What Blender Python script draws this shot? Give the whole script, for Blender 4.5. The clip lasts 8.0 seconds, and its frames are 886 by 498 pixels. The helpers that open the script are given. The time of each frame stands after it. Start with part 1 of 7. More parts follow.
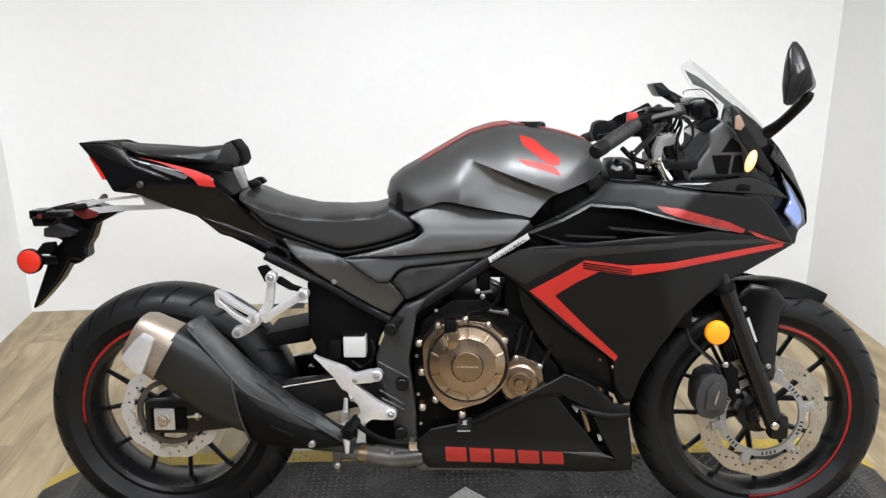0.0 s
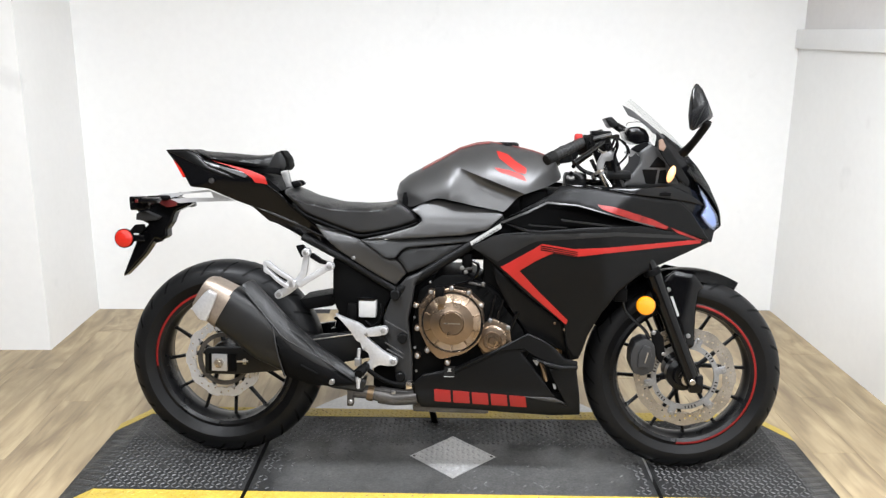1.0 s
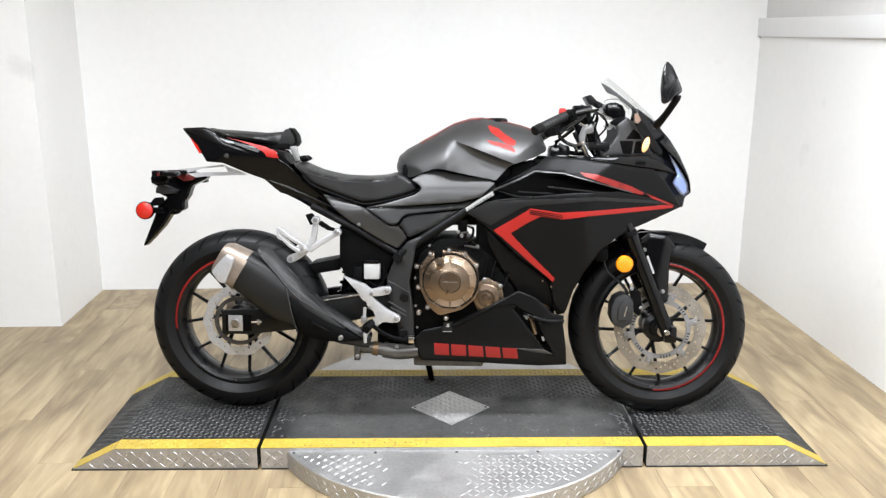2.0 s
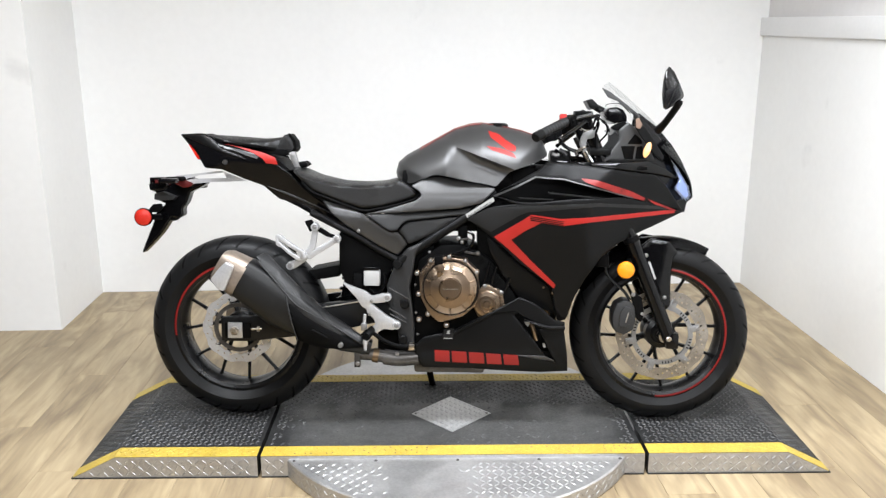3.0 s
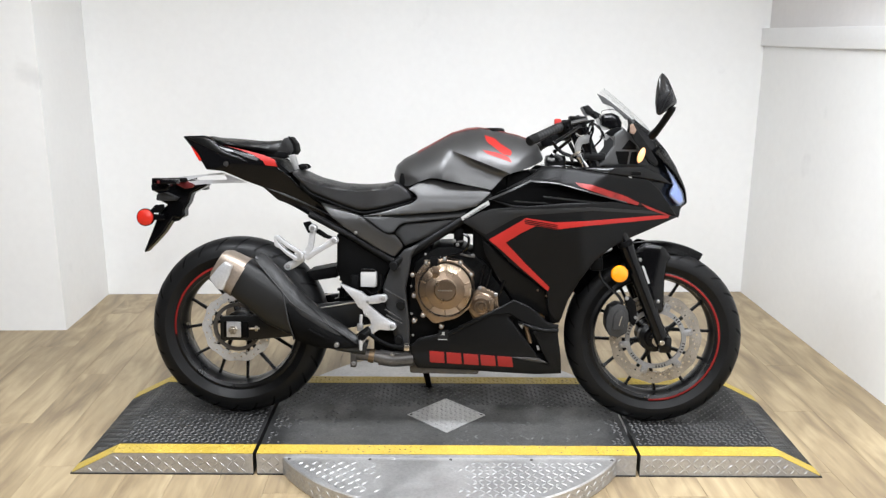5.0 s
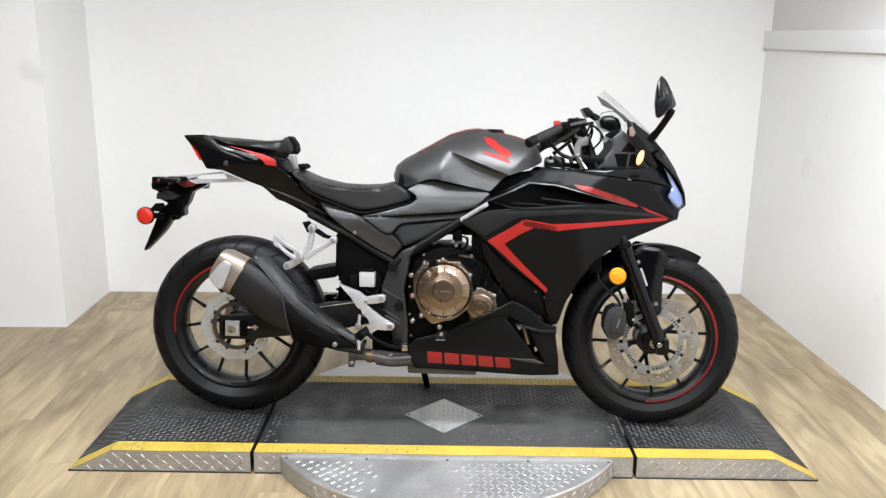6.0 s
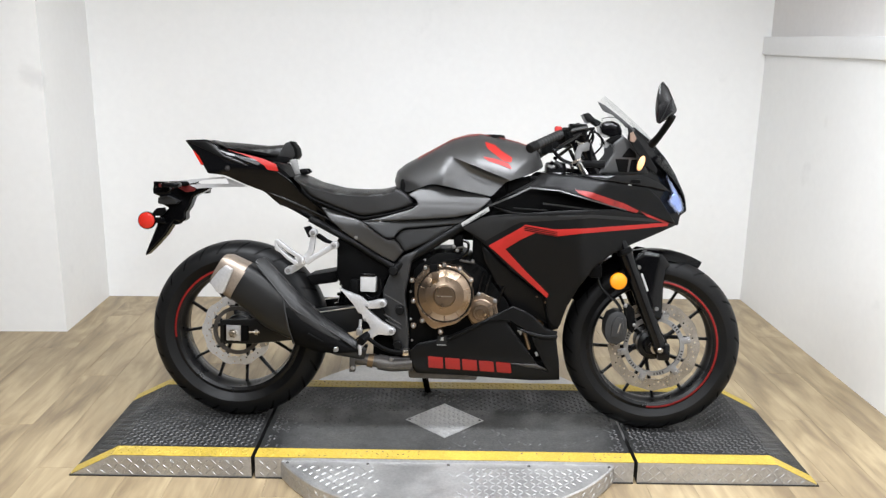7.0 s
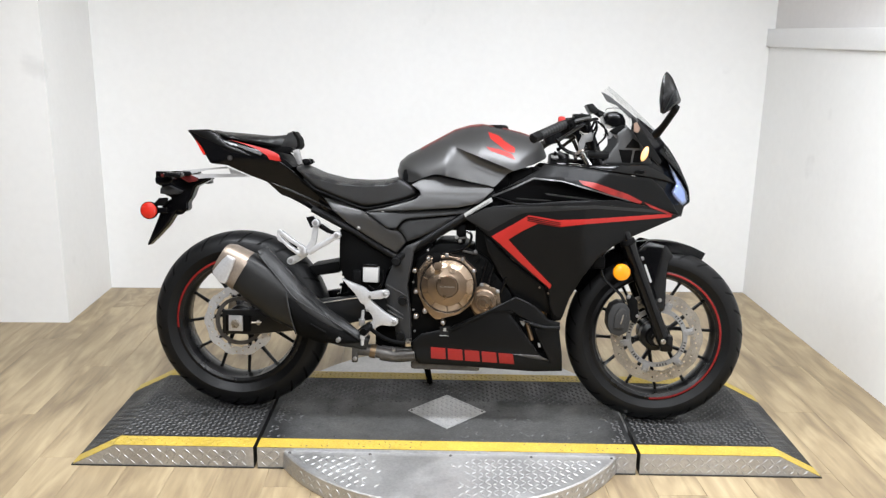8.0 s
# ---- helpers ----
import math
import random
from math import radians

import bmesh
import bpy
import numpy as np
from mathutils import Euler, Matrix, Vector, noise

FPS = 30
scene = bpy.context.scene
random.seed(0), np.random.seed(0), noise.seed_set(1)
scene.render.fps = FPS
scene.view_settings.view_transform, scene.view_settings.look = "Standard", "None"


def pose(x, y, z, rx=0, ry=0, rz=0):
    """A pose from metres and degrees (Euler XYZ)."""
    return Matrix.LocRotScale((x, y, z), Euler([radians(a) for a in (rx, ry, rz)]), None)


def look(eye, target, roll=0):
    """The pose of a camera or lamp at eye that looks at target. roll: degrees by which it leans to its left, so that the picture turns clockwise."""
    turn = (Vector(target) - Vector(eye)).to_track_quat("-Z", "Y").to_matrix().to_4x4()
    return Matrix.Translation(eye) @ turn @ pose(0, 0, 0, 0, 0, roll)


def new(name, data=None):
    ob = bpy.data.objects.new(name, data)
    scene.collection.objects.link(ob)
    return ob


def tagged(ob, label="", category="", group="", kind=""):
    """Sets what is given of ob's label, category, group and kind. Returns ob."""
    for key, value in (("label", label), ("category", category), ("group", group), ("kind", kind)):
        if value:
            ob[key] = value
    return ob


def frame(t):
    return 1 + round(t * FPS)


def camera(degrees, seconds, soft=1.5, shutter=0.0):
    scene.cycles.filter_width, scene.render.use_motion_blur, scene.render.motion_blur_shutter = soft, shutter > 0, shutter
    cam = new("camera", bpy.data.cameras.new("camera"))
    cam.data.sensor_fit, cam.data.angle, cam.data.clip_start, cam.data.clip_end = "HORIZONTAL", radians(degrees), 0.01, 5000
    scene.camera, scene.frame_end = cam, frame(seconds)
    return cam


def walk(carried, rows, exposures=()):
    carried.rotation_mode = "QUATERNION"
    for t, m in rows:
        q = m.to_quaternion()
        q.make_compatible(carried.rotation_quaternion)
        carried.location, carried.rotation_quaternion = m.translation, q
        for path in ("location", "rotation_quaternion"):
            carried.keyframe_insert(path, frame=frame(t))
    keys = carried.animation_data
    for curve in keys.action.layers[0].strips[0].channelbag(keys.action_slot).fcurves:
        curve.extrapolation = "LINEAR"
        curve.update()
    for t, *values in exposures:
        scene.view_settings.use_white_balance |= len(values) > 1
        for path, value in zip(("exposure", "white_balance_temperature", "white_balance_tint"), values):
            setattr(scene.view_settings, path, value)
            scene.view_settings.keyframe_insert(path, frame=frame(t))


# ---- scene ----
cam = camera(55.4, 8.0, soft=1.35)
EXPOSURES = [(0.0, -0.03), (0.5, 0.05), (1.0, 0.11), (1.5, 0.10), (3.0, 0.03), (3.5, 0.03), (4.5, -0.02), (6.0, -0.10), (6.5, -0.10), (7.0, -0.09), (8.0, -0.04)]
PATH = [
    (0, (-0.102, -1.957, 1.395), (-0.044, -0.062, 0.758), -0.7),
    (0.1, (-0.11, -2.025, 1.395), (-0.055, -0.126, 0.77), -0.86),
    (0.2, (-0.109, -2.093, 1.402), (-0.059, -0.18, 0.822), -0.13),
    (0.3, (-0.102, -2.155, 1.406), (-0.077, -0.239, 0.836), -0.35),
    (0.4, (-0.089, -2.218, 1.409), (-0.073, -0.289, 0.88), -0.04),
    (0.5, (-0.08, -2.284, 1.409), (-0.093, -0.357, 0.876), -0.1),
    (0.6, (-0.065, -2.351, 1.399), (-0.092, -0.423, 0.866), -0.07),
    (0.7, (-0.049, -2.413, 1.394), (-0.095, -0.493, 0.836), 0.51),
    (0.8, (-0.027, -2.469, 1.393), (-0.062, -0.55, 0.831), 1.0),
    (0.9, (-0.024, -2.528, 1.388), (-0.056, -0.604, 0.844), 0.74),
    (1, (-0.019, -2.582, 1.376), (-0.027, -0.646, 0.876), 0.5),
    (1.1, (-0.023, -2.636, 1.375), (-0.006, -0.696, 0.89), 0.85),
    (1.2, (-0.042, -2.689, 1.372), (-0.015, -0.747, 0.892), 0.22),
    (1.3, (-0.062, -2.74, 1.37), (-0.028, -0.802, 0.874), -0.01),
    (1.4, (-0.075, -2.78, 1.364), (-0.024, -0.841, 0.876), -0.19),
    (1.5, (-0.08, -2.81, 1.356), (-0.032, -0.872, 0.864), 0.2),
    (1.7, (-0.099, -2.85, 1.33), (-0.039, -0.914, 0.834), 0.2),
    (2.8, (-0.072, -2.817, 1.367), (-0.047, -0.886, 0.848), 0.2),
    (3, (-0.088, -2.817, 1.372), (-0.039, -0.886, 0.854), -0.0),
    (3.5, (-0.075, -2.822, 1.355), (-0.026, -0.889, 0.845), 0.2),
    (4, (-0.066, -2.828, 1.367), (-0.032, -0.897, 0.847), 0.1),
    (4.5, (-0.053, -2.851, 1.351), (-0.025, -0.912, 0.861), 0.2),
    (6, (-0.027, -2.866, 1.358), (-0.01, -0.927, 0.865), 0.8),
    (6.5, (-0.037, -2.865, 1.37), (-0.02, -0.926, 0.883), 0.9),
    (7, (-0.035, -2.87, 1.36), (-0.015, -0.929, 0.878), 0.9),
    (7.5, (-0.03, -2.866, 1.353), (-0.007, -0.928, 0.858), 1.0),
    (8, (-0.038, -2.867, 1.345), (-0.022, -0.929, 0.851), 1.0),
]
walk(cam, [(t, look(eye, target, roll)) for t, eye, target, roll in PATH], EXPOSURES)

# ---- world and lamps ----
world = bpy.data.worlds.new("world")
scene.world = world
world.use_nodes = True
world.node_tree.nodes["Background"].inputs[0].default_value = (0.9, 0.95, 1.0, 1)
world.node_tree.nodes["Background"].inputs[1].default_value = 0.05


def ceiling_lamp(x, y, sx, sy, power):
    """An assumed ceiling light, out of view: an area lamp just under the panel that ceiling_panel() builds."""
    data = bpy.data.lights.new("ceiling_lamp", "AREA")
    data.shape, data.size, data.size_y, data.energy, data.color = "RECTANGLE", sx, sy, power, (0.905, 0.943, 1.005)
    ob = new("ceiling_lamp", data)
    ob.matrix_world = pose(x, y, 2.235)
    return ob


# Unseen lamps: places and powers are assumed, to suit light from overhead.
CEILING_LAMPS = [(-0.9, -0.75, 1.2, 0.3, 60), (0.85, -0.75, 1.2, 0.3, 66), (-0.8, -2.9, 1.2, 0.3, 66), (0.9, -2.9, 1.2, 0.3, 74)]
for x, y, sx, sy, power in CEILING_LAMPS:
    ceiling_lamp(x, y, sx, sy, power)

# ---- materials ----
def mat(name, color, rough=0.5, metal=0.0, grain=0.0, grain_scale=60.0, bump=0.0, bump_scale=200.0, stain=0.0, stain_scale=4.0,
        coat=0.0, random_amount=0.0, rough_var=0.0, spec=0.5, scuff=0.0):
    """A surface with two scales of variation: fine grain and broad stains, plus relief."""
    m = bpy.data.materials.new(name)
    m.use_nodes = True
    nt = m.node_tree
    b = nt.nodes["Principled BSDF"]
    b.inputs["Base Color"].default_value = (*color, 1)
    b.inputs["Roughness"].default_value = rough
    b.inputs["Metallic"].default_value = metal
    b.inputs["Coat Weight"].default_value = coat
    b.inputs["Specular IOR Level"].default_value = spec
    tc = nt.nodes.new("ShaderNodeTexCoord")
    value = None
    for amount, scale in ((grain, grain_scale), (stain, stain_scale)):
        if amount:
            n = nt.nodes.new("ShaderNodeTexNoise")
            n.inputs["Scale"].default_value, n.inputs["Detail"].default_value = scale, 5
            nt.links.new(tc.outputs["Object"], n.inputs["Vector"])
            r = nt.nodes.new("ShaderNodeMapRange")
            r.inputs["From Min"].default_value, r.inputs["From Max"].default_value = 0.3, 0.7
            r.inputs["To Min"].default_value, r.inputs["To Max"].default_value = 1 - amount, 1 + amount
            nt.links.new(n.outputs["Fac"], r.inputs["Value"])
            if value is None:
                value = r.outputs["Result"]
            else:
                mul = nt.nodes.new("ShaderNodeMath")
                mul.operation = "MULTIPLY"
                nt.links.new(value, mul.inputs[0]), nt.links.new(r.outputs["Result"], mul.inputs[1])
                value = mul.outputs[0]
    if scuff:
        n = nt.nodes.new("ShaderNodeTexNoise")
        n.inputs["Scale"].default_value, n.inputs["Detail"].default_value = 3.1, 7
        nt.links.new(tc.outputs["Object"], n.inputs["Vector"])
        r = nt.nodes.new("ShaderNodeMapRange")
        r.inputs["From Min"].default_value, r.inputs["From Max"].default_value = 0.68, 0.76
        r.inputs["To Min"].default_value, r.inputs["To Max"].default_value = 1, 1 - scuff
        nt.links.new(n.outputs["Fac"], r.inputs["Value"])
        mul = nt.nodes.new("ShaderNodeMath")
        mul.operation = "MULTIPLY"
        nt.links.new(value, mul.inputs[0]), nt.links.new(r.outputs["Result"], mul.inputs[1])
        value = mul.outputs[0]
    if random_amount:
        oi = nt.nodes.new("ShaderNodeObjectInfo")
        r = nt.nodes.new("ShaderNodeMapRange")
        r.inputs["To Min"].default_value, r.inputs["To Max"].default_value = 1 - random_amount, 1 + random_amount
        nt.links.new(oi.outputs["Random"], r.inputs["Value"])
        if value is None:
            value = r.outputs["Result"]
        else:
            mul = nt.nodes.new("ShaderNodeMath")
            mul.operation = "MULTIPLY"
            nt.links.new(value, mul.inputs[0]), nt.links.new(r.outputs["Result"], mul.inputs[1])
            value = mul.outputs[0]
    if value is not None:
        h = nt.nodes.new("ShaderNodeHueSaturation")
        h.inputs["Color"].default_value = (*color, 1)
        nt.links.new(value, h.inputs["Value"])
        nt.links.new(h.outputs["Color"], b.inputs["Base Color"])
    if rough_var:
        n = nt.nodes.new("ShaderNodeTexNoise")
        n.inputs["Scale"].default_value, n.inputs["Detail"].default_value = 9, 6
        nt.links.new(tc.outputs["Object"], n.inputs["Vector"])
        r = nt.nodes.new("ShaderNodeMapRange")
        r.inputs["From Min"].default_value, r.inputs["From Max"].default_value = 0.3, 0.7
        r.inputs["To Min"].default_value, r.inputs["To Max"].default_value = max(0.02, rough - rough_var), min(1, rough + rough_var)
        nt.links.new(n.outputs["Fac"], r.inputs["Value"])
        nt.links.new(r.outputs["Result"], b.inputs["Roughness"])
    if bump:
        n = nt.nodes.new("ShaderNodeTexNoise")
        n.inputs["Scale"].default_value, n.inputs["Detail"].default_value = bump_scale, 3
        nt.links.new(tc.outputs["Object"], n.inputs["Vector"])
        k = nt.nodes.new("ShaderNodeBump")
        k.inputs["Strength"].default_value, k.inputs["Distance"].default_value = bump, 0.002
        nt.links.new(n.outputs["Fac"], k.inputs["Height"])
        nt.links.new(k.outputs["Normal"], b.inputs["Normal"])
    return m


def emitting(name, color, strength):
    m = bpy.data.materials.new(name)
    m.use_nodes = True
    b = m.node_tree.nodes["Principled BSDF"]
    b.inputs["Base Color"].default_value = (*color, 1)
    b.inputs["Emission Color"].default_value = (*color, 1)
    b.inputs["Emission Strength"].default_value = strength
    return m


def clear(name, color, rough=0.03, ior=1.45, alpha=1.0):
    m = bpy.data.materials.new(name)
    m.use_nodes = True
    b = m.node_tree.nodes["Principled BSDF"]
    b.inputs["Base Color"].default_value = (*color, 1)
    b.inputs["Roughness"].default_value = rough
    b.inputs["IOR"].default_value = ior
    b.inputs["Transmission Weight"].default_value = alpha
    return m


def sheet(name, tint, gloss):
    """Thin clear plastic: mostly let through, a little reflected."""
    m = bpy.data.materials.new(name)
    m.use_nodes = True
    nt = m.node_tree
    nt.nodes.remove(nt.nodes["Principled BSDF"])
    thin, shine, mix = nt.nodes.new("ShaderNodeBsdfTransparent"), nt.nodes.new("ShaderNodeBsdfGlossy"), nt.nodes.new("ShaderNodeMixShader")
    thin.inputs[0].default_value = (*tint, 1)
    shine.inputs["Roughness"].default_value = 0.04
    mix.inputs[0].default_value = gloss
    nt.links.new(thin.outputs[0], mix.inputs[1]), nt.links.new(shine.outputs[0], mix.inputs[2])
    nt.links.new(mix.outputs[0], nt.nodes["Material Output"].inputs["Surface"])
    return m


WALL = mat("wall_paint", (0.79, 0.79, 0.78), 0.55, grain=0.012, grain_scale=30, stain=0.02, stain_scale=1.3, bump=0.06, bump_scale=90, rough_var=0.08, scuff=0.12)
# For unseen walls: dark, so that the black bodywork reflects little.
WALL_UNSEEN = mat("unseen_dark_wall", (0.1, 0.1, 0.105), 0.7, grain=0.05, stain=0.1, bump=0.05)
# Greyer than the other walls: shade above the rail put into the colour.
WALL_SHADED = mat("wall_paint_shaded", (0.67, 0.652, 0.638), 0.6, grain=0.02, grain_scale=30, stain=0.04, stain_scale=1.3, bump=0.06, bump_scale=90)
TRIM = mat("trim_paint", (0.78, 0.78, 0.78), 0.4, grain=0.015, stain=0.02)
CEIL = mat("ceiling_paint", (0.62, 0.62, 0.615), 0.8, grain=0.02, bump=0.1, bump_scale=40)
# Near black, stands in for the shade inside grooves and slots.
GROOVE_SHADE = mat("groove_shade", (0.0012, 0.0012, 0.0012), 0.8, spec=0.1)
RUBBER_EDGE = mat("dark_joint", (0.02, 0.02, 0.02), 0.7)


def wood_mat():
    m = bpy.data.materials.new("oak_plank")
    m.use_nodes = True
    nt = m.node_tree
    b = nt.nodes["Principled BSDF"]
    tc, oi = nt.nodes.new("ShaderNodeTexCoord"), nt.nodes.new("ShaderNodeObjectInfo")
    shift = nt.nodes.new("ShaderNodeVectorMath")
    shift.operation = "MULTIPLY_ADD"
    shift.inputs[1].default_value = (1, 1, 1)
    comb = nt.nodes.new("ShaderNodeCombineXYZ")
    mul = nt.nodes.new("ShaderNodeMath")
    mul.operation, mul.inputs[1].default_value = "MULTIPLY", 37.0
    nt.links.new(oi.outputs["Random"], mul.inputs[0])
    nt.links.new(mul.outputs[0], comb.inputs[0]), nt.links.new(mul.outputs[0], comb.inputs[1])
    nt.links.new(tc.outputs["Object"], shift.inputs[0]), nt.links.new(comb.outputs[0], shift.inputs[2])
    mp = nt.nodes.new("ShaderNodeMapping")
    mp.inputs["Scale"].default_value = (26, 2.2, 8)
    nt.links.new(shift.outputs[0], mp.inputs["Vector"])
    n1 = nt.nodes.new("ShaderNodeTexNoise")
    n1.inputs["Scale"].default_value, n1.inputs["Detail"].default_value, n1.inputs["Distortion"].default_value = 1.0, 7, 1.2
    nt.links.new(mp.outputs[0], n1.inputs["Vector"])
    mp2 = nt.nodes.new("ShaderNodeMapping")
    mp2.inputs["Scale"].default_value = (12, 2.6, 4)
    nt.links.new(shift.outputs[0], mp2.inputs["Vector"])
    n2 = nt.nodes.new("ShaderNodeTexNoise")
    n2.inputs["Scale"].default_value, n2.inputs["Detail"].default_value, n2.inputs["Distortion"].default_value = 1.0, 6, 0.8
    nt.links.new(mp2.outputs[0], n2.inputs["Vector"])
    add = nt.nodes.new("ShaderNodeMath")
    add.operation, add.inputs[2].default_value = "MULTIPLY_ADD", 0.0
    add.inputs[1].default_value = 0.5
    nt.links.new(n1.outputs["Fac"], add.inputs[0]), nt.links.new(n2.outputs["Fac"], add.inputs[2])
    off = nt.nodes.new("ShaderNodeMath")
    off.operation, off.inputs[1].default_value = "MULTIPLY_ADD", 0.11
    nt.links.new(oi.outputs["Random"], off.inputs[0]), nt.links.new(add.outputs[0], off.inputs[2])
    ramp = nt.nodes.new("ShaderNodeValToRGB")
    ramp.color_ramp.elements[0].position, ramp.color_ramp.elements[0].color = 0.58, (0.185, 0.136, 0.08, 1)
    ramp.color_ramp.elements[1].position, ramp.color_ramp.elements[1].color = 1.06, (0.4, 0.315, 0.19, 1)
    e = ramp.color_ramp.elements.new(0.78)
    e.color = (0.28, 0.213, 0.125, 1)
    nt.links.new(off.outputs[0], ramp.inputs[0])
    nt.links.new(ramp.outputs[0], b.inputs["Base Color"])
    b.inputs["Roughness"].default_value = 0.42
    k = nt.nodes.new("ShaderNodeBump")
    k.inputs["Strength"].default_value, k.inputs["Distance"].default_value = 0.15, 0.001
    nt.links.new(n1.outputs["Fac"], k.inputs["Height"]), nt.links.new(k.outputs["Normal"], b.inputs["Normal"])
    return m


WOOD = wood_mat()
ALU_PLATE = mat("aluminium_plate", (0.43, 0.425, 0.42), 0.42, 0.75, grain=0.1, grain_scale=120, stain=0.12, stain_scale=7, bump=0.15, bump_scale=300, rough_var=0.12)
ALU_LUG = mat("aluminium_lug", (0.44, 0.44, 0.44), 0.46, 0.95, grain=0.08, rough_var=0.1)
def deck_mat():
    """Black deck paint, trodden to a dusty grey over the near part of the middle section."""
    m = mat("worn_black_deck_paint", (0.02, 0.0198, 0.0196), 0.55, bump=0.4, bump_scale=200, rough_var=0.2, spec=0.4)
    nt = m.node_tree
    tc, axes = nt.nodes.new("ShaderNodeTexCoord"), nt.nodes.new("ShaderNodeSeparateXYZ")
    nt.links.new(tc.outputs["Object"], axes.inputs[0])

    def noise_at(scale, lo, hi):
        n, r = nt.nodes.new("ShaderNodeTexNoise"), nt.nodes.new("ShaderNodeMapRange")
        n.inputs["Scale"].default_value, n.inputs["Detail"].default_value = scale, 6
        nt.links.new(tc.outputs["Object"], n.inputs["Vector"])
        r.inputs["From Min"].default_value, r.inputs["From Max"].default_value = 0.3, 0.7
        r.inputs["To Min"].default_value, r.inputs["To Max"].default_value = lo, hi
        nt.links.new(n.outputs["Fac"], r.inputs["Value"])
        return r.outputs["Result"]

    def math_of(kind, a, b):
        k = nt.nodes.new("ShaderNodeMath")
        k.operation = kind
        for slot, v in ((0, a), (1, b)):
            if isinstance(v, float):
                k.inputs[slot].default_value = v
            else:
                nt.links.new(v, k.inputs[slot])
        return k.outputs[0]

    def fade(v, none, full):
        r = nt.nodes.new("ShaderNodeMapRange")
        r.interpolation_type = "SMOOTHSTEP"
        r.inputs["From Min"].default_value, r.inputs["From Max"].default_value = none, full
        nt.links.new(v, r.inputs["Value"])
        return r.outputs["Result"]

    across = fade(math_of("ADD", axes.outputs["Y"], noise_at(9.0, -0.03, 0.03)), 0.085, 0.03)
    along = fade(math_of("ADD", math_of("ABSOLUTE", axes.outputs["X"], 0.0), noise_at(7.0, -0.05, 0.05)), 0.6, 0.46)
    trodden = math_of("MULTIPLY", math_of("MULTIPLY", across, along), noise_at(5.0, 0.55, 1.0))
    mix, ramp = nt.nodes.new("ShaderNodeHueSaturation"), nt.nodes.new("ShaderNodeValToRGB")
    ramp.color_ramp.elements[0].color = (0.012, 0.012, 0.012, 1)
    ramp.color_ramp.elements[1].color = (0.047, 0.0465, 0.045, 1)
    nt.links.new(trodden, ramp.inputs[0])
    nt.links.new(ramp.outputs[0], mix.inputs["Color"])
    nt.links.new(noise_at(130.0, 0.65, 1.35), mix.inputs["Value"])
    nt.links.new(mix.outputs["Color"], nt.nodes["Principled BSDF"].inputs["Base Color"])
    return m


DECK_BLACK = deck_mat()
DECK_LUG = mat("worn_deck_lug", (0.06, 0.06, 0.0595), 0.46, 0.0, grain=0.3, grain_scale=200, stain=0.6, stain_scale=5)
DECK_YELLOW = mat("yellow_safety_paint", (0.42, 0.3, 0.042), 0.5, grain=0.12, grain_scale=140, stain=0.13, stain_scale=9, bump=0.2, bump_scale=260, rough_var=0.12)
MATTE_BLACK = mat("matte_black_bodywork", (0.0042, 0.0042, 0.0043), 0.36, grain=0.06, grain_scale=220, stain=0.08, stain_scale=5, bump=0.05, bump_scale=500, rough_var=0.06, spec=0.1)
SATIN_BLACK = mat("satin_black_paint", (0.004, 0.004, 0.004), 0.34, 0.0, grain=0.06, grain_scale=260, stain=0.07, stain_scale=5, bump=0.03, bump_scale=500, rough_var=0.06, spec=0.25)
DARK_STEEL = mat("dark_exhaust_steel", (0.085, 0.08, 0.076), 0.45, 0.8, grain=0.15, grain_scale=90, stain=0.3, stain_scale=14, rough_var=0.1)
CAP_STEEL = mat("brushed_end_cap", (0.25, 0.205, 0.165), 0.45, 0.7, grain=0.1, grain_scale=160, stain=0.1, stain_scale=12, bump=0.08, bump_scale=400, rough_var=0.1)
CARRIER = mat("anodised_carrier", (0.22, 0.22, 0.222), 0.42, 0.6, grain=0.08, grain_scale=180, stain=0.06, stain_scale=9, rough_var=0.08)
COCKPIT_GREY = mat("dark_grey_cockpit_plastic", (0.015, 0.015, 0.0153), 0.5, grain=0.08, grain_scale=200, stain=0.15, stain_scale=9, bump=0.15, bump_scale=500, spec=0.35)
MAROON = mat("dark_red_lens", (0.055, 0.007, 0.007), 0.22, grain=0.1, stain=0.15, coat=0.3)
TAN_PLASTIC = mat("tan_plastic", (0.16, 0.1, 0.07), 0.5, grain=0.05, stain=0.1)
INNER_GREY = mat("grey_inner_plastic", (0.02, 0.02, 0.0204), 0.55, grain=0.08, grain_scale=200, stain=0.15, stain_scale=9, bump=0.15, bump_scale=500)
GRIP_RUBBER = mat("worn_grip_rubber", (0.008, 0.008, 0.0083), 0.45, grain=0.15, grain_scale=300, stain=0.2, stain_scale=30, bump=0.3, bump_scale=600, spec=0.3)
CAN_BLACK = mat("heat_proof_black", (0.006, 0.006, 0.006), 0.42, grain=0.12, grain_scale=260, stain=0.12, stain_scale=9, bump=0.12, bump_scale=500, rough_var=0.08, spec=0.3)
# Near black: shade inside intake, slot and pockets put into the colour.
DEEP_BLACK = mat("deep_black_fill", (0.0012, 0.0012, 0.0012), 0.6, grain=0.1, stain=0.1, spec=0.05)
MATTE_GREY = mat("matte_graphite_paint", (0.066, 0.0655, 0.0655), 0.4, 0.7, grain=0.05, grain_scale=300, stain=0.06, stain_scale=5, rough_var=0.05, spec=0.4)
GLOSS_BLACK = mat("gloss_black_plastic", (0.002, 0.002, 0.0023), 0.16, grain=0.1, stain=0.1, rough_var=0.05, spec=0.22)
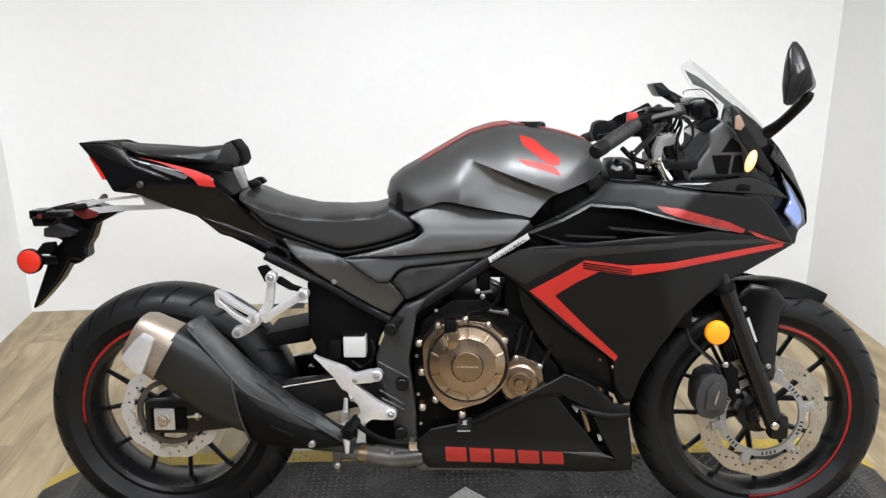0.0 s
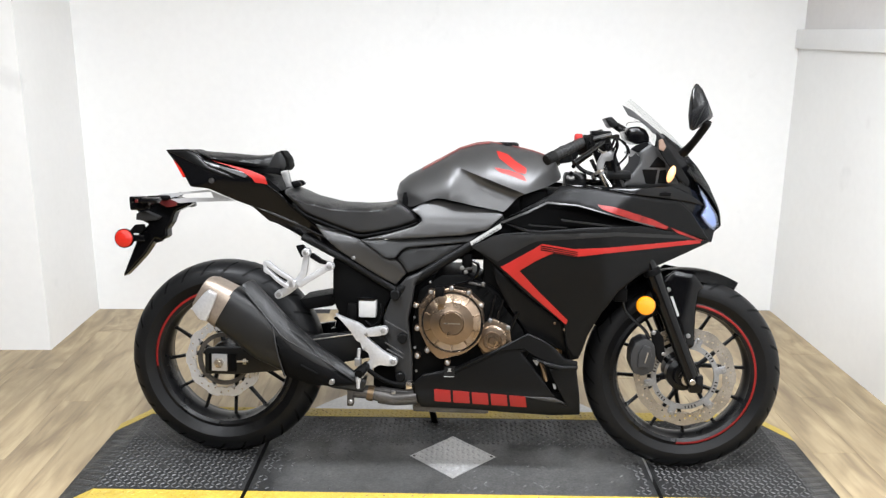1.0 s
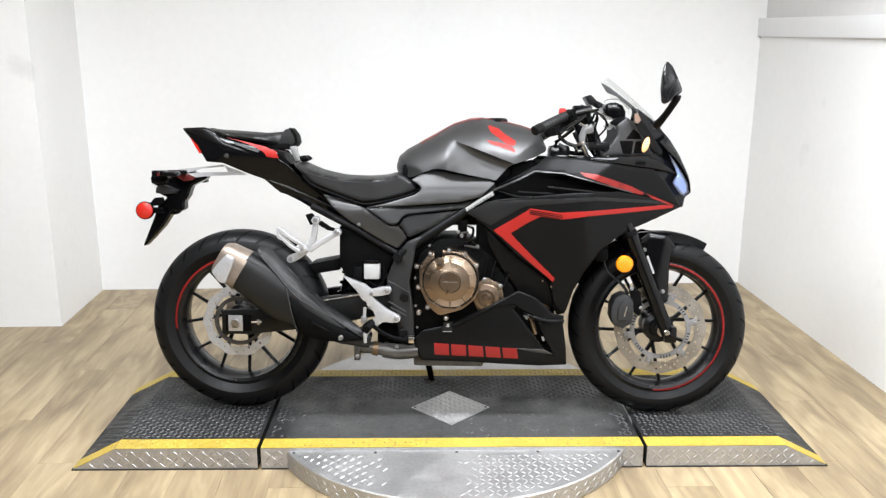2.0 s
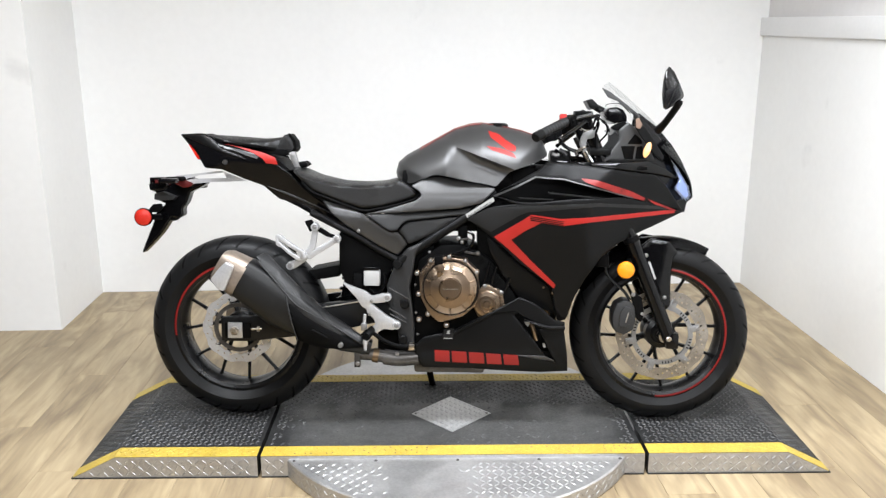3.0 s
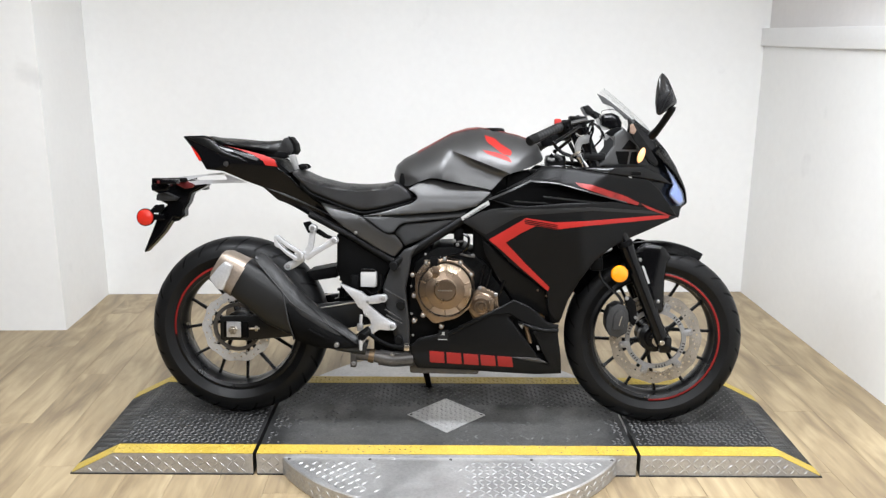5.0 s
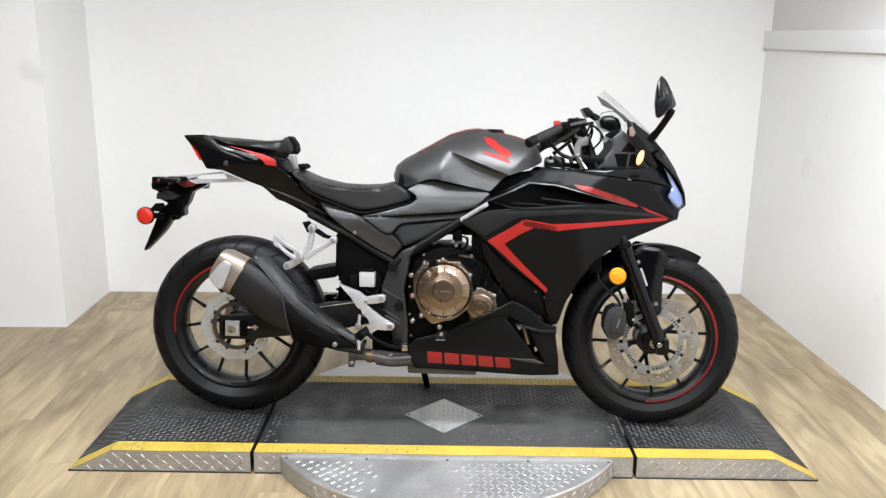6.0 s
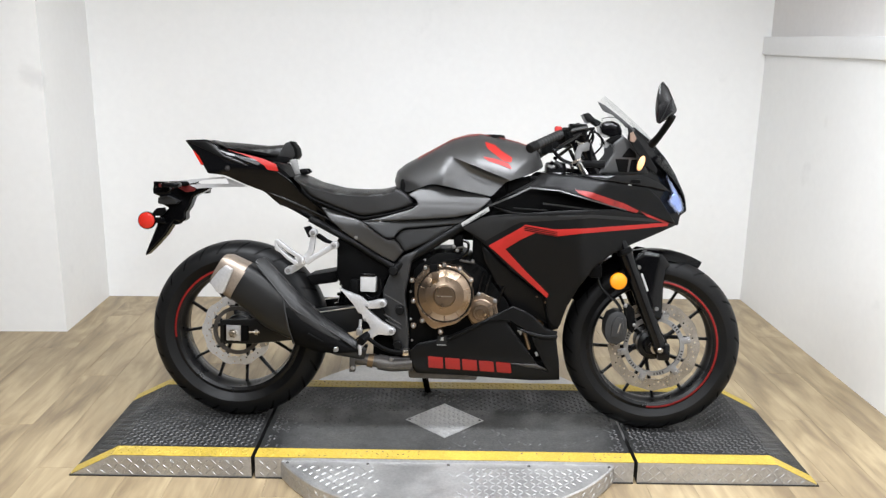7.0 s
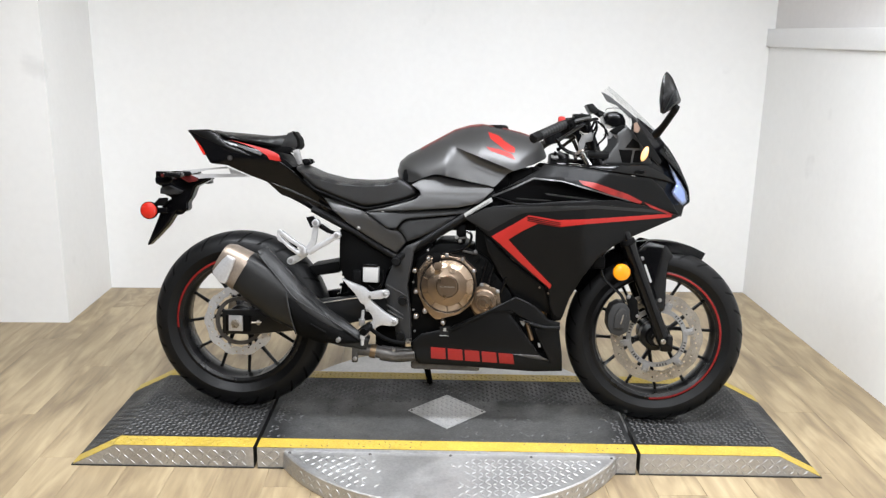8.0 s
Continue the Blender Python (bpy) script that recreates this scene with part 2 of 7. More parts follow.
TEXTURED_BLACK = mat("textured_black_plastic", (0.002, 0.002, 0.0021), 0.5, grain=0.12, grain_scale=300, bump=0.35, bump_scale=700, stain=0.1, spec=0.05)
VINYL = mat("black_seat_vinyl", (0.005, 0.005, 0.0053), 0.38, grain=0.12, grain_scale=260, bump=0.45, bump_scale=900, stain=0.1, rough_var=0.08, spec=0.4)
RED = mat("red_decal", (0.27, 0.013, 0.01), 0.4, grain=0.04, grain_scale=300, stain=0.06, rough_var=0.05, spec=0.25)
RED_DIM = mat("dark_red_halftone", (0.18, 0.011, 0.009), 0.4, grain=0.35, grain_scale=420, stain=0.35, stain_scale=30, rough_var=0.05, spec=0.25)
RED_DULL = mat("dull_red_stripe", (0.13, 0.02, 0.017), 0.38, grain=0.06, grain_scale=300, stain=0.15, spec=0.5)
RED_TAPE = mat("red_rim_tape", (0.15, 0.007, 0.006), 0.4, grain=0.1, stain=0.15, spec=0.25)
TYRE = mat("tyre_rubber", (0.005, 0.005, 0.0052), 0.42, grain=0.12, grain_scale=200, stain=0.2, stain_scale=8, bump=0.15, bump_scale=400, rough_var=0.1, spec=0.15)
RIM_BLACK = mat("gloss_black_rim", (0.004, 0.004, 0.0044), 0.3, 0.0, grain=0.08, stain=0.1, rough_var=0.06, spec=0.2)
SILVER = mat("cast_aluminium", (0.5, 0.5, 0.51), 0.4, 0.7, grain=0.08, grain_scale=180, stain=0.03, stain_scale=6, bump=0.1, bump_scale=500, rough_var=0.08)
STEEL = mat("brushed_steel", (0.5, 0.46, 0.41), 0.3, 1.0, grain=0.1, grain_scale=200, stain=0.1, stain_scale=14, rough_var=0.1)
DISC_STEEL = mat("brake_disc_steel", (0.33, 0.31, 0.285), 0.34, 0.95, grain=0.12, grain_scale=240, stain=0.15, stain_scale=18, rough_var=0.1)
CHROME = mat("chrome", (0.8, 0.8, 0.81), 0.1, 1.0, grain=0.03, rough_var=0.04)
BRONZE = mat("bronze_engine_cover", (0.25, 0.187, 0.135), 0.3, 1.0, grain=0.06, grain_scale=250, stain=0.12, stain_scale=14, bump=0.08, bump_scale=500, rough_var=0.07)
ENGINE_BLACK = mat("engine_black", (0.0016, 0.0016, 0.0016), 0.45, 0.0, grain=0.15, grain_scale=90, bump=0.3, bump_scale=250, stain=0.2, stain_scale=20, spec=0.05)
PIPE = mat("heat_tinted_pipe", (0.2, 0.14, 0.085), 0.4, 1.0, grain=0.12, grain_scale=60, stain=0.35, stain_scale=16, rough_var=0.1)
DULL_STEEL = mat("dull_steel", (0.3, 0.295, 0.29), 0.42, 0.9, grain=0.12, grain_scale=150, stain=0.15, stain_scale=12, rough_var=0.1)
AMBER = mat("amber_reflector", (0.68, 0.222, 0.002), 0.2, grain=0.12, grain_scale=400, coat=0.1, bump=0.8, bump_scale=260)
RED_LENS = mat("red_reflector", (0.42, 0.016, 0.008), 0.2, grain=0.12, grain_scale=400, coat=0.1, bump=0.8, bump_scale=260)
WHITE_PLASTIC = mat("white_plastic", (0.3, 0.297, 0.29), 0.45, grain=0.03, stain=0.05)
LABEL_WHITE = mat("white_label", (0.32, 0.32, 0.31), 0.5, grain=0.03)
LABEL_BLACK = mat("black_print", (0.012, 0.012, 0.012), 0.5, spec=0.1)
MIRROR_SHELL = mat("glossy_mirror_shell", (0.004, 0.004, 0.0045), 0.22, grain=0.1, stain=0.1, rough_var=0.05, spec=0.55)
MIRROR = mat("mirror_glass", (0.85, 0.86, 0.88), 0.02, 1.0)
SCREEN = sheet("clear_windscreen", (0.9, 0.905, 0.905), 0.008)
LAMP_GLASS = sheet("headlight_lens", (0.72, 0.8, 1.0), 0.12)
LAMP_AMBER = emitting("running_light_amber", (1.0, 0.55, 0.22), 0.7)
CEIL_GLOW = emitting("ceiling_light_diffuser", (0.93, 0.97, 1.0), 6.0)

random.seed(7)

# ---- building helpers ----
def finish(name, bm, material, parent=None, label="", smooth=30):
    """Links a bmesh as one mesh object, under a parent if given."""
    me = bpy.data.meshes.new(name)
    bmesh.ops.recalc_face_normals(bm, faces=bm.faces[:])
    bm.to_mesh(me)
    bm.free()
    mats = material if isinstance(material, (list, tuple)) else [material]
    for m in mats:
        me.materials.append(m)
    if smooth:
        me.polygons.foreach_set("use_smooth", [True] * len(me.polygons))
        me.set_sharp_from_angle(angle=radians(smooth))
    ob = new(name, me)
    if parent is not None:
        ob.parent = parent
    if label:
        tagged(ob, label)
    return ob


def part(name, bm, material, parent, label="", smooth=30):
    return finish(name, bm, material, parent, label, smooth)


def add_box(bm, lo, hi, bevel=0.0, m=None):
    r = bmesh.ops.create_cube(bm, size=1.0)
    vs = r["verts"]
    for v in vs:
        v.co = Vector([lo[i] + (v.co[i] + 0.5) * (hi[i] - lo[i]) for i in range(3)])
    if bevel:
        es = list({e for v in vs for e in v.link_edges})
        out = bmesh.ops.bevel(bm, geom=es, offset=bevel, segments=2, profile=0.6, affect="EDGES")
        vs = list({v for f in out["faces"] for v in f.verts} | {v for v in vs if v.is_valid})
    if m is not None:
        bmesh.ops.transform(bm, matrix=m, verts=[v for v in vs if v.is_valid])
    return vs


def box(lo, hi, bevel=0.0):
    bm = bmesh.new()
    add_box(bm, lo, hi, bevel)
    return bm


def add_cyl(bm, a, b, r1, r2=None, n=20, bevel=0.0):
    """A closed cylinder or cone from point a to point b."""
    a, b = Vector(a), Vector(b)
    r2 = r1 if r2 is None else r2
    q = (b - a).to_track_quat("Z", "Y").to_matrix().to_4x4()
    L = (b - a).length
    rows = [(0, max(r1 - bevel, 1e-4)), (bevel, r1), (L - bevel, r2), (L, max(r2 - bevel, 1e-4))] if bevel else [(0, r1), (L, r2)]
    rings = []
    for h, r in rows:
        rings.append([bm.verts.new(Matrix.Translation(a) @ q @ Vector((r * math.cos(2 * math.pi * i / n), r * math.sin(2 * math.pi * i / n), h))) for i in range(n)])
    for p, s in zip(rings, rings[1:]):
        for i in range(n):
            bm.faces.new((p[i], p[(i + 1) % n], s[(i + 1) % n], s[i]))
    bm.faces.new(rings[0][::-1]), bm.faces.new(rings[-1])
    return rings


def cyl(a, b, r1, r2=None, n=20, bevel=0.0):
    bm = bmesh.new()
    add_cyl(bm, a, b, r1, r2, n, bevel)
    return bm


def spline(points, per=6):
    """Catmull-Rom through 3D points."""
    p = [Vector(q) for q in points]
    p = [p[0] * 2 - p[1]] + p + [p[-1] * 2 - p[-2]]
    out = []
    for i in range(1, len(p) - 2):
        for k in range(per):
            t = k / per
            a, b, c, d = p[i - 1], p[i], p[i + 1], p[i + 2]
            out.append(0.5 * ((2 * b) + (c - a) * t + (2 * a - 5 * b + 4 * c - d) * t * t + (3 * b - a - 3 * c + d) * t * t * t))
    out.append(p[-2])
    return out


def add_tube(bm, points, radius, n=10, per=6):
    """A round tube along a smooth path; radius may be a list, one for each point."""
    path = spline(points, per) if per > 1 else [Vector(p) for p in points]
    if isinstance(radius, (int, float)):
        rad = [radius] * len(path)
    else:
        rad = [float(v) for v in np.interp(np.linspace(0, len(radius) - 1, len(path)), range(len(radius)), radius)]
    up = Vector((0.13, 0.4, 0.9)).normalized()
    rings = []
    for i, p in enumerate(path):
        d = (path[min(i + 1, len(path) - 1)] - path[max(i - 1, 0)]).normalized()
        s = d.cross(up)
        s = s.normalized() if s.length > 1e-3 else Vector((1, 0, 0))
        u = s.cross(d).normalized()
        up = u
        rings.append([bm.verts.new(p + rad[i] * (math.cos(2 * math.pi * k / n) * s + math.sin(2 * math.pi * k / n) * u)) for k in range(n)])
    for a, b in zip(rings, rings[1:]):
        for k in range(n):
            bm.faces.new((a[k], a[(k + 1) % n], b[(k + 1) % n], b[k]))
    bm.faces.new(rings[0][::-1]), bm.faces.new(rings[-1])


def tube(points, radius, n=10, per=6):
    bm = bmesh.new()
    add_tube(bm, points, radius, n, per)
    return bm


def prism(outline, lo, hi, bevel=0.0, axis="y"):
    """A flat outline, in x and z (axis y) or x and y (axis z), made solid between lo and hi."""
    bm = bmesh.new()
    put = (lambda a, b, c: (a, c, b)) if axis == "y" else (lambda a, b, c: (a, b, c))
    near = [bm.verts.new(put(a, b, lo)) for a, b in outline]
    f = bm.faces.new(near)
    ext = bmesh.ops.extrude_face_region(bm, geom=[f])
    for v in [g for g in ext["geom"] if isinstance(g, bmesh.types.BMVert)]:
        v.co[1 if axis == "y" else 2] = hi
    if bevel:
        bmesh.ops.recalc_face_normals(bm, faces=bm.faces[:])
        es = [e for e in bm.edges if abs((e.verts[0].co - e.verts[1].co)[1 if axis == "y" else 2]) < 1e-6]
        bmesh.ops.bevel(bm, geom=es, offset=bevel, segments=2, profile=0.6, affect="EDGES", clamp_overlap=True)
    bmesh.ops.triangulate(bm, faces=[f for f in bm.faces if len(f.verts) > 4])
    return bm


def lathe(profile, n=64, axis="y", centre=(0, 0, 0), arc=None):
    """Turns a closed or open profile of (radius, along) round an axis through centre."""
    bm = bmesh.new()
    rings = []
    for k in range(n):
        a = 2 * math.pi * k / n
        rings.append([bm.verts.new((centre[0] + r * math.cos(a), centre[1] + h, centre[2] + r * math.sin(a)) if axis == "y"
                                   else (centre[0] + r * math.cos(a), centre[1] + r * math.sin(a), centre[2] + h)) for r, h in profile])
    m = len(profile)
    for k in range(n):
        p, q = rings[k], rings[(k + 1) % n]
        for i in range(m - 1):
            bm.faces.new((p[i], p[i + 1], q[i + 1], q[i]))
    bmesh.ops.remove_doubles(bm, verts=bm.verts[:], dist=1e-5)
    return bm


# ---- the room ----
BACK, LEFT, RIGHT, FRONT, TOP = 1.508, -1.735, 1.682, -6.5, 2.3
PIER = 0.942
ROOM = pose(0, 0, 0, 0, 0, 1.4)  # the room stands a little turned against the turntable


def wall(name, lo, hi, material=WALL, label=""):
    ob = tagged(finish(name, box(lo, hi), material, smooth=0), label, "wall", kind="structure")
    ob.matrix_world = ROOM
    return ob


wall("wall_back", (LEFT - 0.1, BACK, 0), (RIGHT + 0.1, BACK + 0.12, TOP), label="plain white painted wall behind the motorcycle")
wall("wall_left_return", (LEFT - 0.12, PIER + 0.12, 0), (LEFT, BACK, TOP), label="white painted return of the pier, running to the rear wall")
wall("wall_left_front", (-3.6, PIER, 0), (LEFT, PIER + 0.12, TOP), label="white painted wall that stands forward of the rear wall")
# Unseen wall, added to close the room and kept dark for reflections.
wall("wall_left_far", (-3.72, FRONT, 0), (-3.6, PIER + 0.12, TOP), WALL_UNSEEN, label="unseen side wall, dark to keep reflections dark")
wall("wall_right", (RIGHT, FRONT, 0), (RIGHT + 0.12, BACK, 1.31), label="white painted lower part of the side wall")
wall("wall_right_upper", (RIGHT + 0.02, FRONT, 1.31), (RIGHT + 0.14, BACK, TOP), WALL_SHADED, label="upper part of the side wall above a white rail, greyed as shaded")
wall("wall_front", (-3.72, FRONT - 0.12, 0), (RIGHT + 0.14, FRONT, TOP), WALL_UNSEEN, label="unseen wall that closes the room, dark to keep reflections dark")
tagged(finish("trim_right", box((RIGHT - 0.018, FRONT, 1.31), (RIGHT + 0.02, BACK, 1.398), 0.003), TRIM), "white painted wooden rail along the side wall", "trim", kind="structure").matrix_world = ROOM
# Ceiling is unseen; its height and tone suit the light on the walls.
tagged(finish("ceiling", box((-3.72, FRONT - 0.12, TOP), (RIGHT + 0.14, BACK + 0.12, TOP + 0.1)), CEIL, smooth=0), "plain white ceiling, assumed and out of view", "ceiling", kind="structure").matrix_world = ROOM
floor = tagged(finish("floor", box((-3.72, FRONT - 0.12, -0.1), (RIGHT + 0.14, BACK + 0.12, -0.004)), RUBBER_EDGE, smooth=0), "wood-look plank floor with light oak boards", "floor", kind="structure")
floor.matrix_world = ROOM

# Glowing panels added at the assumed lamps, out of view.
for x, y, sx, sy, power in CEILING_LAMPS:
    lamp = tagged(new("ceiling_light"), "flat white ceiling light panel, assumed and out of view", "ceiling light", "ceiling lights")
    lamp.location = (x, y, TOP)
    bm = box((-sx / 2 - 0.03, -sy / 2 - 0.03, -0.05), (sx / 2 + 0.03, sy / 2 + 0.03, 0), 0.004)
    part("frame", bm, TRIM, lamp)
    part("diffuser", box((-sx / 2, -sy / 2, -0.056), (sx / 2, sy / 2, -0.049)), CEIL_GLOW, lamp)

# ---- the turntable with its ramps ----
DECK_H = 0.072
NEAR, FAR = -0.312, 0.312
turntable = tagged(new("turntable"), "round aluminium turntable with a black deck, yellow edges and two ramps", "display stand")
turntable.matrix_world = pose(0.008, -0.135, 0, 0, 0, -0.5)


def add_lugs(bm, inside, z, pitch, length, width, height, tilt=0.0, slope=None):
    """Raised lugs of tread plate, turned by turns to +45 and -45 degrees, wherever inside(x, y) holds."""
    nx, ny = int(3.0 / pitch), int(1.6 / pitch)
    for i in range(-nx // 2, nx // 2):
        for j in range(-ny // 2, ny // 2):
            x, y = i * pitch, j * pitch
            if not inside(x, y):
                continue
            a = math.radians(45 if (i + j) % 2 else -45)
            c, s = math.cos(a), math.sin(a)
            base = z(x, y) if callable(z) else z
            pts = [(-length / 2, 0, 0), (0, -width / 2, 0), (length / 2, 0, 0), (0, width / 2, 0), (-length / 4, 0, height), (length / 4, 0, height)]
            v = []
            for px, py, pz in pts:
                qx, qy = x + c * px - s * py, y + s * px + c * py
                v.append(bm.verts.new((qx, qy, (z(qx, qy) if callable(z) else z) + pz)))
            for f in ((0, 1, 4), (1, 5, 4), (1, 2, 5), (2, 3, 5), (3, 4, 5), (3, 0, 4)):
                bm.faces.new([v[k] for k in f])


# the round plate under the deck
DISC_R = 0.612
bm = lathe([(0.0, 0.0), (DISC_R - 0.004, 0.0), (DISC_R, 0.003), (DISC_R, 0.058), (DISC_R - 0.004, 0.062), (0.0, 0.062)], 128, "z", (0.01, 0, 0))
disc = part("round_plate", bm, ALU_PLATE, turntable, "round aluminium tread plate")
bm = bmesh.new()
add_lugs(bm, lambda x, y: abs(y) > FAR + 0.02 and math.hypot(x, y) < DISC_R - 0.02 and y < 0 and not abs(x + 0.1) < 0.1 + 0.08 * noise.noise(Vector((x * 9, y * 14, 0.4))) + 0.09 * random.random(),
         0.062, 0.0205, 0.0235, 0.0062, 0.002)
tagged(part("tread_pattern", bm, ALU_LUG, disc), kind="stuff")

# tread lugs round the plate's rim, and the screws along the deck's edge
bm = bmesh.new()
for k in range(190):
    for j in range(2):
        a = 2 * math.pi * (k + 0.5 * j) / 190
        c, s = math.cos(a), math.sin(a)
        t = math.radians(45 if (k + j) % 2 else -45)
        z = 0.019 + 0.022 * j
        pts = [(-0.0105, 0, 0), (0, -0.003, 0), (0.0105, 0, 0), (0, 0.003, 0), (-0.005, 0, 0.0018), (0.005, 0, 0.0018)]
        v = []
        for p, q, h in pts:
            u, w = math.cos(t) * p - math.sin(t) * q, math.sin(t) * p + math.cos(t) * q
            v.append(bm.verts.new((0.01 + (DISC_R + h) * c - u * s, (DISC_R + h) * s + u * c, z + w)))
        for f in ((0, 1, 4), (1, 5, 4), (1, 2, 5), (2, 3, 5), (3, 4, 5), (3, 0, 4)):
            bm.faces.new([v[i] for i in f])
tagged(part("rim_pattern", bm, ALU_LUG, disc), kind="stuff")
for k in range(-2, 3):
    x = 0.012 + 0.253 * k
    part("screw", cyl((x, NEAR - 0.013, 0.061), (x, NEAR - 0.013, 0.0645), 0.0055, 0.0045, 12, 0.001), DARK_STEEL, disc)

SEAM, RAMP_TOP, RAMP_END = 0.605, 1.05, 1.19
STRIPE = 0.062


def deck_z(x):
    return DECK_H if abs(x) <= RAMP_TOP else DECK_H * max(0.02, (RAMP_END - abs(x)) / (RAMP_END - RAMP_TOP))


def deck_section(name, xs, label):
    """A hollow-looking box with the deck's height along xs, side faces in bare plate, top in black."""
    bm = bmesh.new()
    top = [[bm.verts.new((x, y, deck_z(x))) for x in xs] for y in (NEAR, FAR)]
    bot = [[bm.verts.new((x, y, 0.001)) for x in xs] for y in (NEAR, FAR)]
    n = len(xs)
    for i in range(n - 1):
        bm.faces.new((top[0][i], top[0][i + 1], top[1][i + 1], top[1][i])).material_index = 0
        bm.faces.new((bot[0][i], bot[0][i + 1], top[0][i + 1], top[0][i])).material_index = 1
        bm.faces.new((bot[1][i], bot[1][i + 1], top[1][i + 1], top[1][i])).material_index = 1
    for i in (0, n - 1):
        bm.faces.new((bot[0][i], top[0][i], top[1][i], bot[1][i])).material_index = 0
    return part(name, bm, [DECK_BLACK, ALU_PLATE], turntable, label, smooth=0)


def stripe(parent, xs, y0, y1):
    bm = bmesh.new()
    a = [bm.verts.new((x, y0, deck_z(x) + 0.0012)) for x in xs]
    b = [bm.verts.new((x, y1, deck_z(x) + 0.0012)) for x in xs]
    for i in range(len(xs) - 1):
        bm.faces.new((a[i], a[i + 1], b[i + 1], b[i]))
    ext = bmesh.ops.extrude_face_region(bm, geom=bm.faces[:])
    for v in [g for g in ext["geom"] if isinstance(g, bmesh.types.BMVert)]:
        v.co.z -= 0.0008
    part("yellow_stripe", bm, DECK_YELLOW, parent, smooth=0)


def side_lugs(parent, lo, hi):
    bm = bmesh.new()
    k = 0
    x = lo + 0.02
    while x < hi - 0.02:
        for j in range(3):
            z = 0.015 + 0.02 * j
            if z < deck_z(x) - 0.012:
                a = math.radians(45 if (k + j) % 2 else -45)
                pts = [(-0.0115, 0, 0), (0, -0.0024, 0), (0.0115, 0, 0), (0, 0.0024, 0), (-0.006, 0, 0.0013), (0.006, 0, 0.0013)]
                v = [bm.verts.new((x + math.cos(a) * p - math.sin(a) * q, NEAR - 0.0002 - h, z + math.sin(a) * p + math.cos(a) * q)) for p, q, h in pts]
                for f in ((0, 1, 4), (1, 5, 4), (1, 2, 5), (2, 3, 5), (3, 4, 5), (3, 0, 4)):
                    bm.faces.new([v[i] for i in f])
        k += 1
        x += 0.022
    tagged(part("side_pattern", bm, ALU_LUG, parent), kind="stuff")


def worn(x, y):
    """Where feet have worn the small lugs away."""
    n = noise.noise(Vector((x * 5, y * 7, 1.3)))
    if abs(x) > SEAM or y > 0.055 + 0.02 * n:
        return random.random() < 0.03
    keep = max(0.0, (abs(x) - 0.5 - 0.05 * n) / 0.08)                   # beside the joints
    keep += 0.75 * max(0.0, 1 - math.hypot((x + 0.39) / 0.12, (y + 0.03) / 0.09))  # a patch that nobody steps on
    return random.random() > keep + 0.05 + 0.1 * n


def deck_lugs(parent, lo, hi):
    bm = bmesh.new()
    add_lugs(bm, lambda x, y: lo + 0.008 < x < hi - 0.008 and abs(y) < FAR - STRIPE - 0.006 and not worn(x, y) and abs(x) / 0.137 + abs(y + 0.025) / 0.137 > 1.1,
             lambda x, y: deck_z(x), 0.0165, 0.018, 0.006, 0.0022)
    tagged(part("tread_pattern", bm, DECK_LUG, parent), kind="stuff")
    bm = bmesh.new()
    add_lugs(bm, lambda x, y: lo + 0.008 < x < hi - 0.008 and FAR - STRIPE + 0.006 < abs(y) < FAR - 0.006,
             lambda x, y: deck_z(x) + 0.001, 0.0165, 0.017, 0.0055, 0.0014)
    tagged(part("stripe_pattern", bm, DECK_YELLOW, parent), kind="stuff")
    if hi - lo > 1.0:
        bm = bmesh.new()
        add_lugs(bm, lambda x, y: lo + 0.03 < x < hi - 0.03 and FAR - STRIPE + 0.004 < abs(y) < FAR - 0.004 and random.random() < 0.9 * noise.noise(Vector((x * 4, y * 3, 7.7))) + 0.1,
                 lambda x, y: deck_z(x) + 0.0013, 0.0165, 0.015, 0.0045, 0.0014)
        tagged(part("scuffed_pattern", bm, DECK_LUG, parent), kind="stuff")


for name, xs, lab in (("centre_deck", [-SEAM + 0.006, SEAM - 0.006], "worn black tread deck with yellow edges"),
                      ("ramp", [-RAMP_END, -RAMP_TOP, -SEAM - 0.006], "black tread ramp with yellow edges"),
                      ("ramp", [SEAM + 0.006, RAMP_TOP, RAMP_END], "black tread ramp with yellow edges")):
    sec = deck_section(name, xs, lab)
    stripe(sec, xs, NEAR + 0.001, NEAR + STRIPE)
    stripe(sec, xs, FAR - STRIPE, FAR - 0.001)
    part("rubber_foot", box((xs[0], NEAR - 0.003, 0), (xs[-1], NEAR + 0.01, 0.0045), 0.001), RUBBER_EDGE, sec)
    side_lugs(sec, xs[0], xs[-1])
    deck_lugs(sec, xs[0], xs[-1])

DIA = 0.136
bm = prism([(-DIA, -0.025), (0, -0.025 - DIA), (DIA, -0.025), (0, -0.025 + DIA)], DECK_H - 0.001, DECK_H + 0.0016, axis="z")
for x in (-DIA + 0.014, DIA - 0.014):
    part("diamond_screw", cyl((x, -0.025, DECK_H), (x, -0.025, DECK_H + 0.004), 0.005, 0.004, 12, 0.001), DARK_STEEL, turntable)
diamond = part("diamond_inlay", bm, ALU_PLATE, turntable, "bare aluminium tread plate diamond", smooth=0)
bm = bmesh.new()
add_lugs(bm, lambda x, y: abs(x) / DIA + abs(y + 0.025) / DIA < 0.93, DECK_H + 0.0016, 0.0165, 0.017, 0.0055, 0.0014)
tagged(part("tread_pattern", bm, ALU_LUG, diamond), kind="stuff")

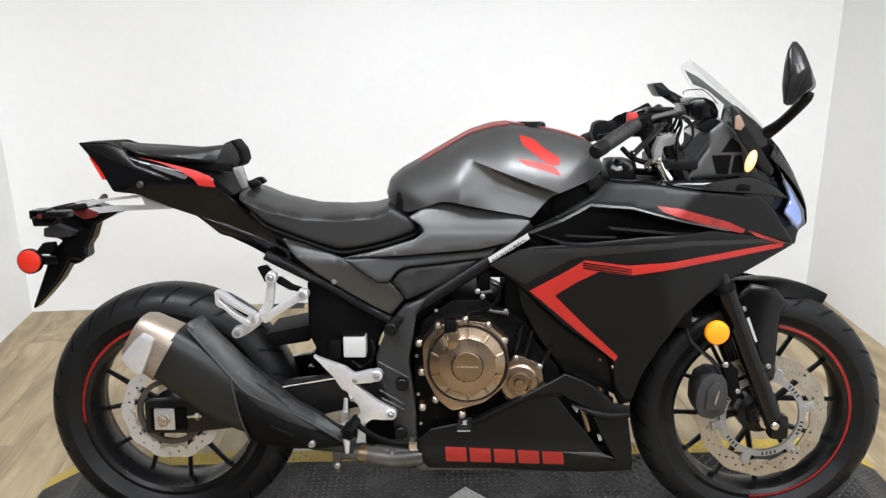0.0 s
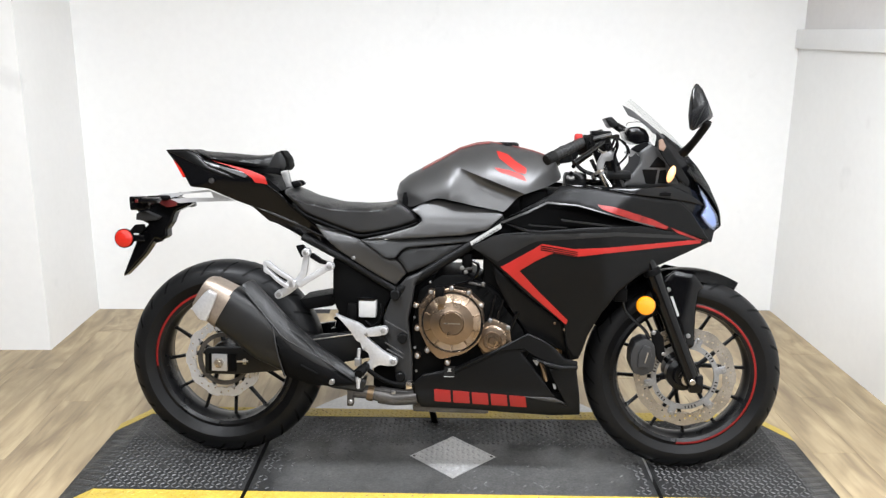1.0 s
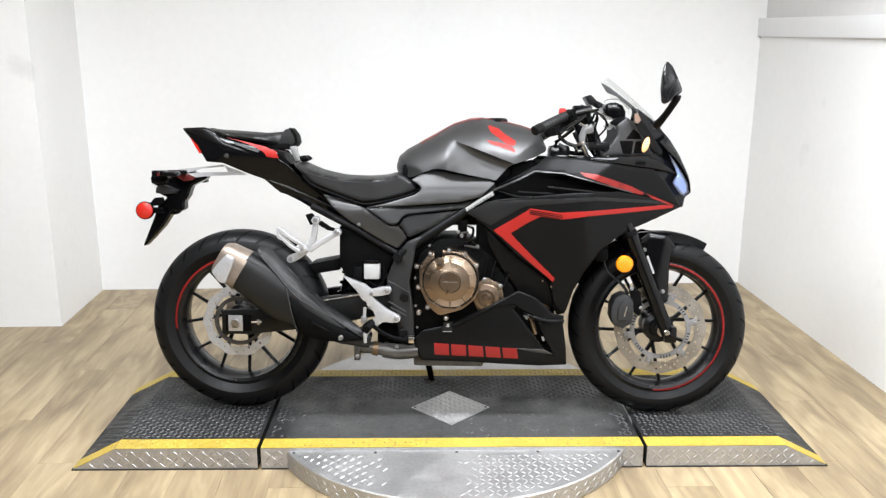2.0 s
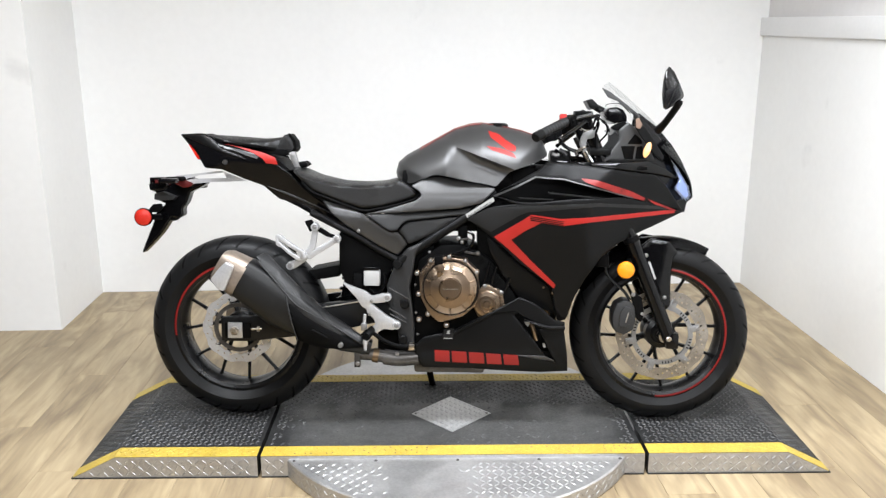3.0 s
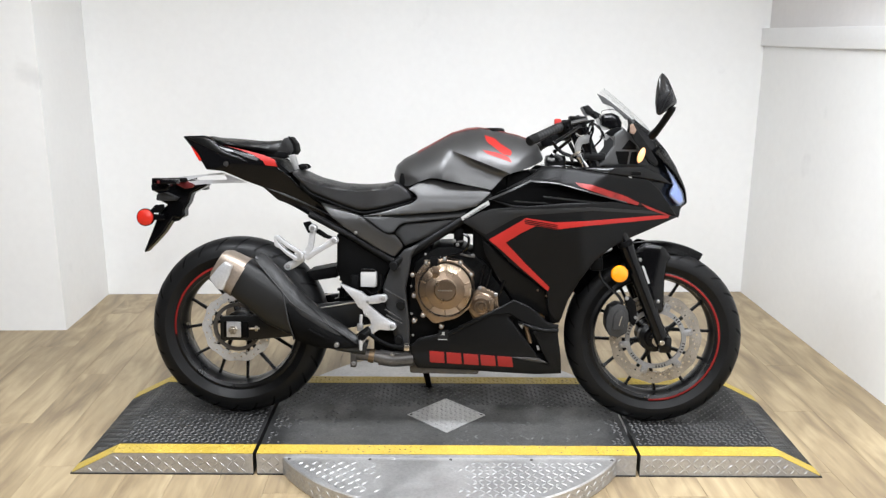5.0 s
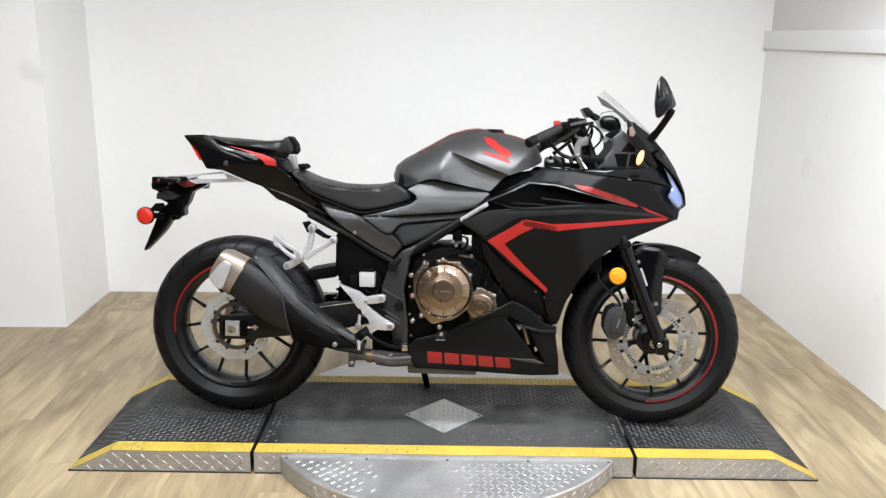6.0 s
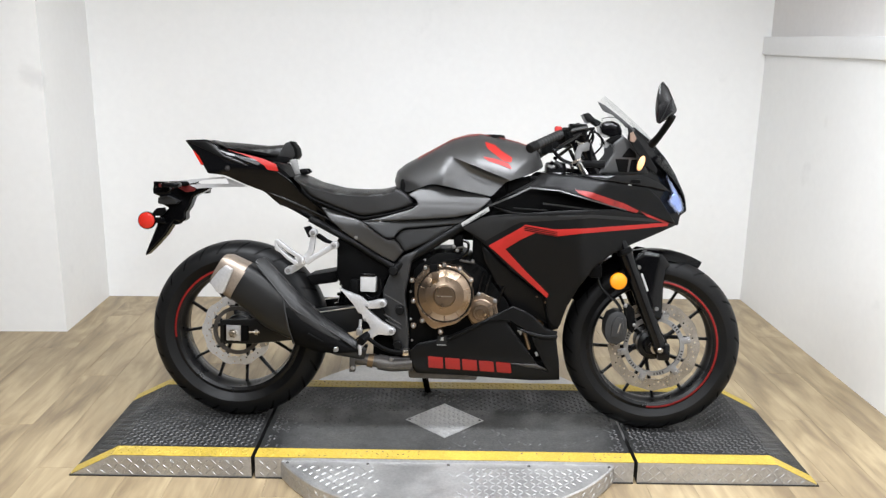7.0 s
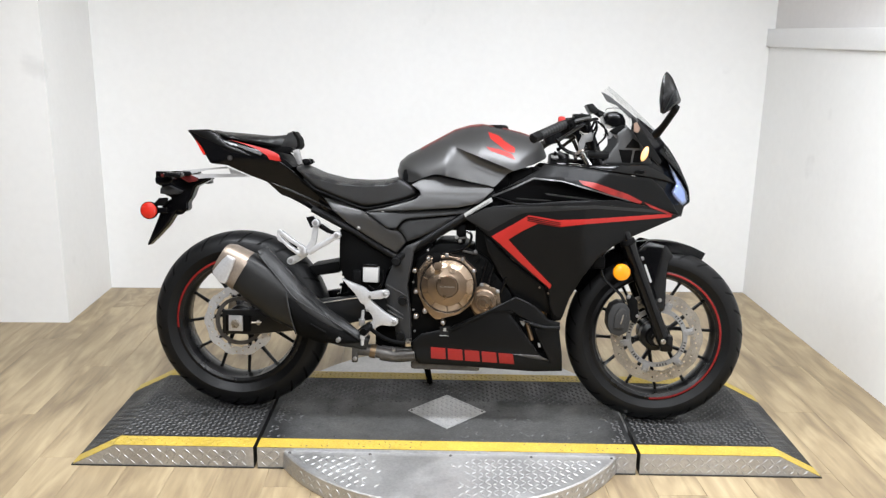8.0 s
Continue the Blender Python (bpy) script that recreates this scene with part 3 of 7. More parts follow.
# ---- the motorcycle ----
# Its own frame: x ahead from the rear axle, y to its left, z up from the deck. Names for the side: NEAR_SIDE is its right.
motorcycle = tagged(new("motorcycle"), "matte black sport motorcycle with red graphics, leaning on its side stand", "motorcycle")
motorcycle.matrix_world = Matrix.Translation((-0.705, -0.112, DECK_H)) @ pose(0, 0, 0, 0, 0, -3.2) @ pose(0, 0, 0, -8.0, 0, 0)
WB = 1.41
from mathutils import geometry


def rounded(poly, r, closed=True):
    """Cuts every corner of an outline with a small curve."""
    n, out = len(poly), []
    for i, p in enumerate(poly):
        if not closed and i in (0, n - 1):
            out.append(tuple(p))
            continue
        a, b, c = Vector(poly[i - 1]), Vector(p), Vector(poly[(i + 1) % n])
        ra, rc = min(r, 0.42 * (a - b).length), min(r, 0.42 * (c - b).length)
        s, e = b + (a - b).normalized() * ra, b + (c - b).normalized() * rc
        for t in (0, 0.33, 0.67, 1):
            out.append(tuple((1 - t) ** 2 * s + 2 * t * (1 - t) * b + t * t * e))
    return out


def resampled(poly, step, closed=True):
    out = []
    n = len(poly)
    for i in range(n if closed else n - 1):
        a, b = Vector(poly[i]), Vector(poly[(i + 1) % n])
        k = max(1, int(math.ceil((b - a).length / step)))
        out += [tuple(a.lerp(b, j / k)) for j in range(k)]
    if not closed:
        out.append(tuple(poly[-1]))
    return out


def away(points, line, closed):
    """The distance of each point from a polyline."""
    p, best = np.asarray(points, float), None
    n = len(line)
    for i in range(n if closed else n - 1):
        a, b = np.asarray(line[i], float), np.asarray(line[(i + 1) % n], float)
        ab = b - a
        t = np.clip(((p - a) @ ab) / max(ab @ ab, 1e-12), 0, 1)
        d = np.hypot(*(p - a - t[:, None] * ab).T)
        best = d if best is None else np.minimum(best, d)
    return best


def inside(points, poly):
    p, hit = np.asarray(points, float), np.zeros(len(points), bool)
    n = len(poly)
    for i in range(n):
        (x1, z1), (x2, z2) = poly[i], poly[(i + 1) % n]
        cross = (z1 > p[:, 1]) != (z2 > p[:, 1])
        with np.errstate(divide="ignore", invalid="ignore"):
            at = (x2 - x1) * (p[:, 1] - z1) / (z2 - z1 + 1e-15) + x1
        hit ^= cross & (p[:, 0] < at)
    return hit


def filled(outline, step, rings=(), crease=None):
    """Triangles over an outline: its edge points first, then rings set in from it, then a grid inside."""
    edge = resampled(outline, step)
    e = np.array(edge)
    area = 0.5 * float(np.sum(e[:, 0] * np.roll(e[:, 1], -1) - np.roll(e[:, 0], -1) * e[:, 1]))
    along = np.roll(e, -1, 0) - np.roll(e, 1, 0)
    along /= np.maximum(np.hypot(*along.T), 1e-9)[:, None]
    inward = np.stack([-along[:, 1], along[:, 0]], 1) * (1 if area > 0 else -1)
    ring_pts = []
    for r in rings:
        q = e + inward * r
        q = q[inside(q, edge)]
        if len(q):
            q = q[away(q, edge, True) > r * 0.93]
        ring_pts += [tuple(p) for p in q]
    most = max(rings) if rings else 0.0
    xs, zs = [p[0] for p in edge], [p[1] for p in edge]
    grid = []
    row = 0
    z = min(zs) + step * 0.5
    while z < max(zs):
        x = min(xs) + (step * 0.5 if row % 2 else 0)
        while x < max(xs):
            grid.append((x, z))
            x += step
        z += step * 0.87
        row += 1
    if grid:
        g = np.array(grid)
        g = g[inside(g, edge)]
        if len(g):
            g = g[away(g, edge, True) > most + step * 0.45]
        grid = [tuple(q) for q in g]
    n = len(edge)
    fold = []
    if crease:
        fold = resampled(crease, step, False)
        if grid:
            far = away(grid, fold, False) > step * 0.45
            grid = [q for q, ok in zip(grid, far) if ok]
    held = [(n + i, n + i + 1) for i in range(len(fold) - 1)]
    grid = fold + ring_pts + grid
    verts, _, faces, *_ = geometry.delaunay_2d_cdt([Vector(q) for q in edge + grid], [(i, (i + 1) % n) for i in range(n)] + held, [], 1, 1e-6)
    return np.array([tuple(v) for v in verts]), faces, edge


def border(faces):
    seen = {}
    for f in faces:
        for i in range(len(f)):
            a, b = f[i], f[(i + 1) % len(f)]
            seen[(a, b)] = seen.get((a, b), 0) + 1
    return [(a, b) for a, b in seen if (b, a) not in seen]


def shell(outline, width, side=-1, step=0.015, thick=0.004, edge_r=0.008, edge_d=0.004, corner=0.006, lift=0.0):
    """A body panel over an outline in x and z: width(x, z) is how far it stands out from the middle plane; its edges turn inwards."""
    pts, faces, edge = filled(rounded(outline, corner) if corner else outline, step, (edge_r * 0.4, edge_r) if edge_r > 0.0025 else ())
    w = np.asarray(width(pts[:, 0], pts[:, 1]), float) * np.ones(len(pts)) + lift
    d = away(pts, edge, True)
    outer = w - edge_d * (1 - np.clip(d / edge_r, 0, 1)) ** 2
    inner = w - thick - edge_d
    bm = bmesh.new()
    o = [bm.verts.new((x, side * y, z)) for (x, z), y in zip(pts, outer)]
    i = [bm.verts.new((x, side * y, z)) for (x, z), y in zip(pts, inner)]
    for f in faces:
        bm.faces.new([o[k] for k in f])
        bm.faces.new([i[k] for k in reversed(f)])
    for a, b in border(faces):
        bm.faces.new((o[b], o[a], i[a], i[b]))
    return bm


def solid(outline, width, step=0.015, corner=0.006, edge_r=0.0, edge_d=0.0, crease=None):
    """A body that is alike on both sides of the middle plane."""
    pts, faces, edge = filled(rounded(outline, corner) if corner else outline, step, (edge_r * 0.4, edge_r) if edge_r > 0.0025 else (), crease)
    w = np.asarray(width(pts[:, 0], pts[:, 1]), float) * np.ones(len(pts))
    if edge_r:
        w = w - edge_d * (1 - np.clip(away(pts, edge, True) / edge_r, 0, 1)) ** 2
    w = np.maximum(w, 0.0005)
    bm = bmesh.new()
    o = [bm.verts.new((x, -y, z)) for (x, z), y in zip(pts, w)]
    i = [bm.verts.new((x, y, z)) for (x, z), y in zip(pts, w)]
    for f in faces:
        bm.faces.new([o[k] for k in f])
        bm.faces.new([i[k] for k in reversed(f)])
    for a, b in border(faces):
        bm.faces.new((o[b], o[a], i[a], i[b]))
    return bm


def facets(*planes, soft=0.006):
    """The least of several planes, softened: each is x, z, width there, and its change with x and with z."""
    def width(x, z):
        v = np.array([w + gx * (np.asarray(x) - px) + gz * (np.asarray(z) - pz) for px, pz, w, gx, gz in planes])
        return -soft * np.log(np.exp(-(v - v.min(0)) / soft).sum(0)) + v.min(0)
    return width


def flat(w):
    return lambda x, z: w + 0 * np.asarray(x)


def inflated(line, r, most, floor=0.0):
    """Grows from the middle plane at a silhouette line to its full width r metres away from it."""
    def width(x, z):
        d = np.clip(away(np.stack([np.asarray(x), np.asarray(z)], 1), line, False) / r, 0, 1)
        full = most(x, z) if callable(most) else most
        return floor + (full - floor) * np.sqrt(np.maximum(1 - (1 - d) ** 2, 0))
    return width


def both(name, outline, width, material, parent, label="", **kw):
    """A panel on either side; returns the one on the right-hand side of the machine."""
    right = part(name, shell(outline, width, -1, **kw), material, parent, label)
    part(name, shell(outline, width, 1, **kw), material, parent, label)
    return right


def bolt(parent, x, y, z, r=0.006, h=0.006, material=None, side=-1):
    """A flanged screw head with a socket."""
    r, h, material = r * 0.8, h * 0.7, DULL_STEEL if material in (None, STEEL, CHROME) else material
    bm = bmesh.new()
    add_cyl(bm, (x, side * y, z), (x, side * (y + h * 0.35), z), r * 1.35, n=14, bevel=r * 0.3)
    add_cyl(bm, (x, side * (y + h * 0.3), z), (x, side * (y + h), z), r, n=12, bevel=r * 0.2)
    add_cyl(bm, (x, side * (y + h), z), (x, side * (y + h + 0.0004), z), r * 0.5, n=6)
    return part("bolt", bm, material or STEEL, parent)


# ---- wheels ----
def wheel(name, x, z, tyre_r, tyre_w, rim_r, label):
    hub = part(name, lathe([(0.011, -0.07), (0.03, -0.07), (0.034, -0.052), (0.05, -0.045), (0.052, -0.02), (0.044, 0.0), (0.052, 0.02), (0.05, 0.045), (0.034, 0.052),
                            (0.03, 0.07), (0.011, 0.07), (0.011, -0.07)], 36), RIM_BLACK, motorcycle, label)
    hub.location = (x, 0, z)
    w = tyre_w / 2
    bead = rim_r + 0.012
    crown = [(tyre_r - 0.82 * w * (1 - math.cos(a)) ** 1.15, w * math.sin(a)) for a in (math.pi * (k / 28 - 0.5) * 1.05 for k in range(29))]
    prof = [(bead - 0.006, -w * 0.7), (bead + 0.003, -w * 0.79), (bead + 0.012, -w * 0.9)] + [q for q in crown if q[0] > bead + 0.02]
    prof += [(bead + 0.012, w * 0.9), (bead + 0.003, w * 0.79), (bead - 0.006, w * 0.7)]
    tyre = part("tyre", lathe(prof, 112), TYRE, hub, "black rubber road tyre")
    # grooves as thin dark strips that sweep over the crown, shade in their colour
    bm = bmesh.new()
    for k in range(26):
        a0 = 2 * math.pi * k / 26
        for s in (-1, 1):
            path = []
            for t in range(7):
                u = 0.25 + 0.5 * t / 6
                ang = u * math.pi * 0.5
                rr = tyre_r - 0.82 * w * (1 - math.cos(ang)) ** 1.15 + 0.0004
                a = a0 + (0.12 if s > 0 else 0.24) + 0.13 * t / 6
                path.append((rr, s * w * math.sin(ang), a))
            for (r1, h1, a1), (r2, h2, a2) in zip(path, path[1:]):
                da = 0.0045 / tyre_r
                v = [bm.verts.new((r * math.cos(a), h, r * math.sin(a))) for r, h, a in ((r1, h1, a1 - da), (r1, h1, a1 + da), (r2, h2, a2 + da), (r2, h2, a2 - da))]
                bm.faces.new(v)
    bmesh.ops.remove_doubles(bm, verts=bm.verts[:], dist=1e-5)
    tagged(part("groove_shade", bm, GROOVE_SHADE, hub), kind="stuff")
    rw = w * 0.68
    rim = [(rim_r + 0.008, -rw), (rim_r + 0.011, -rw - 0.004), (rim_r, -rw - 0.007), (rim_r - 0.01, -rw - 0.002), (rim_r - 0.011, -rw * 0.82), (rim_r - 0.015, -rw * 0.5),
           (rim_r - 0.018, -rw * 0.3), (rim_r - 0.019, 0)]
    rim += [(r, -h) for r, h in reversed(rim[:-1])] + [rim[0]]
    part("rim", lathe(rim, 112), RIM_BLACK, hub, "gloss black cast rim")
    return hub, rw


def rim_stripe(hub, rim_r, rw, a0, a1):
    """A red tape along part of the rim's lip."""
    bm = bmesh.new()
    n = 60
    rows = []
    for k in range(n + 1):
        a = math.radians(a0 + (a1 - a0) * k / n)
        rows.append([bm.verts.new((r * math.cos(a), h, r * math.sin(a))) for r, h in ((rim_r + 0.0075, -rw - 0.0066), (rim_r + 0.004, -rw - 0.0084), (rim_r + 0.0005, -rw - 0.0078), (rim_r + 0.004, -rw - 0.0055))])
    for p, q in zip(rows, rows[1:]):
        for i in range(4):
            bm.faces.new((p[i], p[(i + 1) % 4], q[(i + 1) % 4], q[i]))
    bm.faces.new(rows[0]), bm.faces.new(rows[-1][::-1])
    part("red_rim_tape", bm, RED_TAPE, hub, "red tape on the rim edge")


def y_spoke(hub, angle, r0, r1, spread, t0, t1):
    """One cast spoke that forks into two arms towards the rim."""
    bm = bmesh.new()
    rm = r0 + (r1 - r0) * 0.14
    c = Vector((math.cos(angle), 0, math.sin(angle)))
    add_tube(bm, [c * r0, c * rm], [t0 * 1.25, t0], 8, 2)
    for s in (-1, 1):
        e = Vector((math.cos(angle + s * spread), 0, math.sin(angle + s * spread)))
        add_tube(bm, [c * (rm - 0.008), c * rm + (e - c) * 0.01, e * (r1 - 0.012), e * r1], [t0 * 0.8, t0 * 0.8, t1, t1 * 1.5], 8, 1)
    for v in bm.verts:
        v.co.y *= 1.7
    part("spoke", bm, RIM_BLACK, hub)


def wave_disc(hub, name, y, r_out, r_in, petals, holes, material, thick=0.004, label="", depth=0.005):
    """A brake disc with a wavy edge and drilled holes."""
    n = petals * 10
    outer = [((r_out - depth * (0.5 - 0.5 * math.cos(petals * a)) ** 3) * math.cos(a), (r_out - depth * (0.5 - 0.5 * math.cos(petals * a)) ** 3) * math.sin(a)) for a in (2 * math.pi * k / n for k in range(n))]
    inner = [((r_in + depth * 0.6 * (0.5 - 0.5 * math.cos(petals * a)) ** 3) * math.cos(a), (r_in + depth * 0.6 * (0.5 - 0.5 * math.cos(petals * a)) ** 3) * math.sin(a)) for a in (2 * math.pi * k / n for k in range(n))]
    verts, edges = list(outer) + list(inner), [(k, (k + 1) % n) for k in range(n)] + [(n + k, n + (k + 1) % n) for k in range(n)]
    centres = []
    for k in range(holes):
        a = 2 * math.pi * k / holes
        rr = r_in + (r_out - r_in) * (0.3, 0.62, 0.46)[k % 3]
        centres.append((rr * math.cos(a), rr * math.sin(a)))
        m = len(verts)
        verts += [(centres[-1][0] + 0.0035 * math.cos(2 * math.pi * j / 8), centres[-1][1] + 0.0035 * math.sin(2 * math.pi * j / 8)) for j in range(8)]
        edges += [(m + j, m + (j + 1) % 8) for j in range(8)]
    pv, _, pf, *_ = geometry.delaunay_2d_cdt([Vector(q) for q in verts], edges, [], 0, 1e-6)
    keep = []
    for f in pf:
        cx, cz = sum(pv[k][0] for k in f) / len(f), sum(pv[k][1] for k in f) / len(f)
        r = math.hypot(cx, cz)
        if all(math.hypot(pv[k][0], pv[k][1]) < r_in + depth for k in f) and r < r_in + depth * 0.3:
            continue
        if any(math.hypot(cx - hx, cz - hz) < 0.0033 for hx, hz in centres):
            continue
        if sum(k < n for k in f) == 3 and r > r_out - depth * 0.35:
            continue
        keep.append(list(f))
    bm = bmesh.new()
    o = [bm.verts.new((q[0], y - thick / 2, q[1])) for q in pv]
    i = [bm.verts.new((q[0], y + thick / 2, q[1])) for q in pv]
    for f in keep:
        bm.faces.new([o[k] for k in f]), bm.faces.new([i[k] for k in reversed(f)])
    for a, b in border(keep):
        bm.faces.new((o[b], o[a], i[a], i[b]))
    bmesh.ops.delete(bm, geom=[v for v in bm.verts if not v.link_faces], context="VERTS")
    return part(name, bm, material, hub, label)


front_wheel, front_rw = wheel("front_wheel", WB, 0.298, 0.297, 0.118, 0.211, "front wheel with forked black spokes")
rear_wheel, rear_rw = wheel("rear_wheel", 0.0, 0.306, 0.305, 0.152, 0.211, "rear wheel with forked black spokes")
rim_stripe(front_wheel, 0.211, front_rw, -93, 84)
rim_stripe(rear_wheel, 0.211, rear_rw, 48, 188)
for k in range(6):
    y_spoke(front_wheel, math.radians(20 + 60 * k), 0.045, 0.197, math.radians(15), 0.009, 0.005)
    y_spoke(rear_wheel, math.radians(50 + 60 * k), 0.045, 0.197, math.radians(15), 0.009, 0.005)
front_disc = wave_disc(front_wheel, "brake_disc", -0.066, 0.152, 0.112, 12, 54, DISC_STEEL, 0.0045, "drilled wave brake disc", 0.009)
# floating carrier with its fingers
bm = lathe([(0.086, -0.073), (0.1, -0.073), (0.101, -0.069), (0.1, -0.063), (0.086, -0.063), (0.085, -0.068), (0.086, -0.073)], 72)
carrier = part("disc_carrier", bm, CARRIER, front_wheel, "silver brake disc carrier ring")
for k in range(6):
    a = math.radians(12 + 60 * k)
    bm = bmesh.new()
    m = pose(0, 0, 0, 0, -math.degrees(a), 0)
    add_box(bm, (0.09, -0.074, -0.011), (0.122, -0.063, 0.011), 0.003, m)
    part("disc_button", bm, CARRIER, carrier)
    # Slots are dark bars laid on the ring, coloured as shade.
    for j in range(4):
        b = a + math.radians(21 + 6 * j)
        bm = bmesh.new()
        add_box(bm, (0.0895, -0.0736, -0.0018), (0.0975, -0.0728, 0.0018), 0.0002, pose(0, 0, 0, 0, -math.degrees(b), 0))
        part("sensor_slot", bm, GROOVE_SHADE, carrier)
    c = Vector((0.117 * math.cos(a), 0, 0.117 * math.sin(a)))
    bolt(carrier, c.x, 0.074, c.z, 0.006, 0.003)
rear_disc = wave_disc(rear_wheel, "brake_disc", -0.06, 0.122, 0.088, 10, 30, SILVER, 0.004, "bright drilled wave brake disc", 0.014)
part("abs_ring", lathe([(0.07, -0.064), (0.083, -0.064), (0.083, -0.056), (0.07, -0.056), (0.07, -0.064)], 60), DARK_STEEL, rear_wheel, "dark sensor ring")

# ---- bodywork ----
# tank
TANK_RIDGE = [(0.53, 0.81), (0.526, 0.828), (0.535, 0.861), (0.563, 0.885), (0.609, 0.91), (0.667, 0.942), (0.719, 0.971), (0.771, 0.987), (0.809, 0.991), (0.874, 0.981), (0.938, 0.967), (0.983, 0.952), (1.01, 0.932), (1.025, 0.896)]
TANK_LOW = [(1.021, 0.881), (0.979, 0.861), (0.928, 0.845), (0.897, 0.834), (0.853, 0.786), (0.841, 0.791), (0.767, 0.805), (0.681, 0.823), (0.656, 0.823), (0.613, 0.806), (0.584, 0.793), (0.562, 0.797)]

SHOULDER = [(0.672, 0.932), (0.909, 0.842)]


def tank_most(x, z):
    x, z = np.asarray(x), np.asarray(z)
    rear, front = np.clip((x - 0.50) / 0.2, 0, 1), np.clip((1.06 - x) / 0.2, 0, 1)
    w = 0.085 + 0.085 * rear ** 0.8 * (0.4 + 0.6 * front)
    # a crisp shoulder line, and the knee hollow that falls away below it
    (x1, z1), (x2, z2) = SHOULDER
    below = np.clip(z1 + (z2 - z1) * (x - x1) / (x2 - x1) - z, 0, 1) / 0.026
    window = np.clip((x - x1) / 0.15, 0, 1) * np.clip((x2 + 0.02 - x) / 0.08, 0, 1)
    window = window * window * (3 - 2 * window)
    above = np.clip(z - (z1 + (z2 - z1) * (x - x1) / (x2 - x1)), 0, 0.1)
    lean = np.clip((x - x1 + 0.05) / 0.16, 0, 1) * np.clip((1.03 - x) / 0.12, 0, 1)
    return w - 0.026 * window * below * np.exp(1 - below) - 0.22 * lean * above


tank_width = inflated(TANK_RIDGE, 0.125, tank_most)
tank = part("fuel_tank", solid(TANK_RIDGE + TANK_LOW, tank_width, 0.008, corner=0.012, crease=[SHOULDER[0], SHOULDER[1]]), MATTE_GREY, motorcycle, "matte graphite fuel tank with red graphics")


def ribbon(line, y0, y1, lift):
    """A tape that lies along the tank's ridge, between two distances from the middle plane."""
    bm = bmesh.new()
    rows = []
    pts = resampled(line, 0.01, False)
    for k, (x, z) in enumerate(pts):
        row = []
        for y in (y0, (y0 + y1) / 2, y1):
            full = float(tank_most(np.array([x]), np.array([z - 0.06]))[0])
            drop = 0.125 * (1 - math.sqrt(max(0, 1 - (y / full) ** 2)))
            row.append(bm.verts.new((x, y, z - drop + lift)))
        rows.append(row)
    for p, q in zip(rows, rows[1:]):
        for i in range(2):
            bm.faces.new((p[i], p[i + 1], q[i + 1], q[i]))
    ext = bmesh.ops.extrude_face_region(bm, geom=bm.faces[:])
    for v in [g for g in ext["geom"] if isinstance(g, bmesh.types.BMVert)]:
        v.co.z -= 0.002
    return bm


part("red_stripe", ribbon(TANK_RIDGE[4:9], -0.052, -0.02, 0.0016), RED_DULL, tank, "red stripe along the tank's top")
part("red_stripe", ribbon(TANK_RIDGE[8:12], -0.034, -0.022, 0.0016), RED_DULL, tank, "red stripe along the tank's top")
part("red_stripe", ribbon(TANK_RIDGE[4:9], 0.02, 0.052, 0.0016), RED_DULL, tank, "red stripe along the tank's top")
for poly in ([(0.828, 0.964), (0.862, 0.953), (0.882, 0.935), (0.918, 0.913), (0.916, 0.897), (0.889, 0.901), (0.86, 0.924), (0.837, 0.941)], [(0.822, 0.915), (0.868, 0.907), (0.908, 0.893), (0.919, 0.875), (0.88, 0.889), (0.841, 0.901)]):
    both("emblem", poly, tank_width, RED, tank, "red wing-shaped mark", step=0.008, thick=0.001, edge_r=0.002, edge_d=0.0004, corner=0.006, lift=0.0012)
part("steering_shroud", box((0.9, -0.1, 0.755), (1.07, 0.1, 0.85), 0.02), TEXTURED_BLACK, motorcycle, "black shroud ahead of the tank")
part("tank_base", box((0.55, -0.09, 0.76), (0.95, 0.09, 0.84), 0.02), TEXTURED_BLACK, motorcycle, "black underside of the tank")
part("filler_cap", lathe([(0.0, 0.012), (0.03, 0.012), (0.036, 0.008), (0.038, 0.0), (0.0, 0.0)], 32, "z", (0.86, 0, TANK_RIDGE[9][1] - 0.004)), GLOSS_BLACK, tank, "black filler cap")

# tank shroud and side covers
SHROUD = [(0.584, 0.787), (0.613, 0.804), (0.663, 0.82), (0.681, 0.82), (0.767, 0.802), (0.843, 0.787), (0.854, 0.779), (0.808, 0.735), (0.74, 0.719), (0.668, 0.713), (0.556, 0.704), (0.436, 0.696), (0.504, 0.712), (0.599, 0.741), (0.619, 0.757), (0.612, 0.77)]
shroud_w = facets((0.7, 0.77, 0.157, 0.03, -0.55), (0.7, 0.72, 0.166, 0.03, -0.08), (0.55, 0.75, 0.15, 0.2, -0.3), soft=0.002)
both("tank_shroud", SHROUD, shroud_w, MATTE_GREY, motorcycle, "matte graphite knee panel", step=0.011, edge_r=0.0035, edge_d=0.003)
COVER = [(0.439, 0.695), (0.555, 0.701), (0.74, 0.715), (0.809, 0.73), (0.765, 0.699), (0.668, 0.688), (0.575, 0.678), (0.557, 0.668), (0.542, 0.647), (0.514, 0.646)]
# Lower bevel takes a darker material, its shade put into the colour.
both("mid_cover", COVER, facets((0.6, 0.7, 0.152, 0.02, -0.35), soft=0.002), CAN_BLACK, motorcycle, "lower bevel of the knee panel, coloured dark as shaded", step=0.011, edge_r=0.004, edge_d=0.003)
COVER2 = [(0.544, 0.643), (0.559, 0.664), (0.579, 0.674), (0.667, 0.684), (0.742, 0.694), (0.757, 0.689), (0.667, 0.642), (0.601, 0.611), (0.577, 0.602), (0.561, 0.627)]
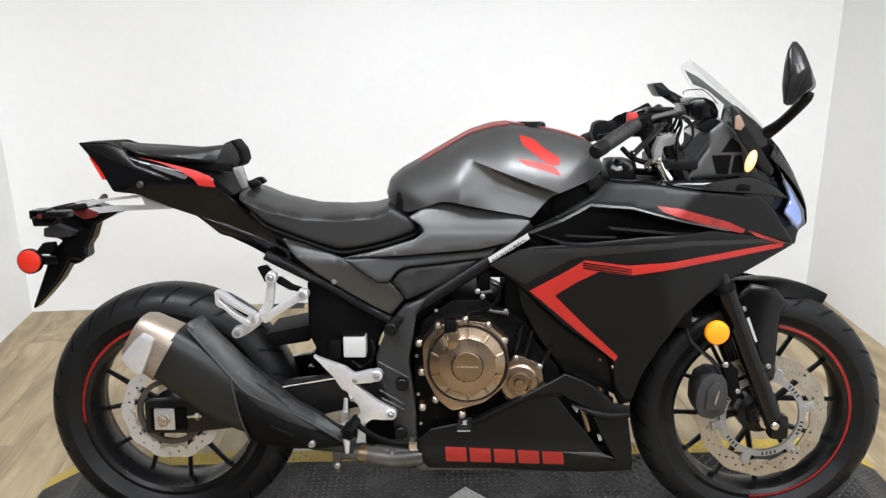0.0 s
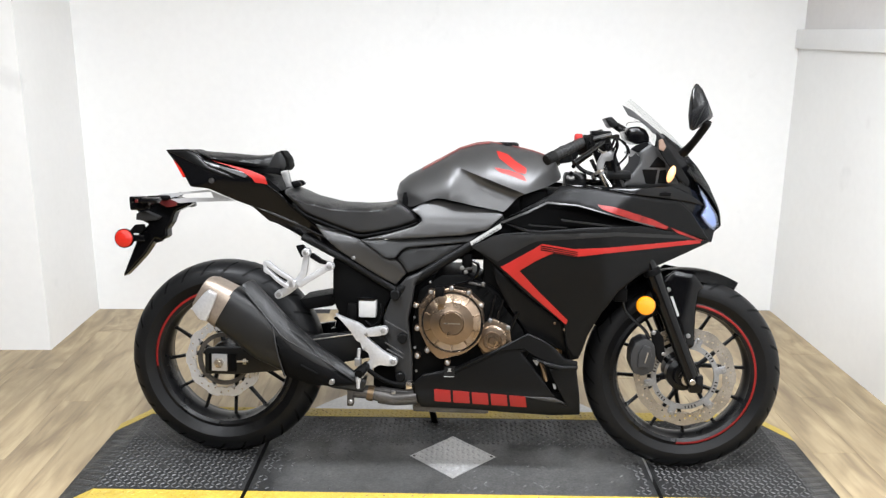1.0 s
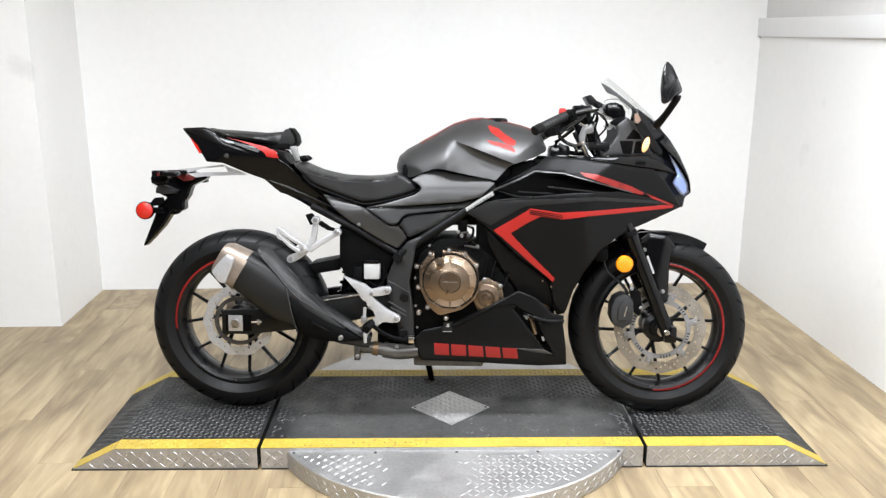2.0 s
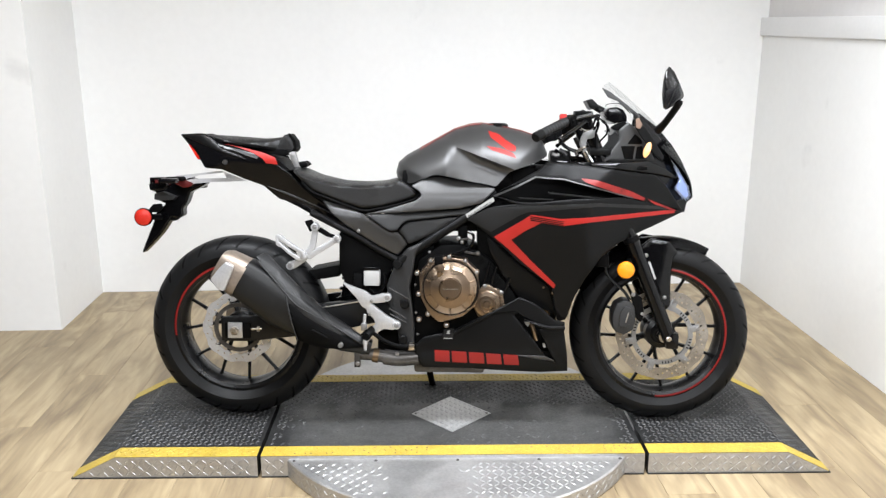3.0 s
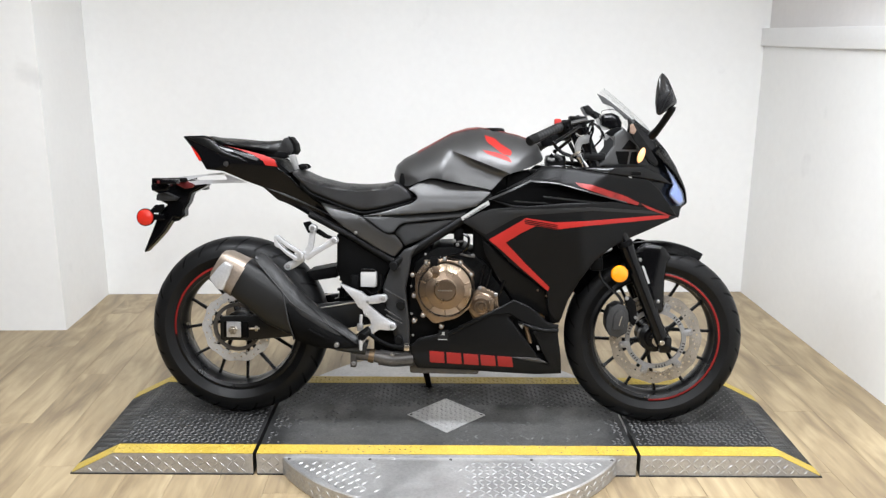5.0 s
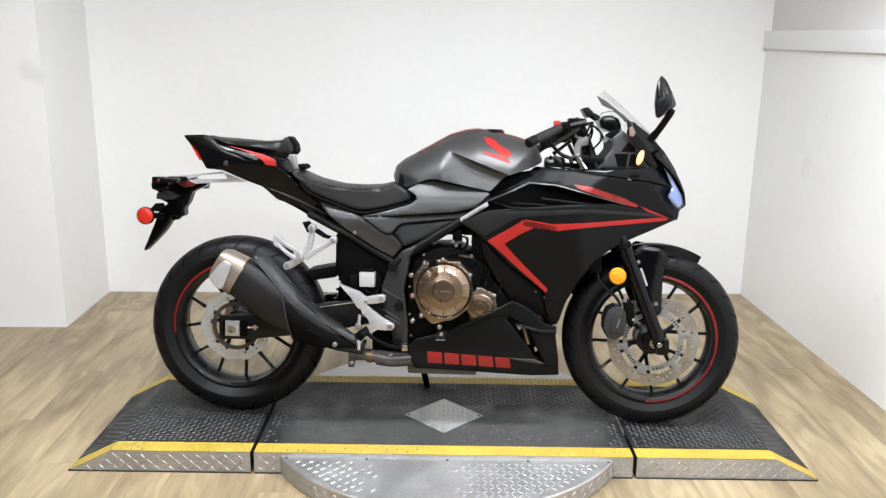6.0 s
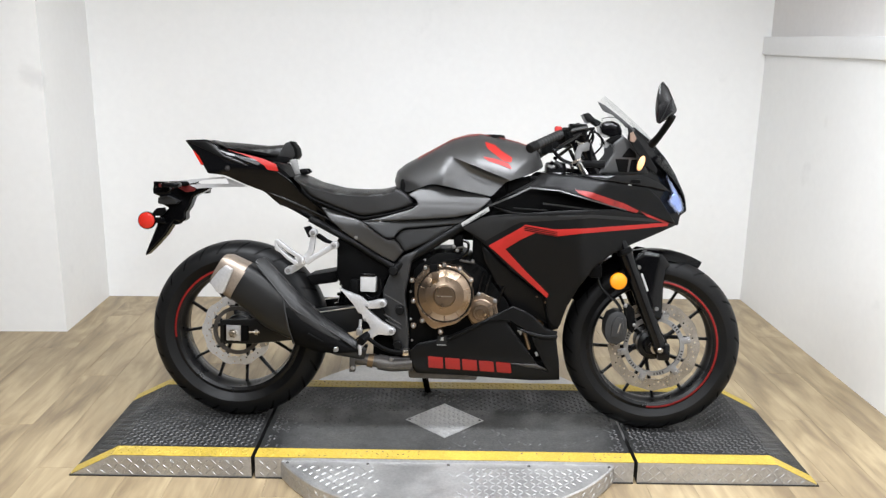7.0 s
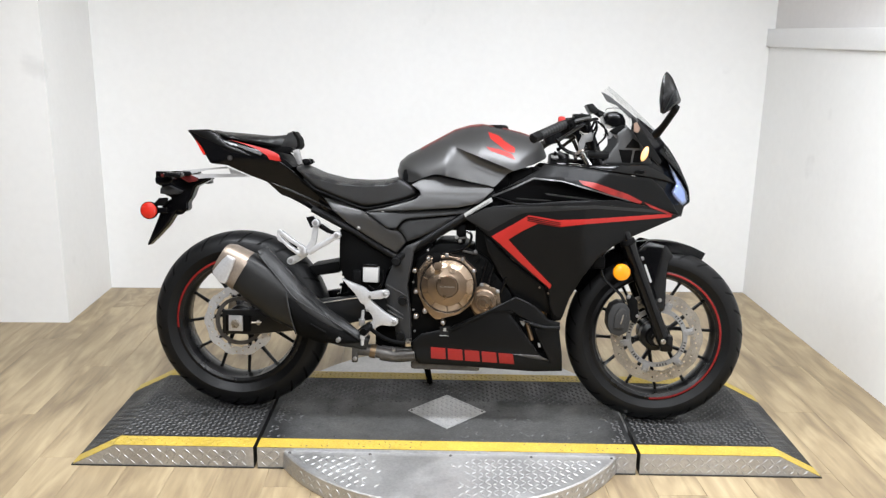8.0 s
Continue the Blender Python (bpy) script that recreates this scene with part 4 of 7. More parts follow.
both("frame_cover", COVER2, facets((0.6, 0.66, 0.145, 0.0, -0.12), soft=0.004), CAN_BLACK, motorcycle, "matte black cover over the frame", step=0.013, edge_r=0.0035, edge_d=0.003)
SIDE = [(0.282, 0.75), (0.327, 0.73), (0.379, 0.718), (0.436, 0.694), (0.512, 0.641), (0.541, 0.64), (0.558, 0.624), (0.574, 0.601), (0.542, 0.563), (0.501, 0.583), (0.439, 0.619), (0.377, 0.658), (0.328, 0.698), (0.301, 0.73)]
both("side_panel", SIDE, facets((0.45, 0.68, 0.138, 0.05, 0.1), (0.45, 0.69, 0.139, 0.04, -0.45), soft=0.002), MATTE_GREY, motorcycle, "matte graphite side panel below the seat", step=0.014, edge_r=0.0035, edge_d=0.003)
b = (0.416, 0.642)
bolt(motorcycle, b[0], 0.138, b[1], 0.006, 0.005)

# seats
SEAT_TOP = [(0.195, 0.839), (0.213, 0.842), (0.234, 0.834), (0.274, 0.817), (0.354, 0.799), (0.436, 0.796), (0.497, 0.8), (0.528, 0.809)]
SEAT_LOW = [(0.556, 0.799), (0.583, 0.78), (0.601, 0.762), (0.596, 0.75), (0.542, 0.732), (0.478, 0.718), (0.429, 0.713), (0.371, 0.731), (0.315, 0.752), (0.265, 0.773), (0.234, 0.803)]
seat_w = inflated(SEAT_TOP, 0.019, lambda x, z: 0.132 - 0.09 * np.clip(np.asarray(x) - 0.48, 0, 1) + 0.0 * np.asarray(z))
seat = part("seat", solid(SEAT_TOP + SEAT_LOW, seat_w, 0.007, corner=0.01, edge_r=0.007, edge_d=0.005, crease=[(0.236, 0.812), (0.276, 0.797), (0.355, 0.7795), (0.436, 0.7765), (0.496, 0.78), (0.52, 0.786)]), VINYL, motorcycle, "black vinyl rider's seat")
bm = bmesh.new()
piping = [SEAT_LOW[k] for k in (2, 3, 4, 5, 6, 7, 8, 9, 10)]
add_tube(bm, [(x, -float(seat_w(np.array([x]), np.array([z]))[0]) + 0.001, z - 0.006) for x, z in piping], 0.0045, 8, 4)
part("seat_piping", bm, TEXTURED_BLACK, seat, "black edge of the seat")
part("seat_base", solid([(0.226, 0.803), (0.263, 0.786), (0.427, 0.766), (0.598, 0.759), (0.611, 0.748), (0.54, 0.714), (0.431, 0.69), (0.349, 0.707), (0.287, 0.741), (0.243, 0.771)], flat(0.112), 0.014), TEXTURED_BLACK, motorcycle, "black base under the seat")
PILLION_TOP = [(-0.094, 0.949), (-0.055, 0.946), (-0, 0.943), (0.095, 0.936), (0.13, 0.939), (0.145, 0.941), (0.158, 0.94)]
PILLION_LOW = [(0.176, 0.93), (0.178, 0.912), (0.172, 0.9), (0.135, 0.8965), (0.109, 0.9), (0.046, 0.909), (-0.03, 0.922), (-0.05, 0.932)]
pillion_w = inflated(PILLION_TOP, 0.022, lambda x, z: (0.075 + 0.13 * np.clip(np.asarray(x) + 0.06, 0, 0.25)) * np.clip(0.45 + (0.12 - np.asarray(x)) / 0.16, 0.3, 1) + 0.0 * np.asarray(z))
pillion = part("pillion_seat", solid(PILLION_TOP + PILLION_LOW, pillion_w, 0.011, corner=0.008, edge_r=0.01, edge_d=0.008), VINYL, motorcycle, "black vinyl passenger seat with a rolled front edge")
ROLL = [(0.13, 0.8965), (0.157, 0.9475), (0.176, 0.951), (0.193, 0.9285), (0.198, 0.905), (0.189, 0.8925), (0.165, 0.9)]
part("seat_roll", prism(rounded(ROLL, 0.008), -0.034, 0.034, 0.004), VINYL, pillion, "folded front edge of the passenger seat")
part("roll_rim", prism(rounded([(0.17, 0.952), (0.178, 0.953), (0.196, 0.9295), (0.2005, 0.905), (0.19, 0.8905), (0.183, 0.895), (0.191, 0.906), (0.187, 0.927)], 0.004), -0.037, 0.037, 0.002), DEEP_BLACK, pillion, "dark front edge of the passenger seat")
part("pillion_base", prism(rounded([(-0.05, 0.926), (0.05, 0.912), (0.172, 0.899), (0.17, 0.88), (0.1, 0.884), (-0.04, 0.906)], 0.004), -0.034, 0.034, 0.003), TEXTURED_BLACK, pillion, "black base of the passenger seat")
part("seat_hinge", prism(rounded([(0.174, 0.889), (0.196, 0.894), (0.203, 0.867), (0.21, 0.844), (0.193, 0.841), (0.181, 0.868)], 0.003), -0.04, -0.025, 0.001), DULL_STEEL, motorcycle, "grey metal seat bracket")
both("seat_hinge_base", [(0.204, 0.858), (0.225, 0.863), (0.238, 0.85), (0.214, 0.838)], flat(0.04), TEXTURED_BLACK, motorcycle, "", step=0.01, thick=0.02)

# tail
TAIL = [(-0.186, 0.949), (-0.103, 0.952), (-0.067, 0.938), (-0.05, 0.921), (0.047, 0.898), (0.145, 0.877), (0.152, 0.85), (0.187, 0.826), (0.223, 0.786), (0.271, 0.747), (0.324, 0.705), (0.374, 0.664), (0.391, 0.638), (0.335, 0.651), (0.271, 0.677), (0.208, 0.714), (0.167, 0.734), (0.147, 0.739), (0.098, 0.783), (0.04, 0.803), (-0.037, 0.835), (-0.097, 0.839), (-0.114, 0.865), (-0.139, 0.902)]
tail_w = facets((0.12, 0.88, 0.104, 0.06, -0.38), (0.12, 0.84, 0.102, 0.1, 0.32), (-0.17, 0.95, 0.038, 0.42, 0.0), soft=0.004)
tail = both("tail_cowl", TAIL, tail_w, GLOSS_BLACK, motorcycle, "dark tail cowl that rises to a point", step=0.012, edge_r=0.005, edge_d=0.003)
both("tail_flash", [(-0.029, 0.919), (0.049, 0.903), (0.105, 0.89), (0.144, 0.875), (0.153, 0.852), (0.114, 0.856), (0.104, 0.87), (0.071, 0.889), (0.023, 0.906)], tail_w, RED, tail, "red stripe below the passenger seat", step=0.01, thick=0.001, edge_r=0.002, edge_d=0.0005, corner=0.002, lift=0.0012)
both("tail_upper_panel", [(-0.179, 0.945), (-0.106, 0.947), (-0.071, 0.935), (-0.034, 0.903), (0.028, 0.881), (0.053, 0.865), (-0.003, 0.882), (-0.055, 0.898), (-0.139, 0.93)], tail_w, SATIN_BLACK, tail, "satin black upper tail trim", step=0.01, thick=0.003, edge_r=0.003, edge_d=0.002, corner=0.003, lift=0.003)
# Rail is coloured grey so that its highlight line is painted in.
both("tail_rail", [(0.109, 0.782), (0.171, 0.763), (0.235, 0.736), (0.317, 0.697), (0.333, 0.684), (0.26, 0.719), (0.173, 0.754)], tail_w, MATTE_GREY, tail, "edge trim of the tail, greyed to carry its highlight line", step=0.01, thick=0.004, edge_r=0.003, edge_d=0.002, corner=0.003, lift=0.004)
# Pale strip stands in for a reflection in the glossy cowl.
both("tail_trim", [(0, 0.905), (0.048, 0.892), (0.092, 0.878), (0.085, 0.87), (0.047, 0.882), (0.007, 0.896)], tail_w, INNER_GREY, tail, "pale strip painted as a reflection in the gloss", step=0.01, thick=0.001, edge_r=0.001, edge_d=0.0004, corner=0.002, lift=0.0045)
b = (-0.02, 0.859)
bolt(tail, b[0], 0.1, b[1], 0.008, 0.004, DARK_STEEL)
part("tail_top", solid([(-0.191, 0.948), (-0.111, 0.951), (-0.073, 0.939), (-0.058, 0.918), (0.041, 0.895), (0.143, 0.873), (0.192, 0.833), (0.029, 0.822), (-0.104, 0.851), (-0.145, 0.899)], facets((0.1, 0.88, 0.09, 0.06, 0.0), (-0.17, 0.95, 0.025, 0.4, 0.0)), 0.014), TEXTURED_BLACK, motorcycle, "black underside of the tail")
part("tail_light", solid([(-0.156, 0.917), (-0.135, 0.885), (-0.121, 0.865), (-0.114, 0.869), (-0.13, 0.894)], facets((-0.12, 0.89, 0.0605, 0.42, 0.0)), 0.008, corner=0.002), RED_LENS, motorcycle, "red tail light")

# front fairing: one set of planes for all its panels
fair_w = facets((1.05, 0.70, 0.212, -0.05, 0.05), (1.465, 0.72, 0.03, -0.56, 0.12), (1.05, 0.68, 0.212, 0.0, 0.2), (1.0, 0.80, 0.205, 0.0, -0.55), (0.82, 0.7, 0.182, 0.3, 0.0), soft=0.0025)
MAIN = [(0.761, 0.687), (0.85, 0.728), (0.922, 0.737), (1.101, 0.753), (1.253, 0.756), (1.362, 0.734), (1.475, 0.701), (1.386, 0.666), (1.314, 0.639), (1.247, 0.609), (1.187, 0.566), (1.141, 0.504), (1.106, 0.436), (1.086, 0.367), (1.071, 0.361), (1.045, 0.4), (1.036, 0.469), (0.926, 0.552), (0.858, 0.616), (0.822, 0.645)]
fairing = both("side_fairing", MAIN, fair_w, MATTE_BLACK, motorcycle, "matte black side fairing with a red chevron", step=0.014, edge_r=0.004, edge_d=0.003)
# Top-facing bevel in a lighter black: the light on it is painted.
both("fairing_shoulder", [(0.764, 0.684), (0.829, 0.722), (0.94, 0.73), (1.17, 0.74), (1.379, 0.724), (1.415, 0.712), (1.17, 0.729), (0.949, 0.711), (0.926, 0.701), (0.839, 0.647)], fair_w, CAN_BLACK, fairing, "upper edge of the fairing, coloured lighter as lit from above", step=0.01, thick=0.002, edge_r=0.0015, edge_d=0.001, corner=0.002, lift=0.0016)
CHEVRON = [(0.848, 0.632), (0.94, 0.689), (0.963, 0.704), (1.054, 0.691), (1.142, 0.696), (1.308, 0.704), (1.406, 0.709), (1.443, 0.707), (1.443, 0.699), (1.308, 0.69), (1.142, 0.68), (1.061, 0.669), (0.995, 0.679), (0.947, 0.654), (0.902, 0.624), (0.963, 0.56), (1.046, 0.479), (1.041, 0.466), (0.951, 0.543), (0.875, 0.611)]
both("red_chevron", CHEVRON, fair_w, RED, fairing, "red chevron stripe", step=0.009, thick=0.001, edge_r=0.002, edge_d=0.0004, corner=0.002, lift=0.0013)
for k in range(3):
    both("hatch_line", [(x, z - 0.0055 * k) for x, z in [(0.96, 0.7), (1.064, 0.683), (1.063, 0.681), (0.959, 0.697)]], fair_w, MATTE_BLACK, fairing, "", step=0.01, thick=0.001, edge_r=0.001, edge_d=0.0003, corner=0, lift=0.0022)
UPPER = [(0.856, 0.771), (0.922, 0.807), (0.983, 0.84), (1.013, 0.867), (1.11, 0.86), (1.245, 0.839), (1.363, 0.825), (1.405, 0.792), (1.474, 0.705), (1.366, 0.733), (1.262, 0.757), (1.162, 0.783), (1.06, 0.809), (0.976, 0.818), (0.91, 0.794)]
upper = both("upper_fairing", UPPER, fair_w, MATTE_BLACK, motorcycle, "matte black upper fairing", step=0.012, edge_r=0.0035, edge_d=0.003)
both("red_slash", [(1.115, 0.817), (1.163, 0.811), (1.212, 0.796), (1.282, 0.774), (1.333, 0.751), (1.325, 0.743), (1.258, 0.761), (1.17, 0.79), (1.128, 0.804)], fair_w, RED_DIM, upper, "red slash on the upper fairing", step=0.009, thick=0.001, edge_r=0.002, edge_d=0.0004, corner=0.002, lift=0.0013)
both("red_slash", [(1.34, 0.749), (1.45, 0.708), (1.439, 0.705), (1.363, 0.732)], fair_w, RED_DIM, upper, "", step=0.009, thick=0.001, edge_r=0.002, edge_d=0.0004, corner=0.002, lift=0.0013)
BAND = [(1.017, 0.87), (1.142, 0.865), (1.271, 0.866), (1.342, 0.869), (1.399, 0.845), (1.451, 0.811), (1.37, 0.826), (1.248, 0.841), (1.112, 0.861)]
both("cockpit_trim", BAND, fair_w, GLOSS_BLACK, motorcycle, "gloss black trim above the fairing", step=0.012, edge_r=0.004, edge_d=0.003, lift=-0.004, thick=0.02)
part("cockpit_floor", box((0.98, -0.135, 0.84), (1.33, 0.135, 0.852), 0.004), TEXTURED_BLACK, motorcycle, "black cockpit floor")
# air intake behind the upper fairing, near black to carry its shade
both("intake_recess", [(0.846, 0.757), (0.979, 0.82), (1.069, 0.81), (1.173, 0.782), (1.286, 0.755), (1.262, 0.744), (1.108, 0.736), (0.975, 0.726), (0.907, 0.729)], lambda x, z: np.minimum(fair_w(x, z) - 0.03, 0.14), DEEP_BLACK, motorcycle, "dark air intake", step=0.014)
both("intake_lip", [(0.85, 0.759), (0.922, 0.742), (0.971, 0.74), (1.138, 0.75), (1.258, 0.754), (1.262, 0.749), (1.139, 0.742), (0.971, 0.731), (0.92, 0.734)], fair_w, MATTE_BLACK, motorcycle, "", step=0.01, thick=0.02, edge_r=0.003, edge_d=0.002)
for line in ([(1.013, 0.774), (1.259, 0.748), (1.257, 0.744), (1.019, 0.768)], [(0.923, 0.757), (1.031, 0.752), (1.031, 0.748), (0.925, 0.753)]):
    both("intake_fin", line, lambda x, z: fair_w(x, z) - 0.014, CAN_BLACK, motorcycle, "", step=0.01, thick=0.004, edge_r=0.002, edge_d=0.001, corner=0.001)
# Pale strip paints the highlight along the intake's lip.
both("intake_edge", [(0.845, 0.761), (0.922, 0.796), (0.975, 0.822), (1.064, 0.815), (1.167, 0.787), (1.289, 0.755), (1.286, 0.751), (1.166, 0.784), (1.064, 0.811), (0.976, 0.817), (0.924, 0.791), (0.85, 0.757)], fair_w, MATTE_GREY, motorcycle, "", step=0.008, thick=0.006, edge_r=0.002, edge_d=0.001, corner=0.001, lift=0.003)
# inner lower panel between the fairing and the engine
both("inner_fairing", [(0.824, 0.638), (0.861, 0.606), (0.931, 0.541), (1.044, 0.459), (1.051, 0.392), (1.073, 0.357), (1.01, 0.392), (0.933, 0.427), (0.875, 0.512), (0.837, 0.584)], lambda x, z: fair_w(x, z) - 0.03, MATTE_BLACK, motorcycle, "black inner fairing", step=0.016)
for p in ([(1.009, 0.468)], [(1.037, 0.45)]):
    bolt(motorcycle, p[0][0], 0.163, p[0][1], 0.0035, 0.004, BRONZE)

# belly pan
belly_w = facets((0.8, 0.33, 0.168, 0.0, 0.0), (0.8, 0.26, 0.166, -0.02, 0.42), (1.08, 0.3, 0.15, -0.35, 0.0), soft=0.005)
# the slot near its front is open, with a winged lip above it
BELLY = [(0.6, 0.277), (0.629, 0.304), (0.716, 0.324), (0.89, 0.413), (0.93, 0.384), (0.916, 0.379), (0.952, 0.334), (0.985, 0.291), (1.03, 0.227), (1.054, 0.217), (1.026, 0.27), (0.996, 0.334), (1.035, 0.342), (1.078, 0.33), (1.09, 0.25), (1.095, 0.187), (1.007, 0.182), (0.874, 0.188), (0.782, 0.194), (0.623, 0.198), (0.601, 0.235)]
belly = both("belly_pan", BELLY, belly_w, MATTE_BLACK, motorcycle, "matte black belly pan", step=0.012, edge_r=0.004, edge_d=0.003, corner=0.003)
both("belly_edge", [(0.719, 0.323), (0.89, 0.413), (0.932, 0.437), (0.972, 0.421), (0.999, 0.405), (1.022, 0.386), (1.042, 0.364), (1.08, 0.354), (1.08, 0.334), (1.056, 0.332), (1.03, 0.339), (0.99, 0.352), (0.946, 0.374), (0.922, 0.391), (0.86, 0.385), (0.722, 0.312)], belly_w, MATTE_BLACK, belly, "winged upper edge of the belly pan", step=0.01, thick=0.006, edge_r=0.003, edge_d=0.003, corner=0.002, lift=0.005)
both("edge_lip", [(0.946, 0.368), (0.99, 0.355), (1.03, 0.345), (1.081, 0.343), (1.079, 0.33), (1.03, 0.333), (0.99, 0.344)], belly_w, MATTE_BLACK, belly, "", step=0.01, thick=0.012, edge_r=0.004, edge_d=0.003, corner=0.003, lift=0.016)
# Dark plate behind the slot paints the shade inside it.
both("slot_shade", [(0.9, 0.4), (0.96, 0.39), (1.05, 0.36), (1.07, 0.2), (1.0, 0.2), (0.94, 0.3)], lambda x, z: belly_w(x, z) - 0.045, DEEP_BLACK, belly, "near-black plate for the shade inside the slot", step=0.014, thick=0.003)
# Pale flecks stand in for bright background seen through gaps.
part("slot_clip", prism(rounded([(0.949, 0.354), (0.969, 0.351), (0.962, 0.336)], 0.002), -0.15, -0.142, 0.001), WHITE_PLASTIC, belly, "pale fleck that stands in for a gap seen through")
part("slot_clip", prism(rounded([(1.01, 0.283), (1.018, 0.282), (1.022, 0.27), (1.014, 0.268)], 0.002), -0.148, -0.14, 0.001), WHITE_PLASTIC, belly)
part("slot_pipe", tube([(0.973, -0.135, 0.345), (0.982, -0.138, 0.319), (0.99, -0.138, 0.29)], 0.008, 12), PIPE, belly, "tinted pipe behind the slot")
both("vent_fin", [(0.924, 0.246), (1.015, 0.243), (1.052, 0.224), (0.989, 0.232)], belly_w, MATTE_GREY, belly, "", step=0.012, thick=0.004, edge_r=0.003, edge_d=0.002, corner=0.003, lift=0.002)
b = (0.763, 0.298)
bolt(belly, b[0], 0.162, b[1], 0.007, 0.004)
both("small_label", [(0.692, 0.331), (0.724, 0.334), (0.721, 0.298), (0.689, 0.298)], belly_w, LABEL_BLACK, belly, "small black warning label", step=0.01, thick=0.0006, edge_r=0.001, edge_d=0.0002, corner=0, lift=0.0008)
both("label_line", [(0.69, 0.302), (0.719, 0.302), (0.719, 0.3), (0.69, 0.3)], belly_w, LABEL_WHITE, belly, "", step=0.01, thick=0.0006, edge_r=0.001, edge_d=0.0002, corner=0, lift=0.0014)
both("label_line", [(0.702, 0.325), (0.712, 0.327), (0.71, 0.32), (0.713, 0.316), (0.699, 0.316), (0.704, 0.32)], belly_w, LABEL_WHITE, belly, "", step=0.01, thick=0.0006, edge_r=0.001, edge_d=0.0002, corner=0, lift=0.0014)
# the maker's mark as five plain red blocks
MARK_TOP, MARK_LOW = [(0.66, 0.262), (0.936, 0.245)], [(0.661, 0.221), (0.942, 0.208)]
for k in range(5):
    a, c = (k + 0.04) / 5, (k + 0.9) / 5
    lerp = lambda line, t: (line[0][0] + (line[1][0] - line[0][0]) * t, line[0][1] + (line[1][1] - line[0][1]) * t)
    p, q, r, s = lerp(MARK_TOP, a), lerp(MARK_TOP, c), lerp(MARK_LOW, c), lerp(MARK_LOW, a)
    both("red_block", [p, q, r, s], belly_w, RED, belly, "plain red block of a decal", step=0.01, thick=0.001, edge_r=0.001, edge_d=0.0003, corner=0.002, lift=0.0012)

# nose, headlight, windscreen
NOSE = [(1.315, 1.024), (1.369, 0.985), (1.427, 0.924), (1.467, 0.868), (1.504, 0.795), (1.511, 0.748), (1.49, 0.731), (1.484, 0.698), (1.397, 0.718), (1.339, 0.822), (1.307, 0.928)]
part("nose_core", solid(NOSE, facets((1.43, 0.75, 0.028, -0.42, 0.0), (1.3, 0.9, 0.075, -0.3, -0.25)), 0.014), GLOSS_BLACK, motorcycle, "gloss black nose of the fairing")
both("headlight", [(1.4, 0.908), (1.424, 0.882), (1.467, 0.819), (1.493, 0.782), (1.5, 0.752), (1.48, 0.735), (1.461, 0.75), (1.436, 0.78), (1.451, 0.81), (1.437, 0.84)], facets((1.43, 0.75, 0.036, -0.5, 0.0), (1.4, 0.8, 0.06, -0.35, -0.2)), LAMP_GLASS, motorcycle, "clear headlight lens", step=0.01, thick=0.006, edge_r=0.0035, edge_d=0.003, lift=0.022)
both("headlight_reflector", [(1.408, 0.898), (1.43, 0.87), (1.47, 0.815), (1.492, 0.779), (1.495, 0.755), (1.48, 0.743), (1.463, 0.758), (1.443, 0.779), (1.457, 0.807), (1.443, 0.84)], facets((1.43, 0.75, 0.036, -0.5, 0.0), (1.4, 0.8, 0.06, -0.35, -0.2)), CHROME, motorcycle, "silver headlight reflector", step=0.01, thick=0.003, lift=0.012)


def screen_sheet(line, half, thick, drop=0.42):
    """A curved sheet over a centre line: half gives its half-width at each of the line's points."""
    bm = bmesh.new()
    pts = [Vector((x, 0, z)) for x, z in line]
    path = spline(pts, 5)
    widths = np.interp(np.linspace(0, len(half) - 1, len(path)), range(len(half)), half)
    rows = []
    for k, p in enumerate(path):
        d = (path[min(k + 1, len(path) - 1)] - path[max(k - 1, 0)]).normalized()
        nrm = Vector((d.z, 0, -d.x))
        if nrm.x < 0:
            nrm = -nrm
        w = float(widths[k])
        rows.append([bm.verts.new(p + Vector((0, w * u, 0)) - nrm * (drop * w * u * u)) for u in np.linspace(-1, 1, 15)])
    for a, b2 in zip(rows, rows[1:]):
        for i in range(14):
            bm.faces.new((a[i], a[i + 1], b2[i + 1], b2[i]))
    r = bmesh.ops.solidify(bm, geom=bm.faces[:], thickness=thick)
    return bm


SCREEN_LINE = [(1.222, 1.124), (1.255, 1.098), (1.298, 1.061), (1.368, 0.997), (1.427, 0.924)]
screen = part("windscreen", screen_sheet(SCREEN_LINE, [0.055, 0.088, 0.108, 0.12, 0.11], 0.003, 0.3), SCREEN, motorcycle, "clear smoked windscreen")
screen.visible_shadow = False
part("screen_border", prism(rounded([(1.187, 1.1), (1.215, 1.086), (1.262, 1.051), (1.312, 1.011), (1.305, 1.0), (1.272, 1.029), (1.238, 1.057), (1.207, 1.069)], 0.003), -0.093, -0.09, 0.001), INNER_GREY, screen, "dark border along the screen's lower edge")
NOSE_LINE = [(1.413, 0.941), (1.449, 0.894), (1.478, 0.848), (1.503, 0.795), (1.51, 0.752)]
part("nose_cowl", screen_sheet(NOSE_LINE, [0.11, 0.075, 0.04, 0.018, 0.01], 0.004), GLOSS_BLACK, motorcycle, "gloss black nose cowl between the headlights")
both("screen_frame", [(1.282, 1.026), (1.297, 1.012), (1.347, 0.944), (1.389, 0.883), (1.383, 0.868), (1.353, 0.89), (1.313, 0.941), (1.291, 0.974)], facets((1.3, 0.9, 0.128, -0.3, -0.12)), MATTE_BLACK, motorcycle, "black frame of the windscreen", step=0.012, edge_r=0.004, edge_d=0.002)
